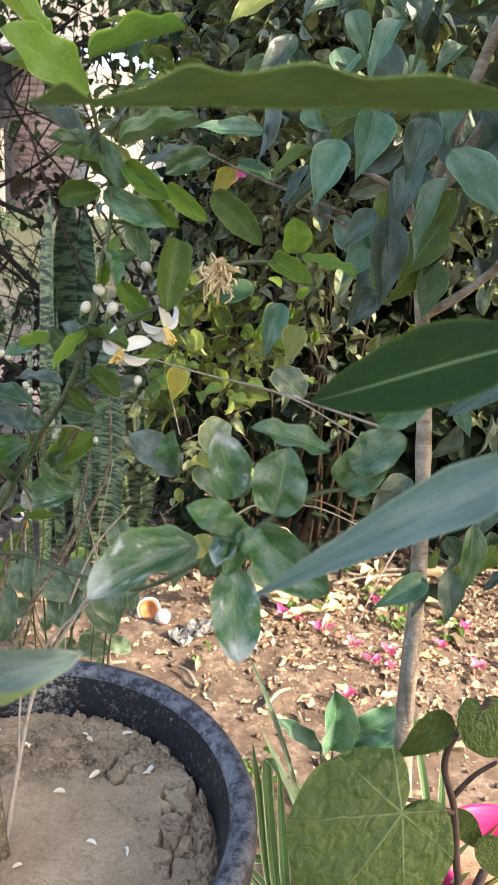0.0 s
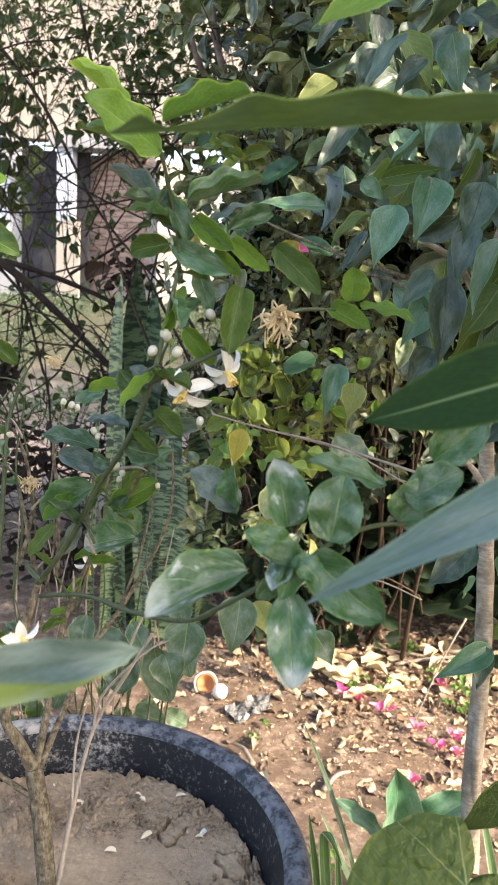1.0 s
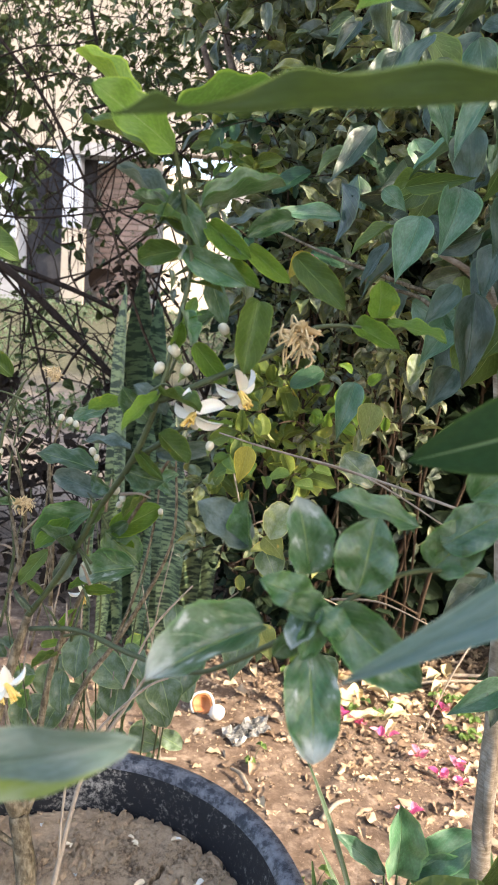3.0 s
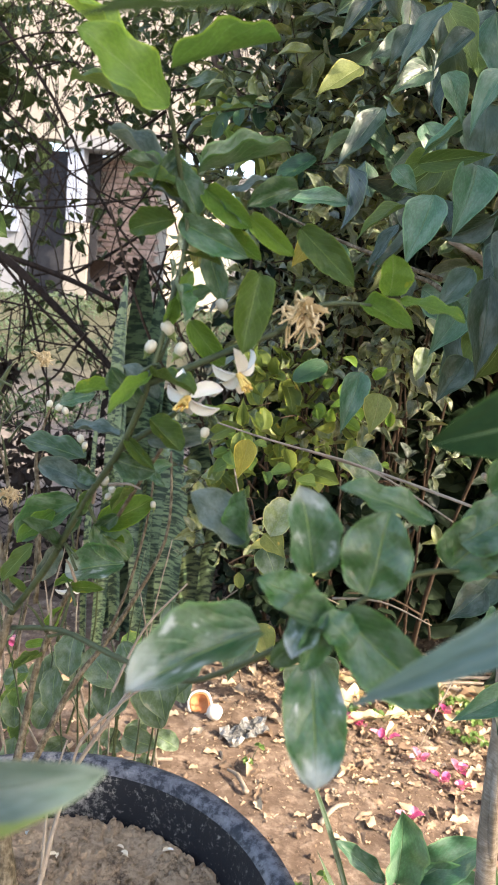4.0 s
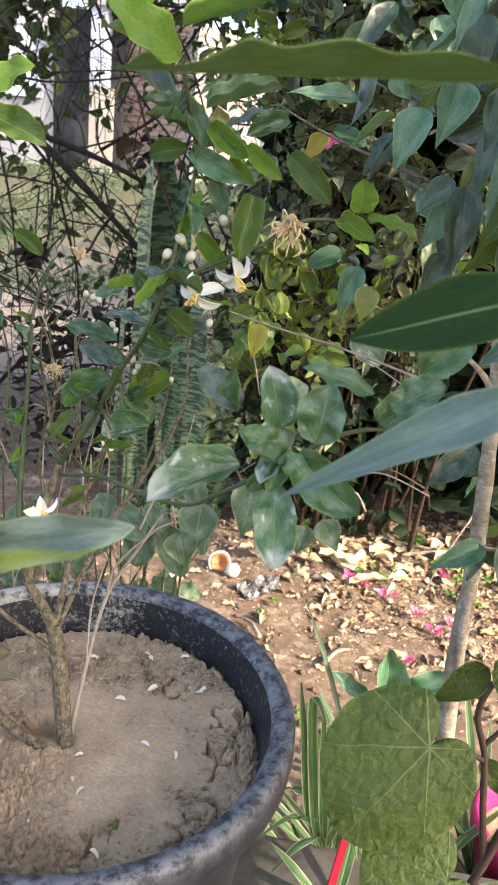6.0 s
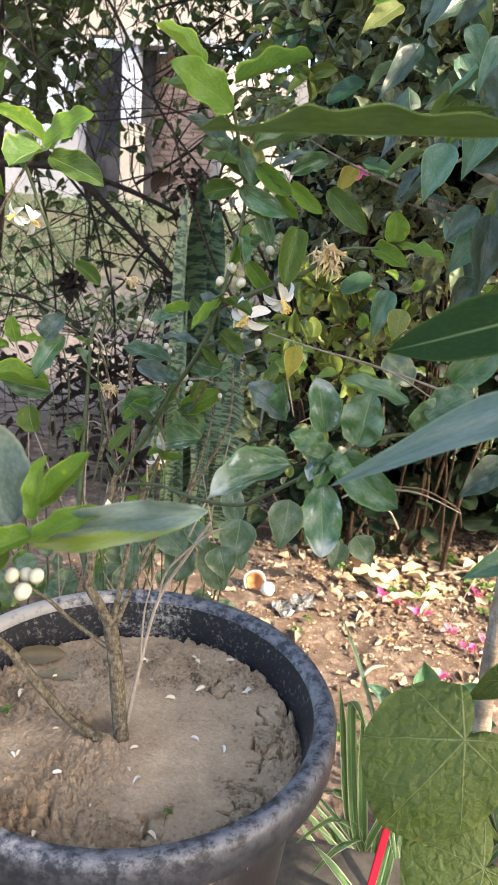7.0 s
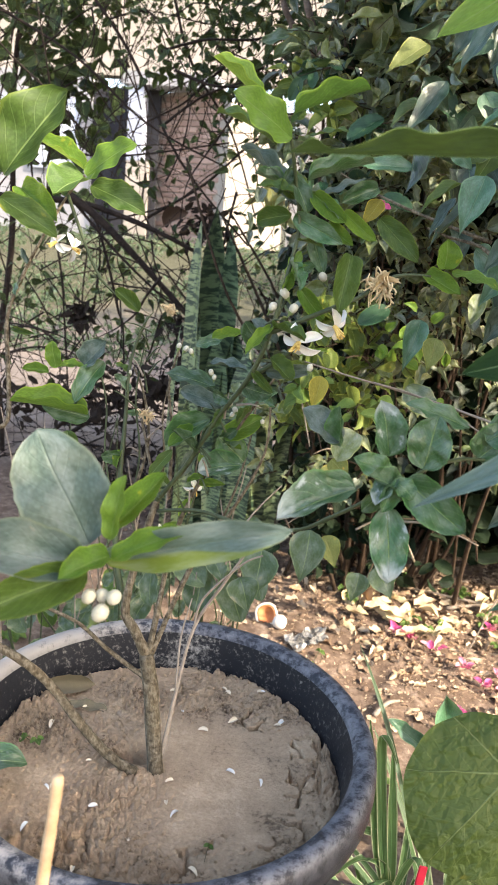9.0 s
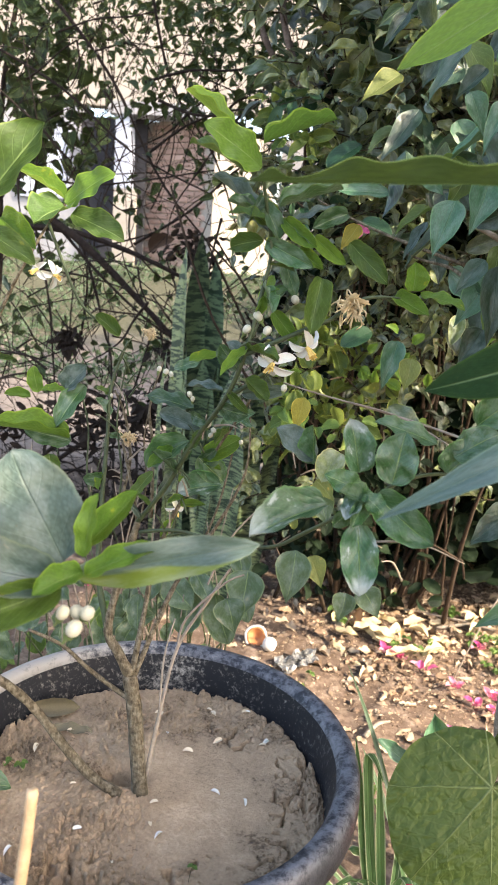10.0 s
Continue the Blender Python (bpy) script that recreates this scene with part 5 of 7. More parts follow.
# thorns and short spurs on the lemon stems
rng = random.Random(3)
for k in range(26):
    f = rng.random()
    a, b = (Vector((-0.150, 0.47, 0.76)), Vector((-0.074, 0.412, 0.97))) if k % 2 else (Vector((-0.215, 0.55, 0.75)), Vector((-0.225, 0.56, 0.94)))
    p = a.lerp(b, f) + Vector((rng.gauss(0, 0.004), rng.gauss(0, 0.004), 0))
    bm = bmesh.new()
    e = Vector((rng.gauss(0, 1), rng.gauss(0, 0.5), rng.uniform(0.2, 1.2))).normalized() * rng.uniform(0.012, 0.03)
    tube(bm, [local(lemon, p), local(lemon, p + e * 0.6 + Vector((0, 0, 0.002))), local(lemon, p + e)], 0.0012, 0.0004, 5)
    part("thorn", bm, GREENSTEM if k % 3 else DRYSTEM, lemon)

# fallen flower petals and bits lying on the mud
def on_soil(x, y):
    return Vector((POT[0] + x, POT[1] + y, soil_z(x, y)))


rng = random.Random(8)
def soil_petal(x, y, size=0.010):
    size *= rng.uniform(0.55, 1.15)
    a = rng.uniform(0, 6.28)
    p = on_soil(x, y) + Vector((0, 0, 0.0025))
    e = Vector((math.cos(a), math.sin(a), 0.12)) * size
    ob = piece("fallen_petal", with_material(PETALS[rng.randint(0, 1)], AGEDPETAL if rng.random() < 0.6 else PETAL), aim(p - e / 2, p + e / 2, size * 0.45, 0, Vector((rng.gauss(0, 0.3), rng.gauss(0, 0.3), 1))))
    return tagged(ob, "small white fallen flower petal lying on mud", "petal", "petals on the mud")
for x, y in ((0.034, 0.140), (0.040, 0.130), (0.105, 0.095), (0.028, 0.060), (0.015, -0.022), (0.061, -0.117), (-0.02, 0.12), (0.068, 0.005), (0.098, 0.0), (-0.066, -0.018),
             (-0.09, -0.06), (-0.04, -0.075), (0.00, -0.10), (-0.10, 0.06), (0.075, 0.14), (-0.12, 0.02), (0.0, 0.085), (-0.05, 0.14), (0.03, -0.06), (-0.085, -0.115), (-0.03, -0.14), (0.055, 0.085)):
    soil_petal(x, y)
    if rng.random() < 0.4:
        soil_petal(x + rng.gauss(0, 0.006), y + rng.gauss(0, 0.006), 0.008)

DRYLEAF, nt, bs = shader("dry_leaf")
rr = nt.nodes.new("ShaderNodeObjectInfo").outputs["Random"]
nt.links.new(mix(nt, calc(nt, 'MULTIPLY', noise_tex(nt, 30, 'UV'), 0.6), ramp(nt, rr, [(0.0, (0.20, 0.12, 0.065)), (0.35, (0.40, 0.28, 0.17)), (0.7, (0.56, 0.43, 0.28)), (1.0, (0.70, 0.60, 0.42))]), (0.36, 0.25, 0.15)), bs.inputs["Base Color"])
bs.inputs["Roughness"].default_value = 0.8
LITTER, nt, bs = shader("leaf_litter")
rr = nt.nodes.new("ShaderNodeNewGeometry").outputs["Random Per Island"]
nt.links.new(mix(nt, calc(nt, 'MULTIPLY', noise_tex(nt, 30, 'UV'), 0.6), ramp(nt, rr, [(0.0, (0.12, 0.080, 0.050)), (0.3, (0.26, 0.18, 0.115)), (0.65, (0.40, 0.295, 0.195)), (1.0, (0.62, 0.51, 0.36))]), (0.30, 0.205, 0.13)), bs.inputs["Base Color"])
bs.inputs["Roughness"].default_value = 0.8

# withered leaf and a clover seedling in the tub
p = on_soil(-0.125, 0.085)
TUBLEAF = rough_mat("withered_tub_leaf", [(0.3, (0.10, 0.085, 0.05)), (0.7, (0.24, 0.205, 0.13))], 60, 0.8, 0.5, 0.001)
tagged(piece("dry_leaf", with_material(DRIES[0], TUBLEAF), aim(p + Vector((-0.03, 0.0, 0.004)), p + Vector((0.02, 0.010, 0.008)), 0.016, 40, Vector((0, -0.3, 1)))), "curled withered brown leaf lying in the tub", "leaf", "withered leaves")
p = on_soil(-0.10, 0.07)
tagged(piece("dry_leaf", with_material(CITRUS[3], TUBLEAF), aim(p + Vector((-0.02, -0.01, 0.004)), p + Vector((0.024, -0.006, 0.004)), 0.014, 0, Vector((0, -0.2, 1)))), "flat withered brown leaf lying in the tub", "leaf", "withered leaves")


def weed(at, n, size, label="small green clover-like weed seedling"):
    w = empty("weed", at, label, "weed", "weeds")
    rg = random.Random(int(at[0] * 1000 + at[1] * 77))
    for k in range(n):
        a = rg.uniform(0, 6.28)
        h = rg.uniform(0.3, 1.2) * size
        top = Vector(at) + Vector((math.cos(a) * size * 0.9, math.sin(a) * size * 0.9, h))
        bm = bmesh.new()
        tube(bm, [(0, 0, 0), tuple((top - Vector(at)) * 0.5 + Vector((0, 0, h * 0.2))), tuple(top - Vector(at))], size * 0.03, size * 0.02, 5)
        part("stalk", bm, GREENSTEM, w)
        for q in range(3):
            b = a + (q - 1) * 1.5
            e = Vector((math.cos(b), math.sin(b), -0.1)) * size * 0.6
            piece("leaflet", with_material(ROUNDS[q], WEED), aim(top, top + e, size * 0.5, 0, Vector((0, -0.3, 1))), w)
    return w


p = on_soil(-0.128, -0.005)
weed(tuple(p), 2, 0.012)
p = on_soil(0.068, -0.105)
weed(tuple(p), 1, 0.008)

# cane before the tub, placed to fit the camera's view
CANE = rough_mat("dry_cane", [(0.3, (0.42, 0.27, 0.14)), (0.7, (0.62, 0.45, 0.27))], 60, 0.7, 0.4, 0.001)
bm = bmesh.new()
tube(bm, [(-0.1402, 0.1267, 0.5996), (-0.1233, 0.1145, 0.7151), (-0.1193, 0.1140, 0.7483), (-0.1163, 0.1148, 0.7794)], 0.0030, 0.0026, 10, 0.05)
tagged(part("plant_cane", bm, CANE), "thin tan cane standing before the tub", "cane")
# green leaf lying on the front of the mud
p = on_soil(-0.17, -0.085)
tagged(piece("fallen_leaf", with_material(CITRUS[1], MIDGREEN), aim((-0.34, 0.36, 0.548), (-0.262, 0.392, 0.553), 0.034, 0, Vector((0, -0.4, 1)))), "fresh green fallen leaf resting in the tub", "leaf")

# ---- near plant with long lance leaves ----
mango = empty("lance_leaved_shrub", (0.30, 0.14, LEDGE_TOP), "shrub with long dark wavy lance-shaped leaves", "shrub")
leaf(mango, WAVY, WAVYGREEN, (0.081, 0.160, 1.056), (-0.056, 0.194, 1.051), 0.018)
leaf(mango, LANCE, DARKGLOSS, (0.126, 0.241, 0.986), (0.040, 0.245, 0.958), 0.036)
leaf(mango, TAPER, BLUEGREY, (0.119, 0.190, 0.961), (0.021, 0.187, 0.901), 0.022)
leaf(mango, LANCE, LIME, (0.088, 0.367, 1.189), (0.007, 0.353, 1.137), 0.036)
leaf(mango, LANCE, BLUEGREY, (0.151, 0.286, 0.982), (0.107, 0.295, 0.942), 0.017)
branch(mango, "stem", [(0.30, 0.14, 0.19), (0.31, 0.15, 0.6), (0.30, 0.16, 0.95), (0.27, 0.17, 1.12)], 0.008, 0.004, GREENSTEM)
branch(mango, "stem", [(0.305, 0.155, 0.8), (0.26, 0.18, 0.93), (0.20, 0.19, 0.98)], 0.004, 0.0025, GREENSTEM)
branch(mango, "stem", [(0.30, 0.16, 0.95), (0.26, 0.22, 1.01), (0.20, 0.24, 1.00)], 0.004, 0.0025, GREENSTEM)
branch(mango, "stem", [(0.28, 0.17, 1.1), (0.27, 0.25, 1.18), (0.22, 0.34, 1.24)], 0.004, 0.0025, GREENSTEM)

# ---- weeping fig: trunk, drooping glossy leaves ----
ficus = empty("weeping_fig_tree", (0.25, 0.80, 0.0), "slim weeping fig tree with drooping dark glossy leaves", "tree")
leaf(ficus, OVATE, FICUSGREEN, (0.082, 0.671, 1.087), (0.062, 0.649, 1.033), 0.035, 10)
leaf(ficus, OVATE, FICUSGREEN, (0.111, 0.668, 1.112), (0.100, 0.637, 1.060), 0.036, -10)
leaf(ficus, OVATE, FICUSDARK, (0.116, 0.653, 1.031), (0.089, 0.634, 0.997), 0.023)
leaf(ficus, OVATE, FICUSDARK, (0.129, 0.643, 1.026), (0.127, 0.623, 0.950), 0.034)
leaf(ficus, OVATE, FICUSDARK, (0.131, 0.701, 0.959), (0.108, 0.683, 0.924), 0.029)
leaf(ficus, OVATE, FICUSDARK, (0.047, 1.046, 1.239), (-0.003, 0.995, 1.160), 0.034)
leaf(ficus, OVATE, PALEYELLOW, (0.015, 1.052, 1.286), (-0.037, 1.020, 1.248), 0.039)
leaf(ficus, OVATE, OLIVE, (0.062, 0.699, 1.080), (0.021, 0.670, 1.056), 0.016, 30)
leaf(ficus, OVATE, FICUSDARK, (0.059, 0.717, 1.067), (0.034, 0.696, 1.024), 0.014, 30)
leaf(ficus, OVATE, PALEYELLOW, (0.059, 0.688, 0.922), (0.054, 0.671, 0.890), 0.025)
leaf(ficus, OVATE, FICUSGREEN, (0.045, 0.771, 0.932), (0.032, 0.739, 0.880), 0.028)
leaf(ficus, OVATE, YELLOWLEAF, (-0.021, 1.028, 1.073), (-0.045, 1.009, 1.036), 0.028)
leaf(ficus, OVATE, YELLOWLEAF, (-0.075, 0.983, 0.814), (-0.084, 0.963, 0.767), 0.030)
leaf(ficus, OVATE, MIDGREEN, (0.169, 0.624, 1.060), (0.136, 0.585, 1.001), 0.019, 35)
leaf(ficus, OVATE, FICUSGREEN, (0.151, 0.545, 1.075), (0.194, 0.520, 1.028), 0.037)
leaf(ficus, OVATE, FICUSDARK, (0.148, 0.627, 1.104), (0.134, 0.612, 1.055), 0.032)
leaf(ficus, OVATE, FICUSDARK, (0.096, 0.687, 1.215), (0.068, 0.679, 1.187), 0.020)
leaf(ficus, OVATE, FICUSDARK, (0.078, 0.712, 1.243), (0.038, 0.675, 1.179), 0.022, 30)
leaf(ficus, OVATE, FICUSDARK, (0.056, 0.793, 1.252), (0.037, 0.784, 1.215), 0.022)
leaf(ficus, OVATE, FICUSGREEN, (0.121, 0.662, 1.181), (0.094, 0.630, 1.134), 0.021, 20)
leaf(ficus, OVATE, FICUSGREEN, (0.050, 0.725, 1.115), (0.073, 0.723, 1.096), 0.016, 30)
leaf(ficus, OVATE, OLIVE, (0.064, 0.664, 1.108), (0.120, 0.650, 1.117), 0.011, 50)
leaf(ficus, OVATE, FICUSDARK, (0.092, 0.740, 1.068), (0.032, 0.706, 1.025), 0.015, 40)
leaf(ficus, OVATE, FICUSGREEN, (0.019, 1.020, 1.119), (-0.077, 0.992, 1.121), 0.030)
leaf(ficus, OVATE, FICUSDARK, (0.202, 0.803, 0.716), (0.166, 0.784, 0.688), 0.035)
leaf(ficus, OVATE, FICUSGREEN, (0.255, 0.820, 0.601), (0.190, 0.788, 0.574), 0.033)
leaf(ficus, OVATE, FICUSDARK, (0.246, 0.819, 0.604), (0.239, 0.799, 0.555), 0.027)
leaf(ficus, OVATE, FICUSDARK, (0.225, 0.851, 0.720), (0.172, 0.808, 0.678), 0.042)
leaf(ficus, OVATE, MIDGREEN, (0.292, 0.791, 0.688), (0.289, 0.766, 0.605), 0.030)
leaf(ficus, OVATE, FICUSDARK, (0.284, 0.821, 0.614), (0.282, 0.800, 0.547), 0.035)
leaf(ficus, OVATE, FICUSDARK, (0.310, 0.801, 0.721), (0.294, 0.785, 0.669), 0.033)
branch(ficus, 'twig', [(0.129, 0.576, 0.858), (0.067, 0.611, 0.867), (0.022, 0.627, 0.873), (-0.037, 0.641, 0.881), (-0.075, 0.658, 0.886)], .0014, .0008, DRYSTEM)
branch(ficus, 'twig', [(-0.001, 0.630, 0.877), (0.056, 0.610, 0.869), (0.114, 0.570, 0.847)], .0012, .0007, DRYSTEM)
branch(ficus, 'twig', [(0.108, 0.756, 1.025), (0.052, 0.784, 1.042), (-0.002, 0.823, 1.061), (-0.046, 0.864, 1.080), (-0.074, 0.885, 1.094)], .0022, .001, BARK)
branch(ficus, 'twig', [(0.105, 0.668, 1.007), (0.088, 0.689, 1.020), (0.056, 0.709, 1.027), (0.036, 0.729, 1.034)], .0022, .001, BARK)
branch(ficus, 'trunk', [(0.254, 0.777, 0.301), (0.248, 0.805, 0.426), (0.251, 0.833, 0.537), (0.251, 0.864, 0.638), (0.244, 0.917, 0.810), (0.228, 0.964, 0.962), (0.217, 0.998, 1.085)], .0112, .0092, PALEBARK)
branch(ficus, 'branch', [(0.253, 0.833, 0.538), (0.247, 0.803, 0.486), (0.251, 0.794, 0.409)], .006, .004, PALEBARK)
branch(ficus, 'branch', [(0.237, 0.947, 0.907), (0.283, 0.952, 0.938), (0.335, 0.955, 0.984), (0.394, 0.952, 1.042)], .0065, .004, PALEBARK)
branch(ficus, 'branch', [(0.227, 0.972, 1.003), (0.183, 0.957, 1.055), (0.139, 0.965, 1.079)], .006, .003, PALEBARK)
branch(ficus, 'branch', [(0.247, 0.904, 0.769), (0.226, 0.899, 0.799), (0.200, 0.885, 0.822)], .005, .003, PALEBARK)
branch(ficus, "trunk", [(0.25, 0.70, -0.02), (0.249, 0.735, 0.16), (0.248, 0.765, 0.33)], 0.0125, 0.0115, PALEBARK)
# Upper branches reach out of view to the added shading crown.
branch(ficus, "branch", [(0.225, 0.99, 1.02), (0.35, 0.90, 1.25), (0.55, 0.70, 1.42), (0.75, 0.45, 1.5)], 0.010, 0.005, PALEBARK)
branch(ficus, "branch", [(0.225, 0.99, 1.02), (0.30, 0.95, 1.3), (0.42, 0.8, 1.55)], 0.009, 0.004, PALEBARK)
branch(ficus, "branch", [(0.45, 0.82, 1.33), (0.65, 0.65, 1.25), (0.85, 0.4, 1.2)], 0.006, 0.003, PALEBARK)
rng = random.Random(12)
FICUS_LOOKS = (FICUSDARK, FICUSDARK, FICUSGREEN, FICUSDARK, OLIVE)
def ficus_leaf(p, size, k):
    d = Vector((rng.gauss(-0.2, 0.5), rng.gauss(-0.2, 0.4), rng.uniform(-1.1, -0.25))).normalized()
    s = size * rng.uniform(0.75, 1.2)
    m = aim(p, Vector(p) + d * s, s * rng.uniform(0.42, 0.56), rng.uniform(-40, 40), Vector((rng.gauss(-0.1, 0.5), -0.8, rng.gauss(0.5, 0.4))))
    piece("leaf", with_material(OVATE[k % 3], FICUS_LOOKS[k % 5]), m, ficus)
for k in range(150):
    z = rng.uniform(0.98, 1.42)
    x = rng.uniform(0.10, 0.42) + (z - 0.98) * -0.15
    ficus_leaf((x, rng.uniform(0.72, 1.1), z), 0.062, k)
for k in range(34):
    ficus_leaf((rng.uniform(0.26, 0.42), rng.uniform(0.80, 1.0), rng.uniform(0.55, 0.9)), 0.052, k)
spots = []
# Unseen leaf mass added on the right to keep sun off the tub.
for k in range(3000):
    q = Vector((rng.gauss(0, 1), rng.gauss(0, 1), rng.gauss(0, 1))).normalized() * rng.random() ** 0.4
    p = (0.84 + q.x * 0.48, 0.36 + q.y * 0.66, 1.36 + q.z * 0.42)
    spots.append(spray(rng, p, 0.105, 0.55, 0.9))
for k in range(230):
    p = (rng.uniform(0.0, 0.5), rng.uniform(1.0, 1.35), rng.uniform(1.12, 1.75))
    spots.append(spray(rng, p, 0.065, 0.5, 0.9))
leaf_cloud("crown", SMALL_OVATE, spots, FICUSMASS, ficus, "hanging crown with an unseen leaf mass added to shade the tub")

# ---- hedge behind the bed ----
hedge = empty("hedge_shrub", (0.25, 1.9, 0.0), "dense unclipped mixed green hedge with bare brown stems below", "hedge")
rng = random.Random(21)
for k in range(20):
    x, y = rng.uniform(-0.24, 0.30), rng.uniform(2.0, 2.45)
    lean = rng.gauss(0, 0.3)
    bm = bmesh.new()
    h = rng.uniform(0.8, 1.9)
    tube(bm, [local(hedge, (x, y, -0.02)), local(hedge, (x + lean * 0.3 + rng.gauss(0, 0.06), y - 0.05, h * 0.35)),
              local(hedge, (x + lean * 0.6 + rng.gauss(0, 0.05), y - 0.12, h * 0.7)), local(hedge, (x + lean + rng.gauss(0, 0.05), y - 0.1, h))],
         rng.uniform(0.005, 0.010), 0.003, 7, 0.2, k)
    part("stem", bm, HEDGEBARK, hedge)
for k in range(26):
    x, y = rng.uniform(-0.16, 0.35), rng.uniform(1.68, 1.85)
    lean, h = rng.gauss(0, 0.12), rng.uniform(0.7, 1.3)
    bm = bmesh.new()
    tube(bm, [local(hedge, (x, y + 0.3, -0.02)), local(hedge, (x + lean * 0.4 + rng.gauss(0, 0.03), y + 0.1, h * 0.4)), local(hedge, (x + lean + rng.gauss(0, 0.04), y - 0.06, h))], rng.uniform(0.004, 0.008), 0.002, 6, 0.2, k)
    part("stem", bm, HEDGEBARK, hedge)
for k in range(40):
    x, z = rng.uniform(-0.2, 0.75), rng.uniform(0.25, 0.95)
    y = rng.uniform(1.45, 1.8)
    bm = bmesh.new()
    e = Vector((rng.gauss(0, 0.12), rng.gauss(-0.05, 0.05), rng.gauss(0.02, 0.1)))
    tube(bm, [local(hedge, (x, y, z)), local(hedge, Vector((x, y, z)) + e * 0.5 + Vector((0, 0, 0.02))), local(hedge, Vector((x, y, z)) + e)], 0.003, 0.0012, 5)
    part("twig", bm, DRYSTEM if k % 3 == 0 else HEDGEBARK, hedge)
def front_y(x, z):
    return 1.52 + 0.26 * noise.noise((x * 3.1, z * 2.6, 1)) - 0.10 * (z - 0.8) + 0.9 * max(0.0, 0.70 - z) * min(1.0, max(0.0, x + 0.15) * 4)
def left_edge(y, z):
    return -0.21 - 0.13 * (y - 1.6) + 0.13 * noise.noise((z * 4, y * 3, 7)) - 0.10 * max(0.0, z - 1.55)
def thinned(x, z):
    """How full the hedge is: open on its bare stems low down, with gaps between the sprays."""
    full = 1.0
    if z < 0.98 and x > 0.06:
        full = (0.28 if x < 0.28 else 0.08) + 0.5 * max(0.0, z - 0.75)
    if z < 0.62:
        full *= 0.35
    return full * (0.55 + 0.9 * (noise.noise((x * 5, z * 5, 3)) + 0.5 * noise.noise((x * 13, z * 13, 8)) + 0.35))
stems = bmesh.new()
mid_spots, warm_spots, shown = [], [], 0
for k in range(3300):
    x, z = rng.uniform(-0.42, 0.80), 0.34 + rng.random() ** 0.9 * 2.1
    depth = abs(rng.gauss(0, 0.16))
    y = front_y(x, z) + depth
    if rng.random() > thinned(x, z) or x < left_edge(y, z):
        continue
    d = Vector((rng.gauss(-0.05, 0.6), rng.gauss(-0.6, 0.35), rng.gauss(0.15, 0.5)))
    size = rng.choice((0.034, 0.044, 0.054, 0.066)) * (1.15 if z > 1.15 else 1.0)
    got = shoot(rng, Vector((x, y, z)) - Vector(hedge.location), d, rng.uniform(0.06, 0.14), rng.randint(4, 8), size, rng.uniform(0.42, 0.66), 0.18, stems)
    got = [Matrix.Translation(hedge.location) @ m for m in got]
    # Yellowish tone, strongest at the centre, partly stands in for sun on the leaves.
    warm = noise.noise((x * 3.5, z * 3.5, 11)) + 0.55 * math.exp(-((x - 0.02) / 0.12) ** 2 - ((z - 0.82) / 0.20) ** 2)
    if depth < 0.10 and shown < 280 and z < 1.35 and x < 0.55 and k % 3 == 0:
        look_ = HEDGEVAR if k % 8 == 0 else (YELLOWLEAF if k % 41 == 0 else (COFFEE if z > 1.05 and k % 2 else (WEED if warm > 0.4 else HEDGEOBJ)))
        shp = COFFEES if look_ is COFFEE else (ROUNDS if k % 2 else CITRUS if k % 5 else OVATE)
        for i, m in enumerate(got):
            piece("leaf", with_material(shp[i % len(shp)], look_), m, hedge)
        shown += len(got)
    else:
        (warm_spots if warm > 0.42 and depth < 0.2 else mid_spots).extend(got)
tagged(part("fine_twig", stems, HEDGEBARK, hedge), kind="stuff")
leaf_cloud("foliage", SMALL_ROUND[:2] + SMALL_OVATE, mid_spots, HEDGELEAF, hedge, "mixed light and dark green foliage")
leaf_cloud("young_foliage", SMALL_ROUND + SMALL_OVATE[:1], warm_spots, HEDGEWARM, hedge, "yellowish foliage, sunlight partly put into its colour")
# bright young rosettes in the face of the hedge
def rosette(c, n, size, spread, look_):
    for k in range(n):
        p = Vector(c) + Vector((rng.gauss(0, spread), rng.gauss(0, spread * 0.5), rng.gauss(0, spread)))
        d = Vector((rng.gauss(0, 1), rng.gauss(-0.5, 0.5), rng.gauss(0.1, 0.8))).normalized() * size * rng.uniform(0.7, 1.2)
        piece("leaf", with_material(ROUNDS[k % 3], look_), aim(p, p + d, d.length * 0.6, rng.uniform(-20, 20)), hedge)
rosette((0.075, 1.335, 0.84), 15, 0.032, 0.055, LIME)
rosette((-0.055, 1.27, 0.545), 9, 0.034, 0.028, PALEYELLOW)
rosette((-0.02, 1.30, 0.70), 8, 0.036, 0.035, WEED)
leaf(hedge, COFFEES, COFFEE, (-0.072, 1.653, 1.520), (-0.022, 1.607, 1.418), 0.057)
leaf(hedge, COFFEES, COFFEE, (-0.036, 1.661, 1.546), (-0.003, 1.621, 1.484), 0.050)
leaf(hedge, COFFEES, COFFEE, (0.019, 1.563, 1.544), (0.022, 1.527, 1.462), 0.051)
leaf(hedge, COFFEES, COFFEE, (-0.042, 1.395, 1.235), (-0.103, 1.362, 1.198), 0.044, 10)
leaf(hedge, COFFEES, COFFEE, (0.028, 1.413, 1.298), (0.088, 1.389, 1.253), 0.047)
leaf(hedge, COFFEES, COFFEE, (0.079, 1.411, 1.265), (0.113, 1.381, 1.199), 0.042)
leaf(hedge, COFFEES, COFFEE, (0.075, 1.402, 1.218), (0.098, 1.374, 1.170), 0.038)
leaf(hedge, COFFEES, COFFEE, (-0.026, 1.369, 1.095), (0.033, 1.351, 1.080), 0.032)
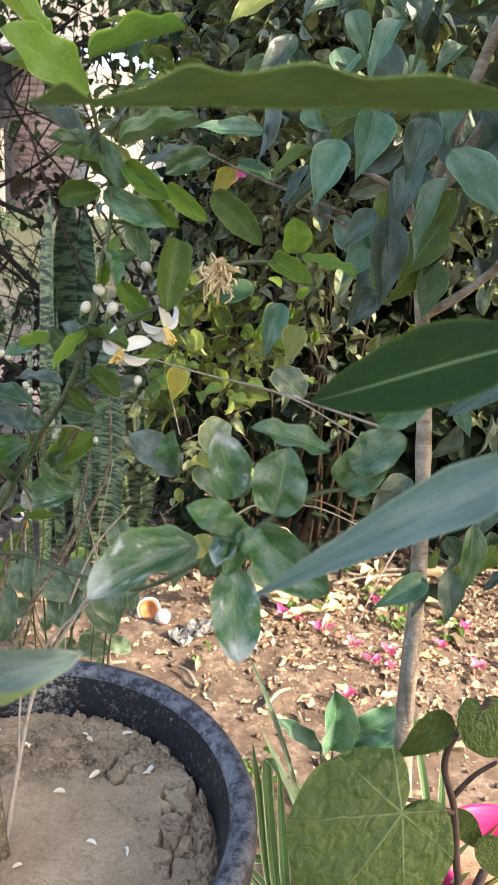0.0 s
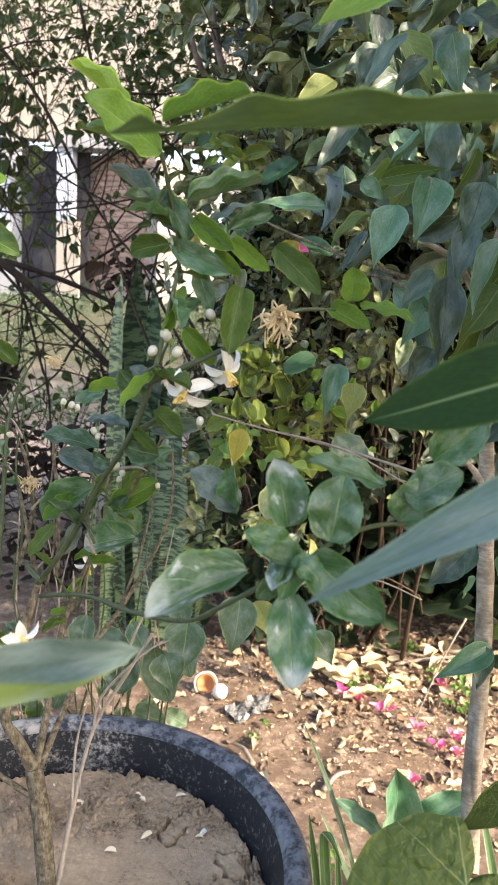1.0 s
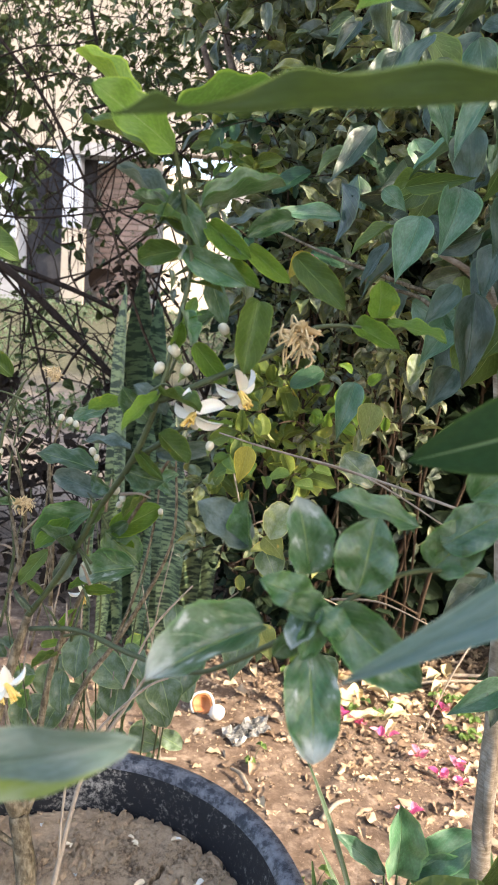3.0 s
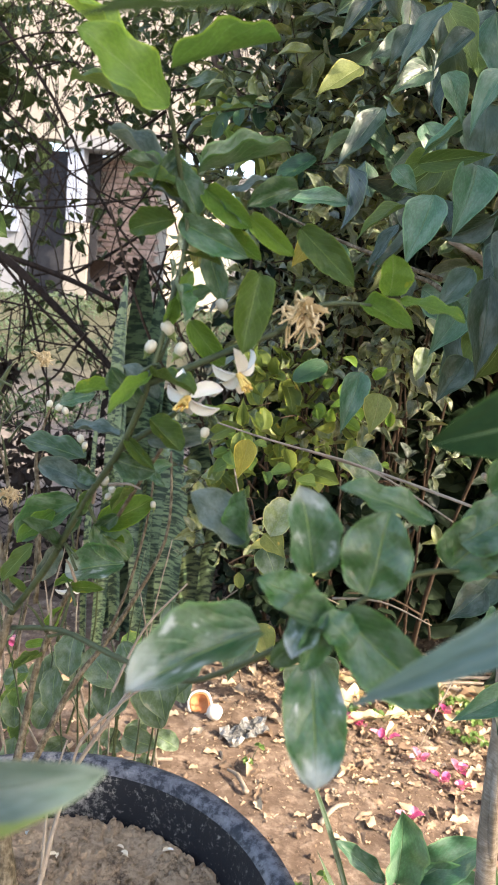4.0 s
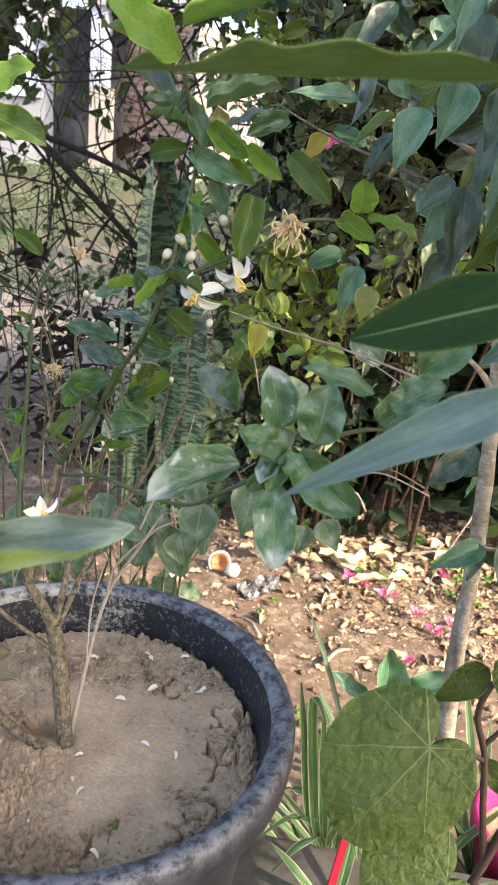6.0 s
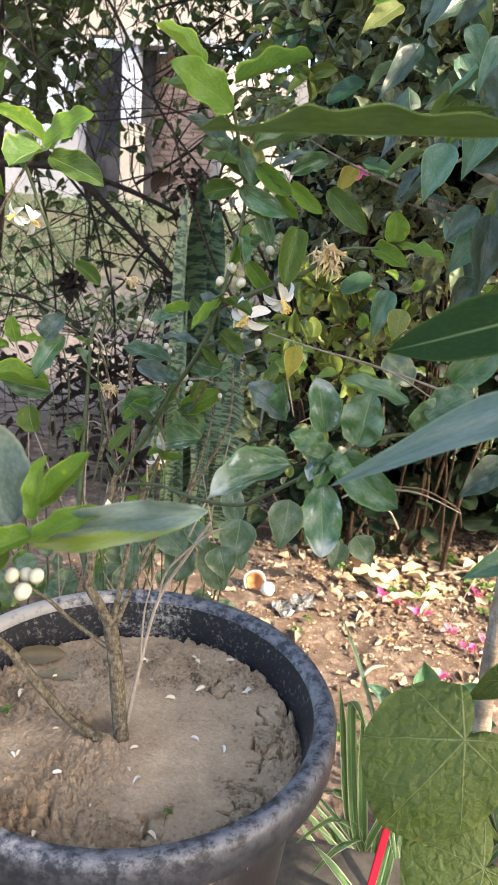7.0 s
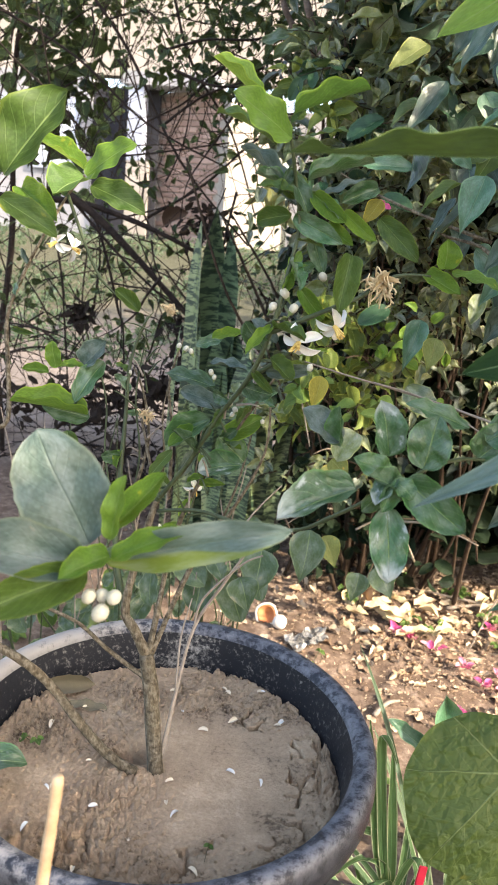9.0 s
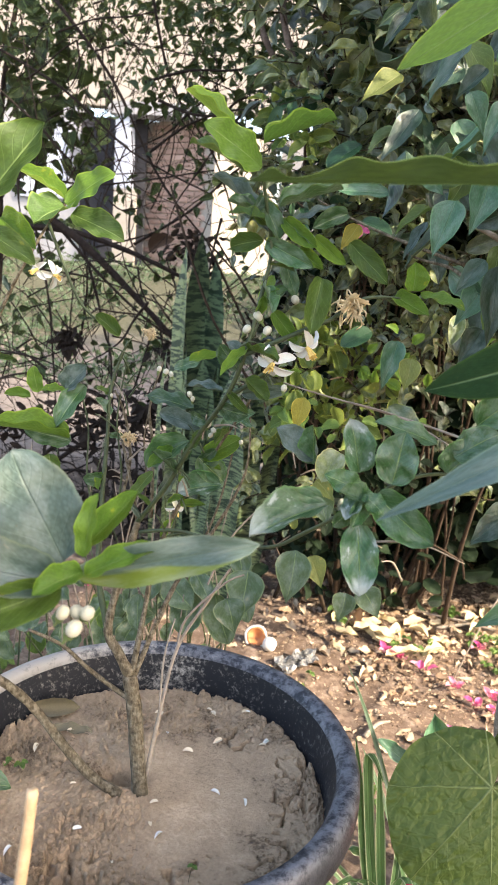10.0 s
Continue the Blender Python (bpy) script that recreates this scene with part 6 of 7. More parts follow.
leaf(hedge, COFFEES, COFFEE, (0.017, 1.434, 0.884), (-0.041, 1.404, 0.860), 0.041)
leaf(hedge, ROUNDS, HEDGEVAR, (0.179, 1.355, 0.935), (0.166, 1.324, 0.887), 0.032)
leaf(hedge, ROUNDS, HEDGEVAR, (0.161, 1.261, 0.983), (0.211, 1.238, 0.952), 0.037)
leaf(hedge, CITRUS, HEDGEOBJ, (-0.192, 1.727, 1.429), (-0.311, 1.709, 1.388), 0.040)
leaf(hedge, CITRUS, HEDGEOBJ, (-0.359, 1.818, 1.441), (-0.251, 1.834, 1.476), 0.042)
leaf(hedge, OVATE, WEEDDULL, (-0.069, 1.057, 0.539), (-0.076, 1.015, 0.459), 0.063)
leaf(hedge, OVATE, PALEYELLOW, (-0.047, 1.077, 0.524), (-0.020, 1.050, 0.482), 0.042)
leaf(hedge, OVATE, WEEDDULL, (0.022, 1.148, 0.434), (0.015, 1.116, 0.393), 0.045)
leaf(hedge, OVATE, WEEDDULL, (0.049, 1.155, 0.446), (0.085, 1.128, 0.403), 0.051)
leaf(hedge, OVATE, WEEDDULL, (-0.139, 0.991, 0.520), (-0.145, 0.943, 0.457), 0.065)
leaf(hedge, OVATE, WEEDDULL, (-0.166, 0.947, 0.486), (-0.144, 0.919, 0.445), 0.053)
leaf(hedge, OVATE, WEEDDULL, (-0.051, 1.181, 0.609), (-0.024, 1.151, 0.558), 0.051)
leaf(hedge, CITRUS, HEDGEOBJ, (0.061, 1.187, 0.778), (0.109, 1.163, 0.738), 0.053)
leaf(hedge, CITRUS, HEDGEVAR, (-0.018, 1.155, 0.694), (-0.041, 1.119, 0.649), 0.049)
leaf(hedge, OVATE, PALEYELLOW, (-0.054, 1.185, 0.629), (-0.019, 1.163, 0.603), 0.041)
# leaves low at the back and inside, near-black to stand in for gap shade
spots = []
for k in range(2600):
    x, y = rng.uniform(-0.25, 1.05), rng.uniform(2.36, 2.65)
    spots.append(spray(rng, (x, y, rng.uniform(0.0, 0.62)), 0.05, 0.55, 0.3))
for k in range(260):
    x, z = rng.triangular(-0.2, 0.25, -0.1), rng.uniform(0.16, 0.6)
    spots.append(spray(rng, (x, 1.74 + 0.12 * noise.noise((x * 6, z * 6, 2)), z), 0.045, 0.55, 0.3))
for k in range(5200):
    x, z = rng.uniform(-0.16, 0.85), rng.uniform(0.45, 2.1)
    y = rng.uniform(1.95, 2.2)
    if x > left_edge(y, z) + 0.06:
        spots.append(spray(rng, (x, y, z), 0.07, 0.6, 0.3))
leaf_cloud("low_foliage", SMALL_ROUND, spots, INNERSHADELEAF, hedge, "inner foliage, gap shade painted into its near-black leaves")
# magenta flowers deep in the hedge
MAGENTA = leaf_mat("magenta_bract", (0.46, 0.035, 0.18), (0.72, 0.13, 0.36), rib=(0.6, 0.1, 0.3), through_light=0.35, vein_strength=0.1, veins=5)
for p in ((-0.02, 1.20, 1.07), (0.30, 1.40, 1.16)):
    for q in range(3):
        d = Vector((math.cos(q * 2.1), -0.4, math.sin(q * 2.1))) * 0.013
        piece("bract", with_material(ROUNDS[q], MAGENTA), aim(p, Vector(p) + d, 0.012), hedge)

# tall shrubs added out of view to cast shade on the lawn
rng = random.Random(39)
for bx, by in ((2.3, 3.6), (2.9, 5.4), (3.1, 7.4)):
    bsh = empty("shade_shrub", (bx, by, ground_z(bx, by)), "tall dark green shrub added out of view to shade the lawn", "shrub", "boundary shrubs")
    bm = bmesh.new()
    tube(bm, [(0, 0, -0.05), (0.06, 0.03, 0.9), (0, 0.08, 1.8), (0.05, 0, 2.8)], 0.06, 0.02, 9, 0.1)
    part("trunk", bm, HEDGEBARK, bsh)
    spots = []
    for k in range(2200):
        q = Vector((rng.gauss(0, 1), rng.gauss(0, 1), rng.gauss(0, 1))).normalized() * rng.random() ** 0.4
        spots.append(spray(rng, (bx + q.x * 0.8, by + q.y * 1.1, 2.0 + q.z * 1.7), 0.15, 0.55, 0.4))
    leaf_cloud("foliage", SMALL_ROUND, spots, FARLEAF, bsh)

# ---- second, higher shrub at the back: ribbed leaves and trunks ----
back = empty("tall_shrub", (0.1, 2.5, 0.0), "tall leafy shrub with brown trunks behind the hedge", "shrub")
rng = random.Random(33)
for k, (x, top, lean) in enumerate(((-0.05, 2.4, -0.25), (0.12, 2.6, 0.1), (0.02, 2.2, 0.3), (0.40, 2.6, -0.25), (-0.2, 1.9, 0.15), (0.62, 2.5, 0.1))):
    bm = bmesh.new()
    tube(bm, [local(back, (x, 2.6, -0.03)), local(back, (x + lean * 0.2, 2.5, top * 0.35)), local(back, (x + lean * 0.55, 2.2, top * 0.65)), local(back, (x + lean, 1.98, top))], 0.017, 0.009, 9, 0.1, k)
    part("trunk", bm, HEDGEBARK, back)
BROWNBARK = rough_mat("brown_shrub_bark", [(0.36, (0.060, 0.044, 0.034)), (0.5, (0.12, 0.092, 0.072)), (0.62, (0.20, 0.16, 0.13))], 40, 0.85, 0.7, 0.003)
for pts, r in (([(-0.42, 2.2, 1.80), (-0.376, 2.15, 1.638), (-0.334, 2.15, 1.556), (-0.264, 2.15, 1.486), (-0.183, 2.15, 1.392), (-0.05, 2.3, 1.1), (0.0, 2.5, 0.0)], 0.010),
               ([(-0.33, 2.15, 1.75), (-0.304, 2.1, 1.627), (-0.263, 2.1, 1.52), (-0.22, 2.1, 1.438), (-0.183, 2.12, 1.38)], 0.011),
               ([(-0.12, 2.1, 1.80), (-0.113, 2.05, 1.542), (-0.11, 2.05, 1.421), (-0.109, 2.05, 1.338), (-0.073, 2.05, 1.212), (-0.047, 2.05, 1.067), (-0.042, 2.05, 0.962), (0.0, 2.2, 0.0)], 0.019)):
    bm = bmesh.new()
    tube(bm, [local(back, p) for p in pts], r * 0.8, r, 9, 0.1, 3)
    part("trunk", bm, BROWNBARK if r < 0.015 else HEDGEBARK, back)
stems = bmesh.new()
spots = []
for k in range(2300):
    x, z = rng.gauss(0.28, 0.48), rng.uniform(0.5, 3.3)
    if x < left_edge(2.25, z) - 0.04:
        continue
    y = 2.25 + rng.gauss(0, 0.20)
    if noise.noise((x * 4, z * 4, 5)) < -0.18 + 0.25 * (x < 0.0):
        continue
    d = Vector((rng.gauss(-0.1, 0.7), rng.gauss(-0.5, 0.4), rng.gauss(0.1, 0.5)))
    got = shoot(rng, local(back, (x, y, z)), d, rng.uniform(0.08, 0.22), rng.randint(4, 7), rng.choice((0.045, 0.06, 0.075, 0.095)), rng.uniform(0.38, 0.55), 0.5, stems, r=0.0022)
    spots.extend(Matrix.Translation(back.location) @ m for m in got)
tagged(part("fine_twig", stems, HEDGEBARK, back), kind="stuff")
# The dark tone stands in for shade behind the hedge.
leaf_cloud("foliage", SMALL_ROUND, spots, BACKSHADELEAF, back, "dense foliage, shade behind the hedge put into its dark green")
spots = []
# Near-black filler leaves stand in for shade in the hollow under the hedge.
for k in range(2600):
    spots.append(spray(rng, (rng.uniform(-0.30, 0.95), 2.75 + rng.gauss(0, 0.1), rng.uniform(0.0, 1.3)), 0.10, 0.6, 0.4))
# Added low leaves that also keep the sun out of that hollow.
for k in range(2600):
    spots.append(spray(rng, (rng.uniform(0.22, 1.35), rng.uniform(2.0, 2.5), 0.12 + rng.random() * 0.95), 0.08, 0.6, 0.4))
leaf_cloud("lower_foliage", SMALL_ROUND, spots, INNERSHADELEAF, back, "lower foliage, the hollow's shade painted into its near-black leaves")

# ---- snake plants ----
SNAKE, nt, bs = shader("banded_snake_leaf")
uv = nt.nodes.new("ShaderNodeTexCoord").outputs["UV"]
sep = nt.nodes.new("ShaderNodeSeparateXYZ")
nt.links.new(uv, sep.inputs[0])
nz2 = noise_tex(nt, 60, 'Object', 4.0)
rs = nt.nodes.new("ShaderNodeObjectInfo").outputs["Random"]
# irregular cross bands, broken along the blade
shift = nt.nodes.new("ShaderNodeVectorMath")
shift.operation = 'ADD'
nt.links.new(uv, shift.inputs[0])
cx = nt.nodes.new("ShaderNodeCombineXYZ")
nt.links.new(calc(nt, 'MULTIPLY', rs, 31.0), cx.inputs[1])
nt.links.new(cx.outputs[0], shift.inputs[1])
mp = nt.nodes.new("ShaderNodeMapping")
mp.inputs["Scale"].default_value = (0.9, 46.0, 1.0)
nt.links.new(shift.outputs[0], mp.inputs[0])
bands = node(nt, "ShaderNodeTexNoise", Scale=1.6, Detail=4.0, Roughness=0.6)
nt.links.new(mp.outputs[0], bands.inputs["Vector"])
lightc = ramp(nt, rs, [(0.0, (0.15, 0.225, 0.125)), (0.55, (0.19, 0.265, 0.135)), (1.0, (0.27, 0.32, 0.145))])
col = mix(nt, ramp(nt, calc(nt, 'ADD', bands.outputs[0], calc(nt, 'MULTIPLY', nz2, 0.15)), [(0.54, (0, 0, 0)), (0.61, (0.95, 0.95, 0.95))]), lightc, (0.017, 0.040, 0.025))
nt.links.new(col, bs.inputs["Base Color"])
bs.inputs["Roughness"].default_value = 0.42
SNAKES = []
for i, tw in enumerate((0.15, -0.25, 0.3)):
    me = blade("sword_leaf", lambda v: 0.5 * (0.62 + 0.38 * math.sin(v * 2.4)) * (1 if v < 0.80 else max(0.02, 1 - ((v - 0.80) / 0.20) ** 1.8)), 24, 5, 0.05, 0.02, 0.008, 2, seed=i + 120)
    for v_ in me.vertices:
        a = tw * v_.co.y
        x, z = v_.co.x, v_.co.z
        v_.co.x, v_.co.z = x * math.cos(a) - z * math.sin(a), x * math.sin(a) + z * math.cos(a) + 0.06 * math.sin(v_.co.y * 3 + i)
    SNAKES.append(me)


def snake_plant(at, swords):
    sp = empty("snake_plant", at, "upright snake plant with dark-banded sword leaves", "snake plant", "snake plants")
    for k, (dx, dy, tx, ty, h, w) in enumerate(swords):
        b = Vector(at) + Vector((dx, dy, -0.01))
        piece("sword_leaf", with_material(SNAKES[k % 3], SNAKE), aim(b, b + Vector((tx, ty, h)), w, 12 * ((k % 3) - 1), Vector((0.2, -1, 0.2))), sp)


snake_plant((-0.485, 2.10, 0.0), ((-0.045, 0.0, -0.012, 0.0, 1.04, 0.055), (-0.008, 0.02, -0.006, 0.0, 1.08, 0.075), (0.036, -0.02, 0.008, 0.02, 1.02, 0.034), (-0.01, -0.06, -0.02, 0.0, 0.80, 0.045), (0.04, -0.05, 0.03, 0.0, 0.7, 0.04)))
snake_plant((-0.375, 2.02, 0.0), ((0.0, 0.0, 0.015, 0.0, 0.70, 0.080), (0.065, 0.03, 0.02, 0.0, 0.72, 0.066), (-0.055, -0.02, -0.02, 0.03, 0.72, 0.055), (0.03, -0.05, 0.02, -0.02, 0.56, 0.07), (0.10, 0.04, 0.06, 0.0, 0.68, 0.05), (-0.015, 0.04, -0.01, 0.0, 0.74, 0.05)))
snake_plant((-0.53, 1.85, 0.0), ((0.0, 0.0, 0.01, 0.0, 0.76, 0.026), (0.03, 0.0, 0.01, 0.02, 0.56, 0.035)))

# ---- bare thorny shrub and leafy climber on the left ----
BROWNLEAF = rough_mat("dead_leaf_brown", [(0.3, (0.06, 0.04, 0.03)), (0.7, (0.14, 0.095, 0.07))], 30, 0.9, 0.4, 0.002)
TUFTDARK = rough_mat("dark_tuft_and_shade", [(0.3, (0.010, 0.008, 0.007)), (0.7, (0.045, 0.034, 0.026))], 30, 0.9, 0.4, 0.002)
tangle = empty("bare_shrub", (-1.15, 3.0, 0.0), "tangled shrub of bare dark arching branches", "shrub")
rng = random.Random(44)
def arch(p, d, length, r, depth):
    pts = [Vector(p)]
    d = Vector(d).normalized()
    n = 5
    for i in range(n):
        d = (d + Vector((rng.gauss(0, 0.22), rng.gauss(0, 0.15), rng.gauss(-0.08, 0.2)))).normalized()
        pts.append(pts[-1] + d * length / n)
    bm = bmesh.new()
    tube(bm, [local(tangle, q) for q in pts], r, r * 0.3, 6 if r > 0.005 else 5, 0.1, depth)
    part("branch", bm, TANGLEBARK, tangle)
    if depth:
        for i in range(3 if depth > 1 else 4):
            q = pts[rng.randint(1, n)]
            arch(q, d + Vector((rng.gauss(0, 0.8), rng.gauss(0, 0.4), rng.gauss(0.05, 0.7))), length * rng.uniform(0.45, 0.75), r * 0.55, depth - 1)
for k in range(6):
    arch((rng.uniform(-1.9, -0.7), rng.uniform(2.6, 3.3), -0.02), (rng.gauss(0.1, 0.7), rng.gauss(0, 0.2), rng.uniform(0.5, 1.1)), rng.uniform(1.2, 2.2), rng.uniform(0.007, 0.012), 2)
for k in range(560):
    # long thin stems crossing at all slants, bent at their nodes, most of them falling to the ground
    p = Vector((rng.uniform(-1.9, -0.5), rng.uniform(2.3, 3.3), rng.uniform(0.10, 1.75)))
    if p.z > 1.02 and rng.random() < 0.65:
        continue
    d = Vector((rng.gauss(0.15, 0.7), rng.gauss(0, 0.2), rng.gauss(-0.15, 0.7))).normalized()
    length = rng.uniform(0.2, 0.75)
    r = rng.choice((0.0015, 0.002, 0.002, 0.0028, 0.0038, 0.005))
    pts = [p]
    for i in range(4):
        d = (d + Vector((rng.gauss(0, 0.28), rng.gauss(0, 0.1), rng.gauss(-0.08, 0.25)))).normalized()
        q = pts[-1] + d * length / 4
        if q.x > -0.40:
            q.x = -0.40 - rng.random() * 0.03
        q.z = max(q.z, 0.02)
        pts.append(q)
    bm = bmesh.new()
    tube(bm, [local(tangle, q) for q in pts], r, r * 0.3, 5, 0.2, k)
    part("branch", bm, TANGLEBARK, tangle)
for pts, r in (([(-1.75, 2.7, 1.06), (-1.438, 2.7, 1.052), (-1.167, 2.7, 1.053), (-0.989, 2.7, 1.016), (-0.834, 2.7, 0.968), (-0.70, 2.7, 0.915)], 0.014),
               ([(-1.20, 2.6, 1.10), (-1.061, 2.6, 1.017), (-0.918, 2.6, 0.90), (-0.795, 2.6, 0.79), (-0.655, 2.6, 0.66)], 0.016),
               ([(-1.15, 2.62, 1.06), (-1.02, 2.62, 0.93), (-0.90, 2.61, 0.83), (-0.76, 2.6, 0.73), (-0.62, 2.6, 0.66)], 0.006),
               ([(-1.10, 2.7, 1.03), (-1.039, 2.7, 0.857), (-0.987, 2.7, 0.67), (-0.96, 2.7, 0.56), (-0.95, 2.75, 0.0)], 0.006),
               ([(-1.30, 2.75, 1.05), (-1.24, 2.74, 0.80), (-1.22, 2.75, 0.55), (-1.20, 2.8, 0.0)], 0.005),
               ([(-0.42, 2.9, 0.62), (-0.36, 2.86, 0.80), (-0.26, 2.8, 1.0)], 0.010),
               ([(-1.6, 2.9, 1.75), (-1.25, 2.86, 1.58), (-0.95, 2.82, 1.36), (-0.62, 2.8, 1.22)], 0.006),
               ([(-0.95, 2.9, 1.02), (-0.72, 2.86, 1.16), (-0.56, 2.86, 1.31), (-0.40, 2.85, 1.42)], 0.006),
               ([(-1.3, 2.9, 1.9), (-1.05, 2.86, 1.62), (-0.82, 2.85, 1.24), (-0.52, 2.8, 0.95)], 0.007),
               ([(-1.5, 2.7, 1.30), (-1.1, 2.7, 1.22), (-0.6, 2.7, 1.30)], 0.005),
               ([(-0.9, 2.8, 1.95), (-0.80, 2.8, 1.6), (-0.62, 2.8, 1.35), (-0.50, 2.8, 1.05)], 0.006)):
    bm = bmesh.new()
    tube(bm, [local(tangle, q) for q in pts], r, r * 0.5, 8, 0.15)
    part("branch", bm, TANGLEBARK, tangle)
leaf(tangle, DRIES, BROWNLEAF, (-0.820, 2.68, 0.998), (-0.730, 2.68, 1.052), 0.055, 20, name="dead_leaf")
# dark tufts of dead leaves in the twigs; the low ones paint ground shade
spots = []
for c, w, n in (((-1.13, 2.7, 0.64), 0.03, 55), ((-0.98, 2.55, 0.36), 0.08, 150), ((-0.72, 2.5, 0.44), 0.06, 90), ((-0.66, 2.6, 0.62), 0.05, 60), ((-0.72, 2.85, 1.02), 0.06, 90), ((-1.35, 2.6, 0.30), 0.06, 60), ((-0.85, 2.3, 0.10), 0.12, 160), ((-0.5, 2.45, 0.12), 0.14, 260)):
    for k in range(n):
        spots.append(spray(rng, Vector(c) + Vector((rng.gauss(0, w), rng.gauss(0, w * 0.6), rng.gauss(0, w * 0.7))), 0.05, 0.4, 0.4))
leaf_cloud("dead_foliage", SMALL_DRY, spots, TUFTDARK, tangle, "dark tufts of dead leaves, the lowest standing in for ground shade")
spots = []
for k in range(420):
    p = (rng.uniform(-1.8, -0.35), rng.uniform(2.7, 3.2), rng.uniform(0.35, 1.35))
    spots.append(spray(rng, p, 0.05, 0.55, 0.3))
leaf_cloud("sparse_leaves", SMALL_OVATE, spots, FARLEAF, tangle, "few small leaves")

climber = empty("climber", (-1.3, 3.4, 0.0), "leafy climber with thin stems against the bright sky", "climbing plant")
bm = bmesh.new()
tube(bm, [(-0.62, 0, -0.02), (-0.5, 0.05, 0.8), (-0.45, 0.0, 1.7), (-0.2, 0.0, 2.8)], 0.018, 0.008, 8, 0.1)
part("trunk", bm, TANGLEBARK, climber)
rng = random.Random(55)
for k in range(330):
    a = Vector((rng.uniform(-2.4, 0.1), rng.uniform(3.1, 3.6), rng.uniform(1.25, 2.6)))
    e = Vector((rng.gauss(0, 0.4), rng.gauss(0, 0.1), rng.gauss(0.1, 0.45)))
    bm = bmesh.new()
    tube(bm, [local(climber, a), local(climber, a + e * 0.5 + Vector((0.02, 0, 0.04))), local(climber, a + e)], rng.choice((0.0016, 0.0024, 0.004)), 0.001, 5)
    part("stem", bm, TANGLEBARK, climber)
spots = []
for k in range(15000):
    c = (rng.uniform(-2.5, 0.1), rng.uniform(3.0, 3.7), 1.35 + rng.random() * 2.2)
    g = noise.noise((c[0] * 2.3, c[2] * 2.3, 4))
    if g < -0.12 + 0.10 * (c[0] > -0.9) + (0.30 if c[2] < 1.75 else 0.0) or (c[0] > -1.15 and c[2] < 1.70):
        continue
    spots.append(spray(rng, c, rng.choice((0.018, 0.024, 0.032, 0.042)), 0.55, 0.4))
leaf_cloud("foliage", SMALL_OVATE, spots, FARLEAF, climber, "small dark leaves with gaps")
spots = []
for k in range(260):
    c = (-1.50 + rng.gauss(0, 0.12), 3.3 + rng.gauss(0, 0.15), 1.58 + rng.gauss(0, 0.24))
    spots.append(spray(rng, c, 0.09, 0.6, 0.6))
leaf_cloud("dense_clump", SMALL_OVATE, spots, FARLEAF, climber, "dense dark clump")
# low weeds over the path and lawn
rng = random.Random(59)
spots = []
for k in range(9000):
    y = 4.6 + rng.random() ** 1.2 * 4.6
    x = rng.uniform(-0.55, 0.02) * y
    if noise.noise((x * 1.3, y * 1.3, 6)) < -0.12:
        continue
    spots.append(spray(rng, (x, y, ground_z(x, y) + rng.random() ** 2 * 0.10), rng.uniform(0.03, 0.07), 0.35, -0.6, (0, -0.4, 1)))
lawn = leaf_cloud("lawn_weeds", SMALL_OVATE, spots, WEEDDULL, None, "patchy grass and low weeds over the path")
lawn["category"] = "grass"
# fine twigs and leaf clusters reaching over to the hedge
rng = random.Random(58)
spots = []
for k in range(240):
    a = Vector((rng.uniform(-1.5, -0.18), rng.uniform(2.5, 3.2), rng.uniform(1.25, 2.3)))
    e = Vector((rng.gauss(0, 0.16), rng.gauss(0, 0.06), rng.gauss(0.06, 0.26)))
    m_ = a + e * 0.5 + Vector((rng.gauss(0, 0.03), 0, 0.02))
    r = rng.choice((0.0010, 0.0014, 0.0022))
    bm = bmesh.new()
    tube(bm, [local(climber, a), local(climber, m_), local(climber, a + e)], r, r * 0.4, 5)
    part("twig", bm, TANGLEBARK, climber)
    if a.z > 1.45:
        for q in range(rng.randint(0, 7)):
            spots.append(spray(rng, a.lerp(a + e, rng.random()) + Vector((rng.gauss(0, 0.02), rng.gauss(0, 0.03), rng.gauss(0, 0.02))), rng.uniform(0.025, 0.05), 0.55, 0.4))
for k in range(1000):
    # loose foliage between climber and hedge
    p = Vector((rng.triangular(-0.95, -0.2, -0.3), rng.uniform(2.3, 2.9), rng.uniform(1.45, 2.2)))
    if noise.noise((p.x * 5, p.z * 5, 2)) > -0.05 + 0.5 * max(0.0, -0.45 - p.x):
        spots.append(spray(rng, p, 0.045, 0.55, 0.4))
for c in ((-0.54, 2.73, 1.58), (-0.43, 2.55, 1.68), (-0.63, 2.91, 1.49), (-0.51, 2.68, 1.81)):
    for k in range(70):
        spots.append(spray(rng, Vector(c) + Vector((rng.gauss(0, 0.09), rng.gauss(0, 0.08), rng.gauss(0, 0.11))), 0.042, 0.55, 0.4))
leaf_cloud("loose_foliage", SMALL_OVATE, spots, FARLEAF, climber, "thin small-leaved twigs")


# ---- heart-leaved vine, striped strap plants, pink pot ----
heartplant = empty("heart_leaved_vine", (0.22, 0.50, LEDGE_TOP), "vine with large wrinkled heart-shaped green leaves", "vine")
leaf(heartplant, HEART, HEARTGREEN, (0.158, 0.441, 0.587), (0.089, 0.391, 0.509), 0.118)
leaf(heartplant, HEART, HEARTGREEN, (0.187, 0.405, 0.487), (0.123, 0.372, 0.448), 0.103)
leaf(heartplant, HEART, HEARTGREEN, (0.238, 0.522, 0.627), (0.251, 0.500, 0.591), 0.044)
leaf(heartplant, OVATE, HEARTGREEN, (0.217, 0.537, 0.609), (0.167, 0.517, 0.575), 0.032)
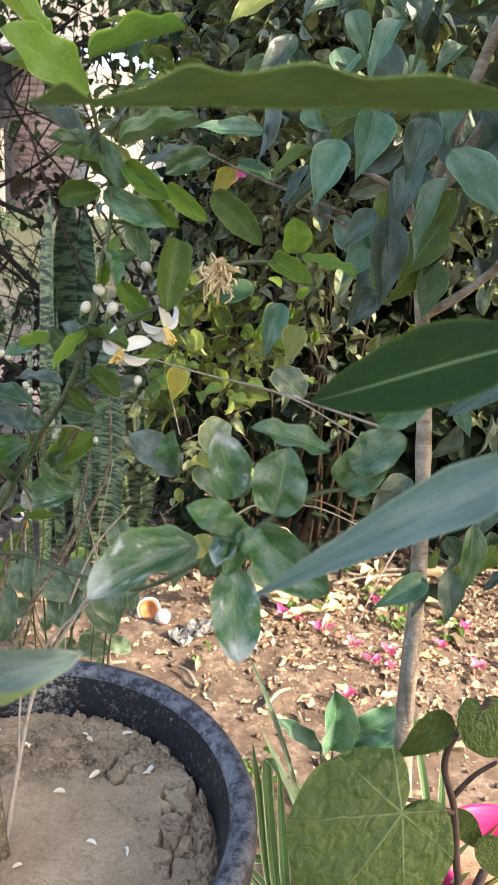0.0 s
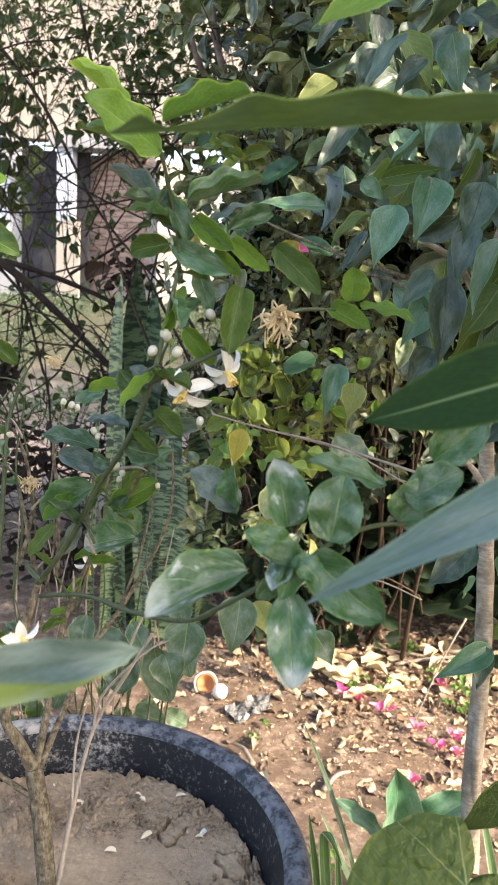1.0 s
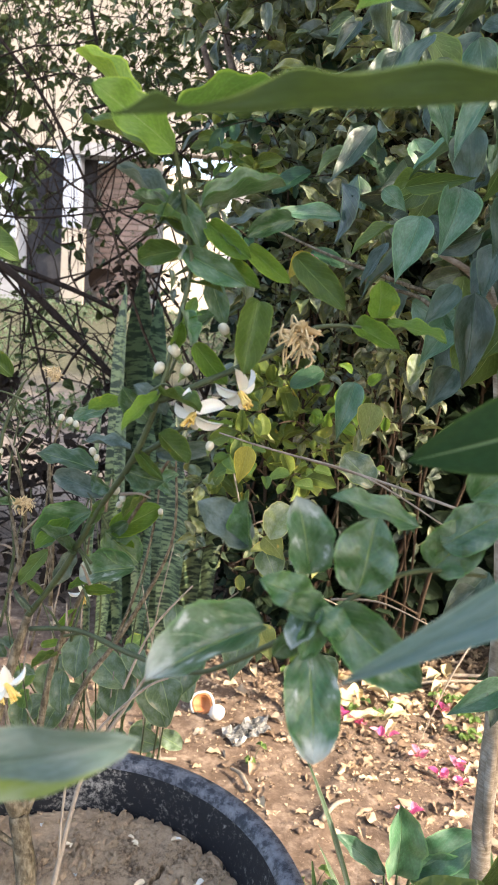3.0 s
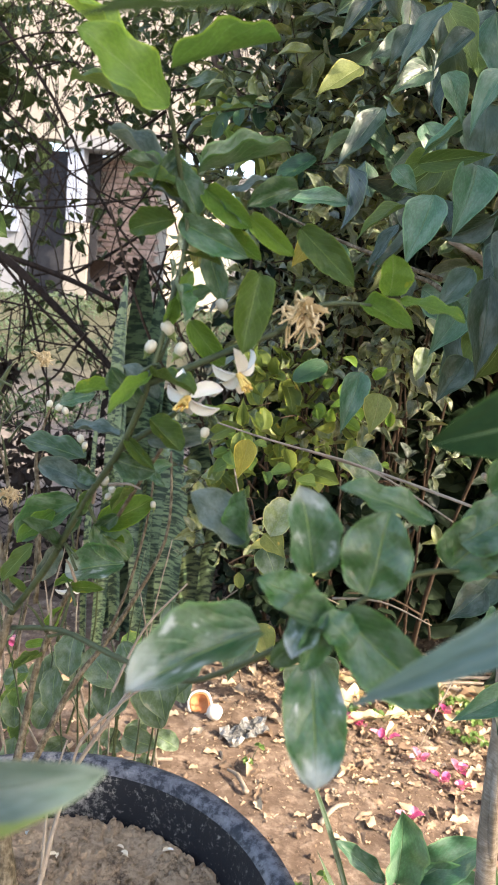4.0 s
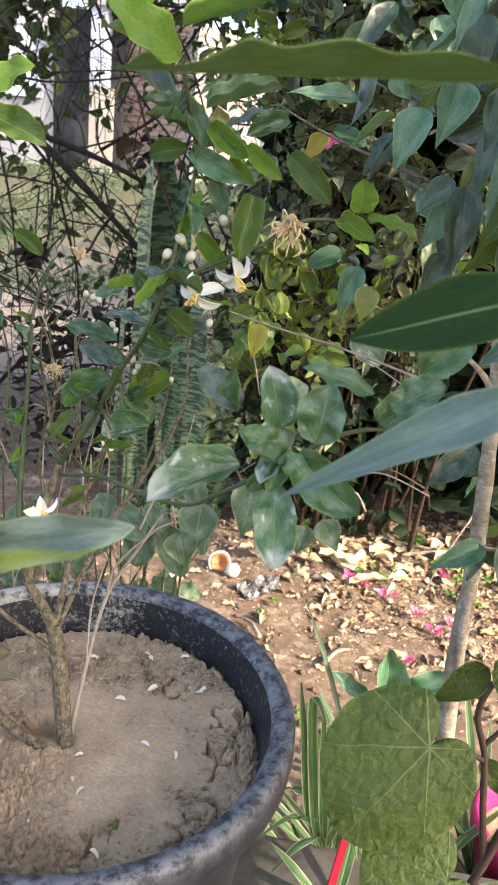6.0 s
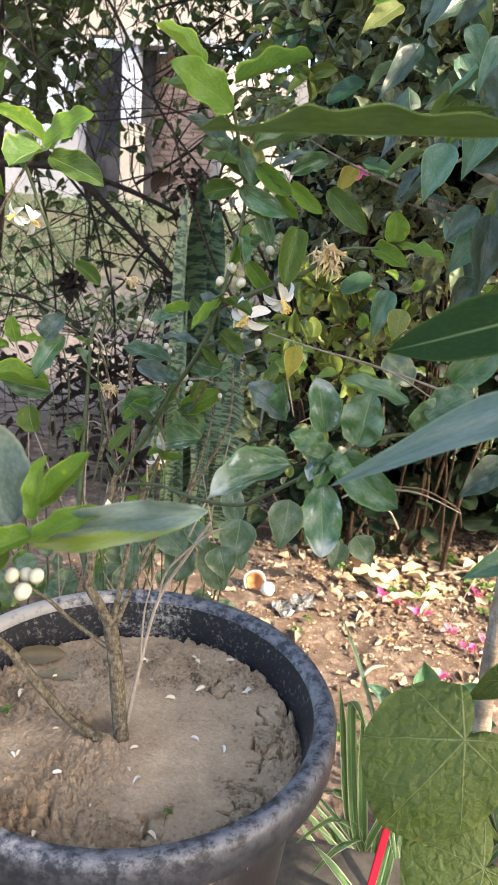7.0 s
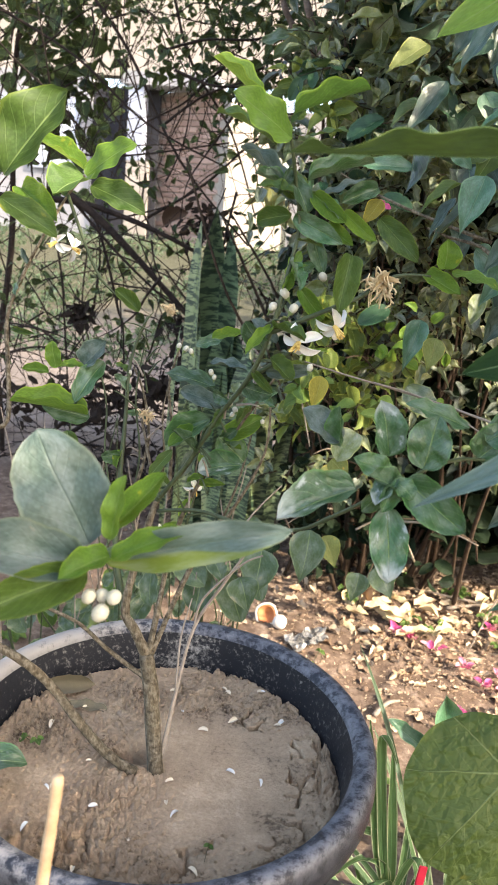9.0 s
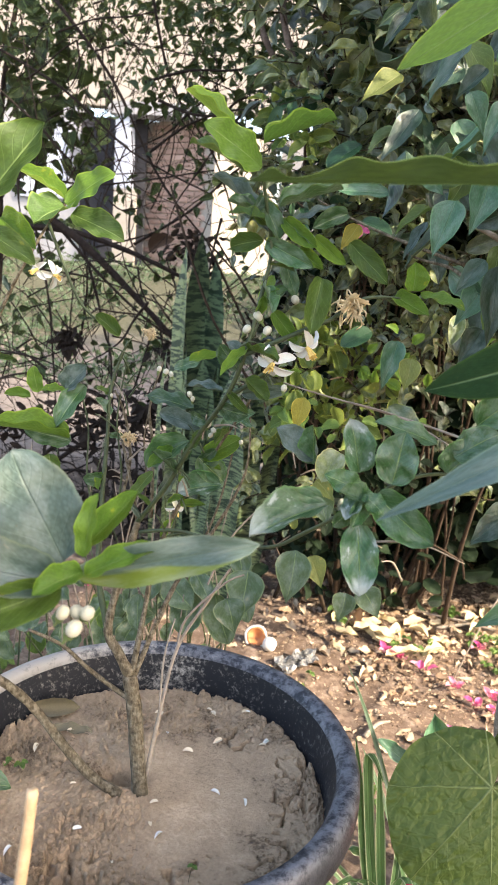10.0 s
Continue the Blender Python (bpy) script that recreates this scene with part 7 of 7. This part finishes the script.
leaf(heartplant, OVATE, HEARTGREEN, (0.236, 0.56, 0.486), (0.276, 0.54, 0.456), 0.026)
leaf(heartplant, OVATE, HEARTGREEN, (0.262, 0.54, 0.475), (0.300, 0.53, 0.430), 0.034)
branch(heartplant, 'stem', [(0.250, 0.513, 0.397), (0.236, 0.515, 0.468), (0.227, 0.521, 0.524), (0.213, 0.524, 0.567), (0.222, 0.525, 0.605), (0.244, 0.524, 0.636)], .0036, .0026, DARKSTEM)
branch(heartplant, 'stem', [(0.226, 0.524, 0.534), (0.240, 0.522, 0.559), (0.256, 0.517, 0.579)], .003, .002, DARKSTEM)
branch(heartplant, 'stem', [(0.227, 0.520, 0.519), (0.197, 0.497, 0.547), (0.168, 0.482, 0.565)], .0025, .0015, DARKSTEM)
branch(heartplant, "stem", [(0.215, 0.50, 0.19), (0.225, 0.505, 0.30), (0.262, 0.515, 0.46)], 0.005, 0.0045, DARKSTEM)


def strap_plant(at, n, size, seed, label="tuft of cream-striped green strap leaves"):
    sp = empty("spider_plant", at, label, "spider plant", "spider plants")
    rg = random.Random(seed)
    for k in range(n):
        a = rg.uniform(0, 6.28)
        up = rg.uniform(0.6, 2.6)
        d = Vector((math.cos(a), math.sin(a), up)).normalized()
        s = size * rg.uniform(0.6, 1.1)
        b = Vector(at) + Vector((math.cos(a), math.sin(a), 0)) * 0.01
        piece("strap_leaf", with_material(STRAPS[k % 3], SPIDER), aim(b, b + d * s, 0.015 * rg.uniform(0.7, 1.2), 0, Vector((-math.cos(a) * 0.4, -math.sin(a) * 0.4, 1))), sp)


strap_plant((0.135, 0.80, 0.02), 10, 0.20, 1)
strap_plant((0.115, 0.72, 0.04), 9, 0.16, 2)
strap_plant((0.36, 0.86, 0.02), 18, 0.30, 3)
strap_plant((0.20, 0.74, 0.02), 16, 0.26, 4)
strap_plant((0.125, 0.60, LEDGE_TOP - 0.005), 8, 0.12, 5)
def arching_strap(plant, pts, width):
    """A strap leaf that rises, bends over and hangs: a shallow channel along a smooth line, narrowing to its tip."""
    pts = [Vector(p) for p in pts]
    line, n = [], len(pts)
    for i in range(n - 1):
        p0, p1, p2, p3 = pts[max(i - 1, 0)], pts[i], pts[i + 1], pts[min(i + 2, n - 1)]
        for k in range(7):
            t = k / 7
            line.append(0.5 * ((2 * p1) + (p2 - p0) * t + (2 * p0 - 5 * p1 + 4 * p2 - p3) * t * t + (3 * p1 - p0 - 3 * p2 + p3) * t ** 3))
    line.append(pts[-1])
    verts, uvs, faces = [], [], []
    for i, p in enumerate(line):
        v = i / (len(line) - 1)
        along = (line[min(i + 1, len(line) - 1)] - line[max(i - 1, 0)]).normalized()
        side = (Vector((1, 0.25, 0)) - along * along.x).normalized()
        lift = side.cross(along)
        w = width * 0.5 * min(1.0, 0.55 + 2 * v) * max(0.03, 1 - max(0.0, v - 0.55) / 0.45) ** 0.7
        for q in (-1, -0.5, 0, 0.5, 1):
            verts.append(p + side * (q * w) + lift * (abs(q) * w * 0.35) - plant.location)
            uvs.append((0.5 + q * 0.5, v))
    for i in range(len(line) - 1):
        for q in range(4):
            faces.append((i * 5 + q, i * 5 + q + 1, i * 5 + q + 6, i * 5 + q + 5))
    me = bpy.data.meshes.new("strap_leaf")
    me.from_pydata(verts, [], faces)
    lay = me.uv_layers.new(name="UVMap")
    for lp in me.loops:
        lay.data[lp.index].uv = uvs[lp.vertex_index]
    me.materials.append(SPIDER)
    me.polygons.foreach_set("use_smooth", [True] * len(me.polygons))
    new("strap_leaf", me).parent = plant


hang = empty("spider_plant", (0.107, 0.69, 0.195), "drooping cream-striped strap leaves beside the black tub", "spider plant", "spider plants")
for pts, w in (([(0.105, 0.69, 0.195), (0.082, 0.665, 0.28), (0.066, 0.662, 0.37), (0.049, 0.668, 0.462)], 0.014),
               ([(0.105, 0.69, 0.195), (0.090, 0.665, 0.27), (0.076, 0.66, 0.36), (0.066, 0.665, 0.440), (0.074, 0.655, 0.447), (0.086, 0.645, 0.425)], 0.013),
               ([(0.110, 0.69, 0.195), (0.098, 0.665, 0.29), (0.088, 0.66, 0.37), (0.080, 0.665, 0.435)], 0.013),
               ([(0.105, 0.69, 0.195), (0.092, 0.67, 0.255), (0.062, 0.655, 0.272), (0.020, 0.65, 0.228)], 0.013),
               ([(0.105, 0.69, 0.195), (0.090, 0.67, 0.290), (0.060, 0.66, 0.312), (0.028, 0.66, 0.296)], 0.013),
               ([(0.110, 0.69, 0.195), (0.098, 0.67, 0.235), (0.074, 0.64, 0.244), (0.045, 0.62, 0.213)], 0.012),
               ([(0.110, 0.69, 0.195), (0.122, 0.67, 0.27), (0.132, 0.65, 0.29), (0.146, 0.63, 0.25)], 0.013)):
    arching_strap(hang, pts, w)

PINK = rough_mat("pink_plastic", [(0.3, (0.50, 0.018, 0.11)), (0.7, (0.62, 0.04, 0.17))], 20, 0.4, 0.1, 0.001)
pink = empty("pink_pot", (0.425, 0.82, 0.0), "small bright pink plastic flower pot", "plant pot")
bm = bmesh.new()
lathe(bm, [(0.0, 0.0), (0.070, 0.0), (0.090, 0.145), (0.099, 0.147), (0.100, 0.178), (0.097, 0.183), (0.091, 0.180), (0.086, 0.15), (0.067, 0.012)], 0, 0, 48)
part("wall", bm, PINK, pink)
bm = bmesh.new()
lathe(bm, [(0.0, 0.136), (0.045, 0.140), (0.0840, 0.134)], 0, 0, 32)
part("soil", bm, MUD, pink)
# red plastic tag by the vine
bm = bmesh.new()
box(bm, -0.0045, 0.0045, -0.0012, 0.0012, -0.16, 0.035)
bmesh.ops.bevel(bm, geom=bm.edges[:], offset=0.0008, segments=1, affect='EDGES')
TAGRED = rough_mat("red_plastic", [(0.3, (0.42, 0.012, 0.035)), (0.7, (0.55, 0.025, 0.06))], 20, 0.45, 0.1, 0.001)
tag = tagged(part("plant_tag", bm, TAGRED, None, "", False), "narrow red plastic plant tag", "plant tag")
tag.matrix_basis = pose(0.111, 0.515, 0.368, -8, 8, 10)

# seedlings in the bed behind the tub
def seedling(at, specs, label, look_, shp):
    sd = empty("seedling", at, label, "seedling", "seedlings")
    for k, (dx, dy, dz, ex, ey, ez, w) in enumerate(specs):
        b = Vector(at) + Vector((dx, dy, dz))
        t = Vector(at) + Vector((ex, ey, ez))
        bm = bmesh.new()
        tube(bm, [(0, 0, -0.01), tuple((b - Vector(at)) * 0.5 + Vector((0, 0, 0.01))), tuple(b - Vector(at))], 0.003, 0.0018, 6)
        part("stalk", bm, GREENSTEM, sd)
        piece("leaf", with_material(shp[k % len(shp)], look_), aim(b, t, w, 0, Vector((0.1, -0.6, 0.8))), sd)


seedling((0.20, 1.03, 0.0), ((0.0, 0, 0.17, -0.005, -0.02, 0.29, 0.062), (0.02, 0, 0.18, 0.10, -0.02, 0.265, 0.060), (0.02, 0, 0.17, 0.12, -0.03, 0.21, 0.055), (-0.02, 0, 0.17, -0.09, -0.02, 0.24, 0.03)),
         "seedling with a whorl of dark bluish green leaves", FICUSGREEN, CITRUS)
sp = empty("strap_seedling", (0.17, 1.02, 0.0), "single arching dark green strap leaf", "seedling", "seedlings")
piece("strap_leaf", with_material(STRAPS[1], WEEDDULL), aim((0.17, 1.02, 0.0), (0.075, 1.06, 0.345), 0.012, 0, Vector((0.6, -0.5, 0.6))), sp)
piece("strap_leaf", with_material(STRAPS[0], WEEDDULL), aim((0.17, 1.02, 0.0), (0.09, 0.98, 0.24), 0.013, 0, Vector((0.4, -0.5, 0.8))), sp)

# broad dull leaves of a low plant behind the tub
low = empty("broad_leaved_weed", (-0.33, 1.10, 0.0), "low weed with broad dull green leaves behind the tub", "weed", "weeds")
rng = random.Random(61)
for k in range(85):
    b = Vector((rng.uniform(-0.72, -0.24), rng.uniform(1.15, 1.45), rng.uniform(0.04, 0.32)))
    d = Vector((rng.gauss(0, 0.5), -0.35, rng.uniform(-0.9, 0.1))).normalized() * rng.uniform(0.03, 0.07)
    piece("leaf", with_material(CITRUS[k % 4], WEEDDULL if k % 9 else WEED), aim(b, b + d, d.length * rng.uniform(0.6, 0.8), rng.uniform(-20, 20)), low)
for b, t, w in (
    ((-0.295, 1.08, 0.447), (-0.247, 1.04, 0.418), 0.055),
    ((-0.247, 1.08, 0.427), (-0.259, 1.04, 0.362), 0.064),
    ((-0.205, 1.08, 0.428), (-0.177, 1.04, 0.354), 0.055),
    ((-0.168, 1.08, 0.466), (-0.141, 1.04, 0.403), 0.041),
    ((-0.317, 1.08, 0.471), (-0.321, 1.04, 0.423), 0.046),
    ((-0.244, 1.08, 0.466), (-0.211, 1.04, 0.435), 0.037),
    ((-0.345, 1.08, 0.407), (-0.341, 1.04, 0.36), 0.037),
    ((-0.173, 1.08, 0.54), (-0.157, 1.04, 0.485), 0.041),
):
    leaf(low, CITRUS, WEEDDULL, b, t, w, rng.uniform(-15, 15))
    bm = bmesh.new()
    tube(bm, [local(low, (b[0] * 0.6 - 0.13, 1.12, -0.02)), local(low, (b[0] * 0.8 - 0.06, 1.11, b[2] * 0.5)), local(low, b)], 0.0022, 0.0012, 6)
    part("stalk", bm, GREENSTEM, low)
for k in range(44):
    b = Vector((rng.uniform(-0.85, -0.2), rng.uniform(1.05, 1.5), rng.uniform(0.25, 0.62)))
    bm = bmesh.new()
    tube(bm, [local(low, (b.x + rng.gauss(0, 0.08), b.y + 0.05, -0.02)), local(low, (b.x + rng.gauss(0, 0.03), b.y + 0.03, b.z * 0.5)), local(low, b)], rng.uniform(0.0016, 0.004), 0.001, 6)
    part("stem", bm, GREENSTEM if k % 2 else DRYSTEM, low)

# ---- litter on the bed ----
def in_bed():
    """A spot on the earth, thickest towards the hedge on the right."""
    while True:
        x, y = rng.uniform(-0.75, 1.25), rng.uniform(0.95, 2.6)
        if rng.random() < min(1.0, max(0.07, 0.16 + 0.85 * (x + 0.12) + 0.5 * (y - 1.5))) * min(1.0, max(0.12, (y - 1.1) * 2.2)):
            return x, y


rng = random.Random(71)
for k in range(150):
    x, y = in_bed()
    s = rng.uniform(0.025, 0.06)
    a = rng.uniform(0, 6.28)
    p = Vector((x, y, ground_z(x, y) + rng.uniform(0.003, 0.010)))
    e = Vector((math.cos(a), math.sin(a), rng.gauss(0, 0.12))) * s
    ob = piece("dry_leaf", with_material(CRISP[k % 5], DRYLEAF), aim(p, p + e, s * rng.uniform(0.35, 0.7), 0, Vector((rng.gauss(0, 0.3), rng.gauss(-0.2, 0.3), 1))))
    tagged(ob, "curled dry brown leaf lying on the earth", "leaf", "dry leaves on the bed")
PALELEAF = rough_mat("pale_dry_leaf", [(0.3, (0.46, 0.36, 0.20)), (0.7, (0.72, 0.61, 0.38))], 30, 0.7, 0.5, 0.002)
# broad pale leaves in the sun by the hedge
for k in range(70):
    x, y = rng.uniform(0.0, 0.60), rng.triangular(1.62, 2.12, 1.98)
    s = rng.uniform(0.04, 0.085)
    a = rng.uniform(0, 6.28)
    p = Vector((x, y, ground_z(x, y) + rng.uniform(0.004, 0.014)))
    e = Vector((math.cos(a), math.sin(a), rng.gauss(0.03, 0.08))) * s
    ob = piece("dry_leaf", with_material((DRYFLAT + DRIES[:1])[k % 4], PALELEAF if k % 5 < 3 else DRYLEAF), aim(p, p + e, s * rng.uniform(0.35, 0.6), 0, Vector((rng.gauss(0, 0.25), rng.gauss(-0.15, 0.25), 1))))
    tagged(ob, "broad pale dry leaf lying near the hedge", "leaf", "dry leaves on the bed")
spots, crumbs = [], []
for k in range(7000):
    x, y = in_bed()
    s = 0.012 + 0.034 * rng.random() ** 2.0
    a = rng.uniform(0, 6.28)
    p = Vector((x, y, ground_z(x, y) + rng.uniform(0.0, 0.003)))
    spots.append(aim(p, p + Vector((math.cos(a), math.sin(a), rng.gauss(0.02, 0.08))) * s, s * rng.uniform(0.35, 0.8), 0, Vector((rng.gauss(0, 0.2), rng.gauss(-0.1, 0.2), 1))))
for k in range(42000):
    x, y = in_bed()
    s = 0.003 + 0.010 * rng.random() ** 2.0
    a = rng.uniform(0, 6.28)
    p = Vector((x, y, ground_z(x, y) + rng.uniform(0.0, 0.002)))
    crumbs.append(aim(p, p + Vector((math.cos(a), math.sin(a), rng.gauss(0, 0.15))) * s, s * rng.uniform(0.4, 1.0), 0, Vector((rng.gauss(0, 0.3), rng.gauss(0, 0.3), 1))))
ob = leaf_cloud("leaf_crumbs", CRUMB, crumbs, LITTER, None, "fine crumbs of dry leaves over the earth")
ob["category"] = "leaf litter"
leaf_cloud("leaf_litter", CRISP, spots, LITTER, None, "thick carpet of small dry brown leaves")
bpy.data.objects["leaf_litter"]["category"] = "leaf litter"

# clods of earth
bm = bmesh.new()
for k in range(700):
    x, y = rng.uniform(-1.1, 0.8), rng.uniform(0.85, 2.3)
    r = abs(rng.gauss(0, 0.005)) + 0.002
    mtx = Matrix.Translation((x, y, ground_z(x, y) + r * 0.3)) @ Euler((rng.random() * 3, rng.random() * 3, 0)).to_matrix().to_4x4() @ Matrix.Diagonal((r, r * rng.uniform(0.6, 1), r * rng.uniform(0.5, 0.9), 1))
    v0 = [bm.verts.new(mtx @ Vector(c)) for c in ((1, 0, 0), (-1, 0, 0), (0, 1, 0), (0, -1, 0), (0, 0, 1), (0, 0, -1))]
    for a, b, c in ((0, 2, 4), (2, 1, 4), (1, 3, 4), (3, 0, 4), (2, 0, 5), (1, 2, 5), (3, 1, 5), (0, 3, 5)):
        bm.faces.new((v0[a], v0[b], v0[c]))
tagged(part("earth_clods", bm, GROUND), "loose crumbs and clods of earth", "soil", kind="stuff")

# fallen bougainvillea bracts
def bract(x, y, s=0.020):
    b = empty("bougainvillea_bract", (x, y, ground_z(x, y)), "fallen bright magenta bougainvillea bract on dry leaves", "flower", "fallen bracts")
    a0 = rng.uniform(0, 6.28)
    for q in range(4):
        a = a0 + q * 1.6
        p = Vector((x, y, ground_z(x, y) + 0.010)) + Vector((rng.gauss(0, 0.007), rng.gauss(0, 0.007), 0))
        e = Vector((math.cos(a), math.sin(a), rng.uniform(0.5, 1.3))) * s
        piece("petal", with_material(ROUNDS[q % 3], MAGENTA if q < rng.choice((1, 2, 3, 5)) else PALEPINK), aim(p, p + e, s * 0.9, 0, Vector((-math.cos(a), -math.sin(a), 1))), b)
PALEPINK = leaf_mat("pale_pink_bract", (0.50, 0.12, 0.26), (0.75, 0.36, 0.46), rib=(0.6, 0.2, 0.3), through_light=0.35, vein_strength=0.1, veins=5)
for x, y in ((0.186, 1.726), (0.15, 1.74), (0.316, 1.609), (0.359, 1.542), (0.408, 1.595), (0.396, 1.523), (0.283, 1.404), (0.632, 1.739), (0.544, 1.649), (0.622, 1.571), (0.41, 1.844), (-0.257, 1.541), (0.25, 1.68), (0.70, 1.60), (-0.75, 1.9)):
    bract(x, y)
for x, y, n, s in ((0.02, 1.92, 4, 0.03), (0.24, 1.80, 3, 0.03), (0.50, 1.85, 6, 0.035), (0.58, 1.72, 5, 0.035), (0.09, 1.17, 5, 0.028), (0.13, 1.10, 4, 0.03), (-0.02, 2.05, 5, 0.035), (0.15, 2.1, 5, 0.035), (-0.62, 1.25, 6, 0.035), (-0.8, 1.4, 6, 0.04), (0.33, 2.05, 5, 0.035), (-0.05, 1.55, 2, 0.025), (0.44, 1.91, 4, 0.026), (0.47, 1.84, 4, 0.026), (0.46, 1.71, 4, 0.026), (0.43, 1.73, 4, 0.026), (0.53, 2.03, 4, 0.026), (0.40, 1.88, 4, 0.026), (0.20, 1.79, 4, 0.026)):
    weed((x, y, ground_z(x, y)), n, s)

# broken shell-like peel and a crumpled wrapper
PEEL = rough_mat("orange_peel", [(0.3, (0.46, 0.17, 0.06)), (0.7, (0.62, 0.29, 0.12))], 60, 0.6, 0.3, 0.001)
PITH = rough_mat("white_pith", [(0.3, (0.62, 0.58, 0.50)), (0.7, (0.80, 0.77, 0.70))], 60, 0.7, 0.3, 0.001)
peel = empty("fruit_peel", (-0.175, 1.68, ground_z(-0.175, 1.68)), "broken orange and white fruit peel on the earth", "peel")
def cap(name, material, r, cut, m, label):
    bm = bmesh.new()
    lathe(bm, [(r * math.sin(a), r * math.cos(a)) for a in (k * cut / 8 + 0.01 for k in range(9))] + [(r * 0.86 * math.sin(a), r * 0.86 * math.cos(a)) for a in (k * cut / 8 + 0.01 for k in range(8, -1, -1))], 0, 0, 20, 0.06)
    ob = part(name, bm, material, peel, label)
    ob.matrix_basis = m
cap("peel_half", PITH, 0.034, 1.2, pose(-0.022, 0.012, 0.020, -118, 8, -14), "pale peel, hollow side up")
cap("peel_rim", PEEL, 0.0288, 1.12, pose(-0.022, 0.012, 0.020, -118, 8, -14), "orange torn peel edge")
cap("pith_piece", PITH, 0.019, 1.5, pose(0.020, -0.006, 0.014, 68, -10, 20), "white inner pith")
FOIL = rough_mat("crumpled_grey_foil", [(0.4, (0.04, 0.04, 0.04)), (0.6, (0.36, 0.36, 0.34))], 50, 0.35, 0.6, 0.002, metal=0.3)
bm = bmesh.new()
bmesh.ops.create_grid(bm, x_segments=14, y_segments=8, size=0.5)
for v_ in bm.verts:
    n_ = noise.noise_vector((v_.co.x * 6, v_.co.y * 6, 2))
    v_.co = Vector((v_.co.x * 0.11, v_.co.y * 0.05, 0.016)) + n_ * 0.016
bmesh.ops.solidify(bm, geom=bm.faces[:], thickness=0.001)
wrapper = tagged(part("crumpled_wrapper", bm, FOIL, None, "", False), "crumpled grey and white foil wrapper on the earth", "wrapper")
wrapper.matrix_basis = pose(-0.075, 1.63, ground_z(-0.075, 1.63) + 0.006, 12, -8, 40)

# dead sticks on the bed
for k, (x, y, a, s) in enumerate(((0.45, 2.05, 0.05, 0.5), (0.1, 1.35, 0.9, 0.09), (-0.05, 1.42, 2.2, 0.08), (0.3, 1.95, 0.3, 0.3), (0.55, 1.95, 2.9, 0.35), (-0.4, 1.4, 0.4, 0.2))):
    z = ground_z(x, y)
    bm = bmesh.new()
    e = Vector((math.cos(a), math.sin(a), 0.02)) * s
    tube(bm, [(0, 0, 0.008), tuple(e * 0.5 + Vector((0, 0.01, 0.014))), tuple(e + Vector((0, 0, 0.008)))], 0.006, 0.003, 7, 0.15, k)
    st = tagged(part("dead_stick", bm, DRYSTEM), "dead brown stick lying on the litter", "stick", "dead sticks")
    st.location = (x, y, z)

# bricks of the house wall
bm = bmesh.new()
box(bm, -0.105, 0.105, -0.02, 0.02, -0.031, 0.031)
bmesh.ops.bevel(bm, geom=bm.edges[:], offset=0.004, segments=1, affect='EDGES')
brick_me = bpy.data.meshes.new("brick")
bm.to_mesh(brick_me)
bm.free()
brick_me.materials.append(BRICK)
for r in range(29):
    z = 0.44 + r * 0.075
    for c in range(5):
        x = -3.30 + 0.11 + c * 0.218 - (0.0 if r % 2 else 0.109)
        if x + 0.105 > -2.198 or x - 0.105 < -3.302:
            continue
        ob = new("brick", brick_me)
        ob.parent = brick_wall
        ob.location = (x, 10.022, z)
